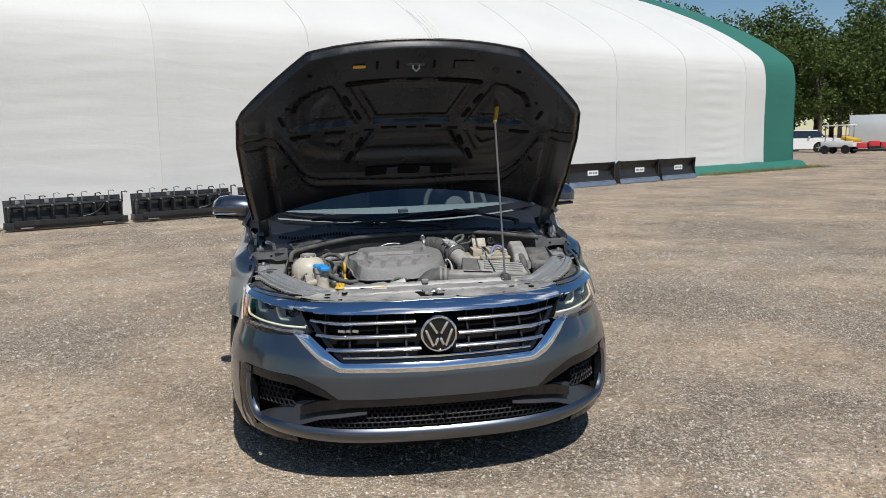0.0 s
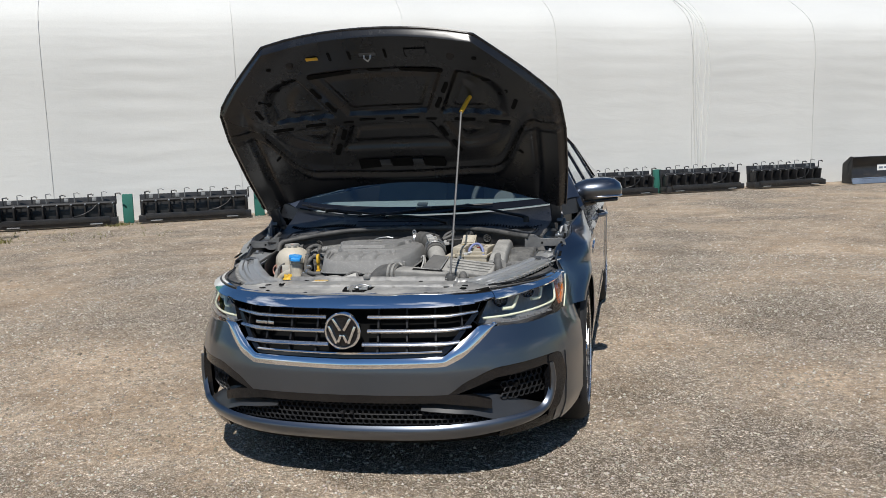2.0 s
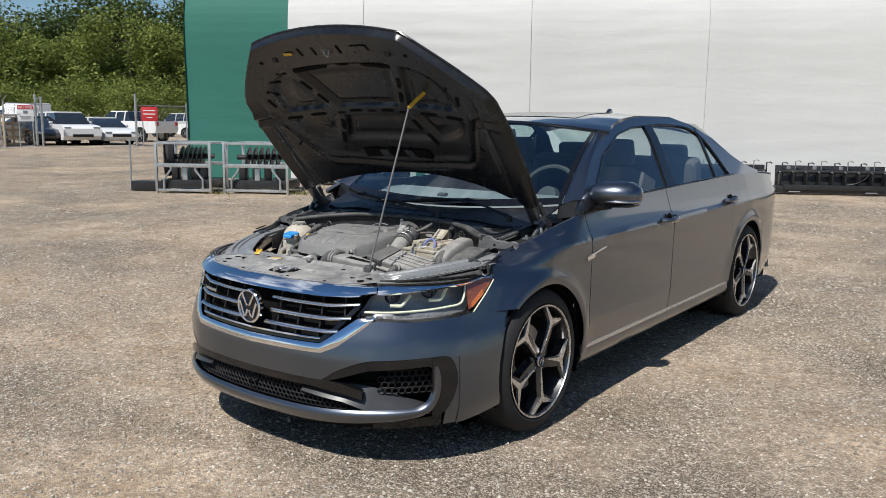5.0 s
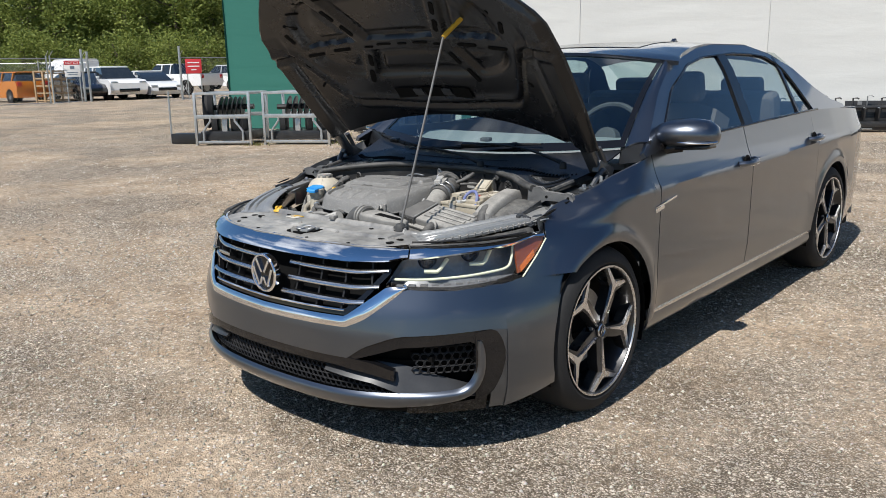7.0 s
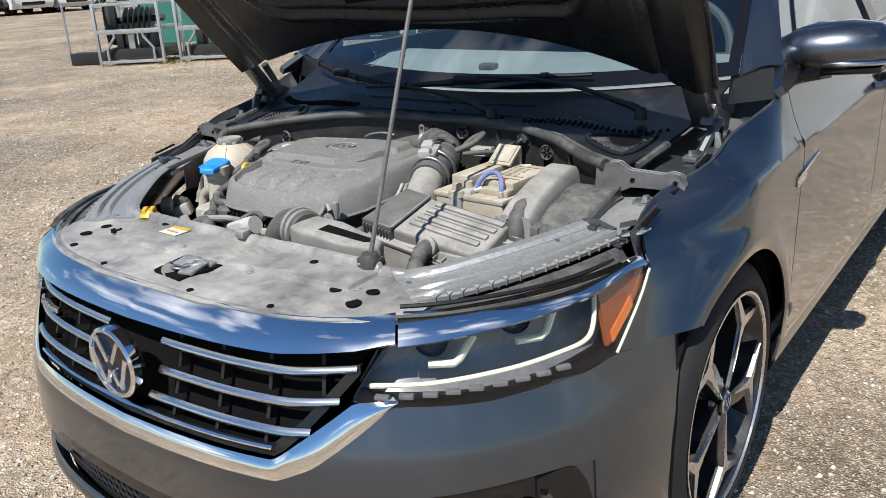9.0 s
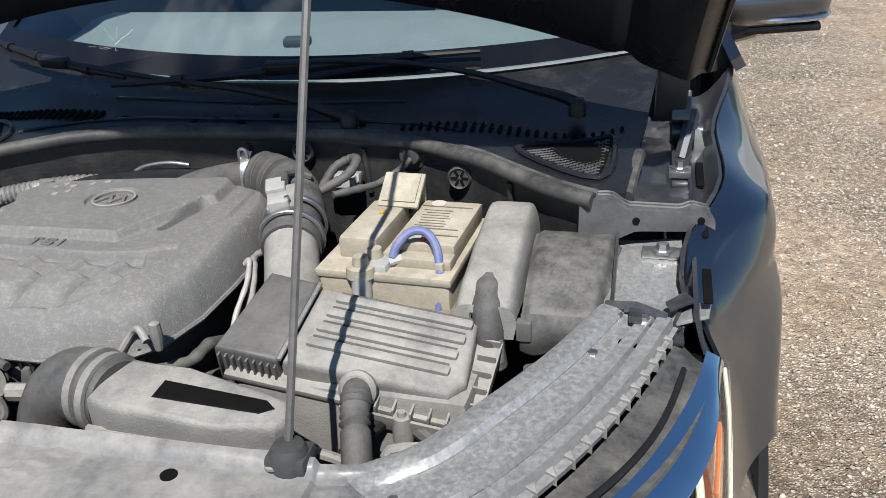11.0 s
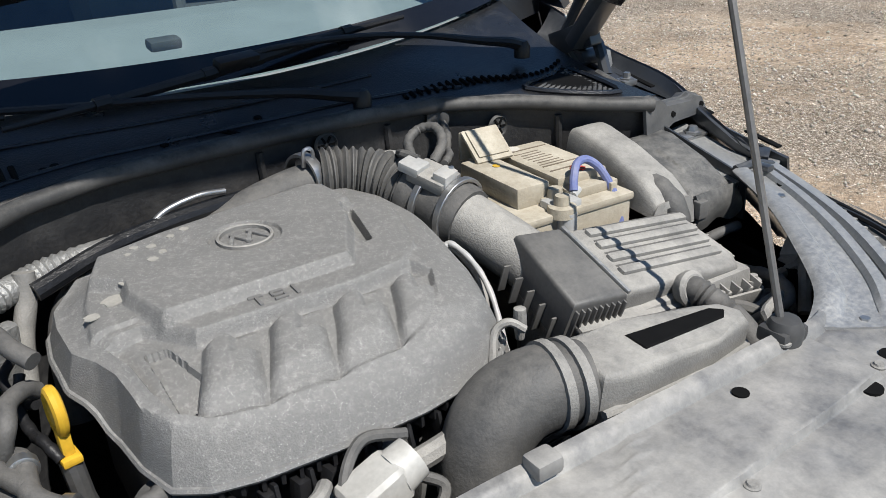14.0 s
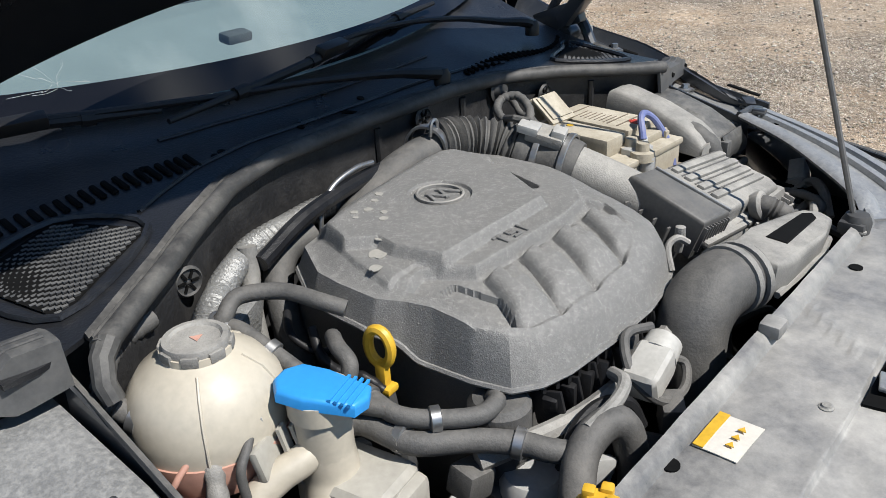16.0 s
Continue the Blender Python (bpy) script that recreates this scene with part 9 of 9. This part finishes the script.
for k in range(24):
    spots.append((lerp(20, 46, k / 23) + rnd.uniform(-.4, .4), rnd.uniform(88, 102), rnd.choice([0, 0, 1]), rnd.uniform(.85, 1.15)))
for k in range(14):
    spots.append((lerp(24, 46, k / 13) + rnd.uniform(-.4, .4), rnd.uniform(78, 84), rnd.choice([1, 4, 1]), rnd.uniform(.7, .95)))
used = set()
for az, d, kind, sc in spots:
    p = far(az, d)
    m = pose(p.x, p.y, .02, 0, 0, rnd.uniform(0, 360))
    if kind not in used:
        used.add(kind)
        tree_kinds[kind].matrix_basis = m
    else:
        c = copy_thing(tree_kinds[kind], m)
        c.scale = (sc, sc, sc)

# ---------- loose stones ----------
def stones(name, count, region, smin, smax, seed, mk):
    """Many small six-cornered stones in one mesh, set on the ground by region(rng, n)."""
    g = np.random.default_rng(seed)
    base = np.array([(1, 0, 0), (-.9, .1, .05), (0, .85, .1), (.1, -.8, 0), (.05, .05, .7), (0, 0, -.5)])
    tri = np.array([(0, 2, 4), (2, 1, 4), (1, 3, 4), (3, 0, 4), (2, 0, 5), (1, 2, 5), (3, 1, 5), (0, 3, 5)])
    x, y = region(g, count)
    n = len(x)
    s = smin + (smax - smin) * g.random(n) ** 2.4
    a = g.uniform(0, TAU, n)
    k = g.uniform(.7, 1.25, (n, 3))
    p = base[None] * k[:, None] * s[:, None, None] * g.uniform(.85, 1.15, (n, 6, 1))
    ca, sa = np.cos(a)[:, None], np.sin(a)[:, None]
    z = np.array([ground_z(px_, py_) for px_, py_ in zip(x, y)]) + s * .15
    vs = np.stack((x[:, None] + p[..., 0] * ca - p[..., 1] * sa, y[:, None] + p[..., 0] * sa + p[..., 1] * ca, z[:, None] + p[..., 2]), -1).reshape(-1, 3)
    fs = (tri[None] + 6 * np.arange(n)[:, None, None]).reshape(-1, 3)
    me = bpy.data.meshes.new(name)
    me.vertices.add(len(vs))
    me.vertices.foreach_set("co", vs.ravel())
    me.loops.add(fs.size)
    me.loops.foreach_set("vertex_index", fs.ravel().astype(np.int32))
    me.polygons.add(len(fs))
    me.polygons.foreach_set("loop_start", np.arange(0, fs.size, 3, dtype=np.int32))
    me.update(calc_edges=True)
    me.materials.append(mk)
    ob = new(name, me)
    return tagged(ob, "loose pale stones scattered over the gravel", "stones", kind="stuff")


def stone_material():
    mt = bpy.data.materials.new("loose_stone")
    mt.use_nodes = True
    N, L = mt.node_tree.nodes, mt.node_tree.links
    b = N["Principled BSDF"]
    b.inputs["Roughness"].default_value = 0.85
    g = N.new("ShaderNodeNewGeometry")
    r = N.new("ShaderNodeValToRGB")
    r.color_ramp.elements[0].color = (.22, .18, .135, 1)
    r.color_ramp.elements[1].color = (.66, .61, .53, 1)
    e = r.color_ramp.elements.new(.55)
    e.color = (.36, .32, .265, 1)
    n = N.new("ShaderNodeTexNoise")
    n.inputs["Scale"].default_value = 160
    L.new(g.outputs["Position"], n.inputs["Vector"])
    m = N.new("ShaderNodeMix")
    m.data_type = "RGBA"
    m.blend_type = "OVERLAY"
    m.inputs["Factor"].default_value = .35
    L.new(g.outputs["Random Per Island"], r.inputs["Fac"])
    L.new(r.outputs["Color"], m.inputs["A"])
    L.new(n.outputs["Color"], m.inputs["B"])
    L.new(m.outputs["Result"], b.inputs["Base Color"])
    return mt


STONE = stone_material()


def patchy(x, y, f, w, g, spread, least):
    q = np.sin(x * f + 1.7 * np.sin(y * f * .8 + w)) * np.sin(y * f * 1.1 + 1.3 * np.sin(x * f * .7 + 2 * w))
    keep = q * .6 + g.uniform(-spread, spread, len(x)) > least
    return x[keep], y[keep]


def near_region(g, n):
    x, y = g.uniform(-4.2, 5.2, n), g.uniform(-2.8, 6.5, n)
    return patchy(x, y, 1.6, .4, g, .7, -.45)


def wide_region(g, n):
    d = 3 + 16 * g.random(n) ** .8
    a = g.uniform(-1.9, 1.3, n)
    return patchy(1 + d * np.sin(a), d * np.cos(a), .9, 2.1, g, .7, -.35)


stones("loose_stones", 120000, near_region, .0035, .012, 1, STONE)
stones("scattered_stones", 60000, wide_region, .006, .020, 2, STONE)

# weeds at the foot of the building
M["weed"] = leaf_material("dry_weed", (0.10, 0.10, 0.03), (0.22, 0.20, 0.07))
rnd = random.Random(8)
vs, fs = [], []
for k in range(2150):
    u, n = (rnd.uniform(29, 37.5), rnd.uniform(.3, .95)) if k < 1700 else (rnd.uniform(-.5, 5.0), rnd.uniform(-2.9, -.1))
    if k >= 1700 and rnd.random() < .6:
        u, n = rnd.choice([(.75, -2.6), (2.3, -2.3), (3.95, .0)])
        u += rnd.gauss(0, .12)
        n += rnd.gauss(0, .12)
    p = site(u, n)
    h, a = rnd.uniform(.04, .16) * (1 if k < 1700 else .5), rnd.uniform(0, TAU)
    d = Vector((math.cos(a), math.sin(a), 0))
    z = ground_z(p.x, p.y)
    i = len(vs)
    vs += [(p.x - d.y * .01, p.y + d.x * .01, z), (p.x + d.y * .01, p.y - d.x * .01, z), (p.x + d.x * h * .7, p.y + d.y * h * .7, z + h)]
    fs.append((i, i + 1, i + 2))
me = bpy.data.meshes.new("weeds")
me.from_pydata(vs, [], fs)
me.materials.append(M["weed"])
tagged(new("weeds", me), "sparse dry weeds at the building's foot", "weeds", kind="stuff")
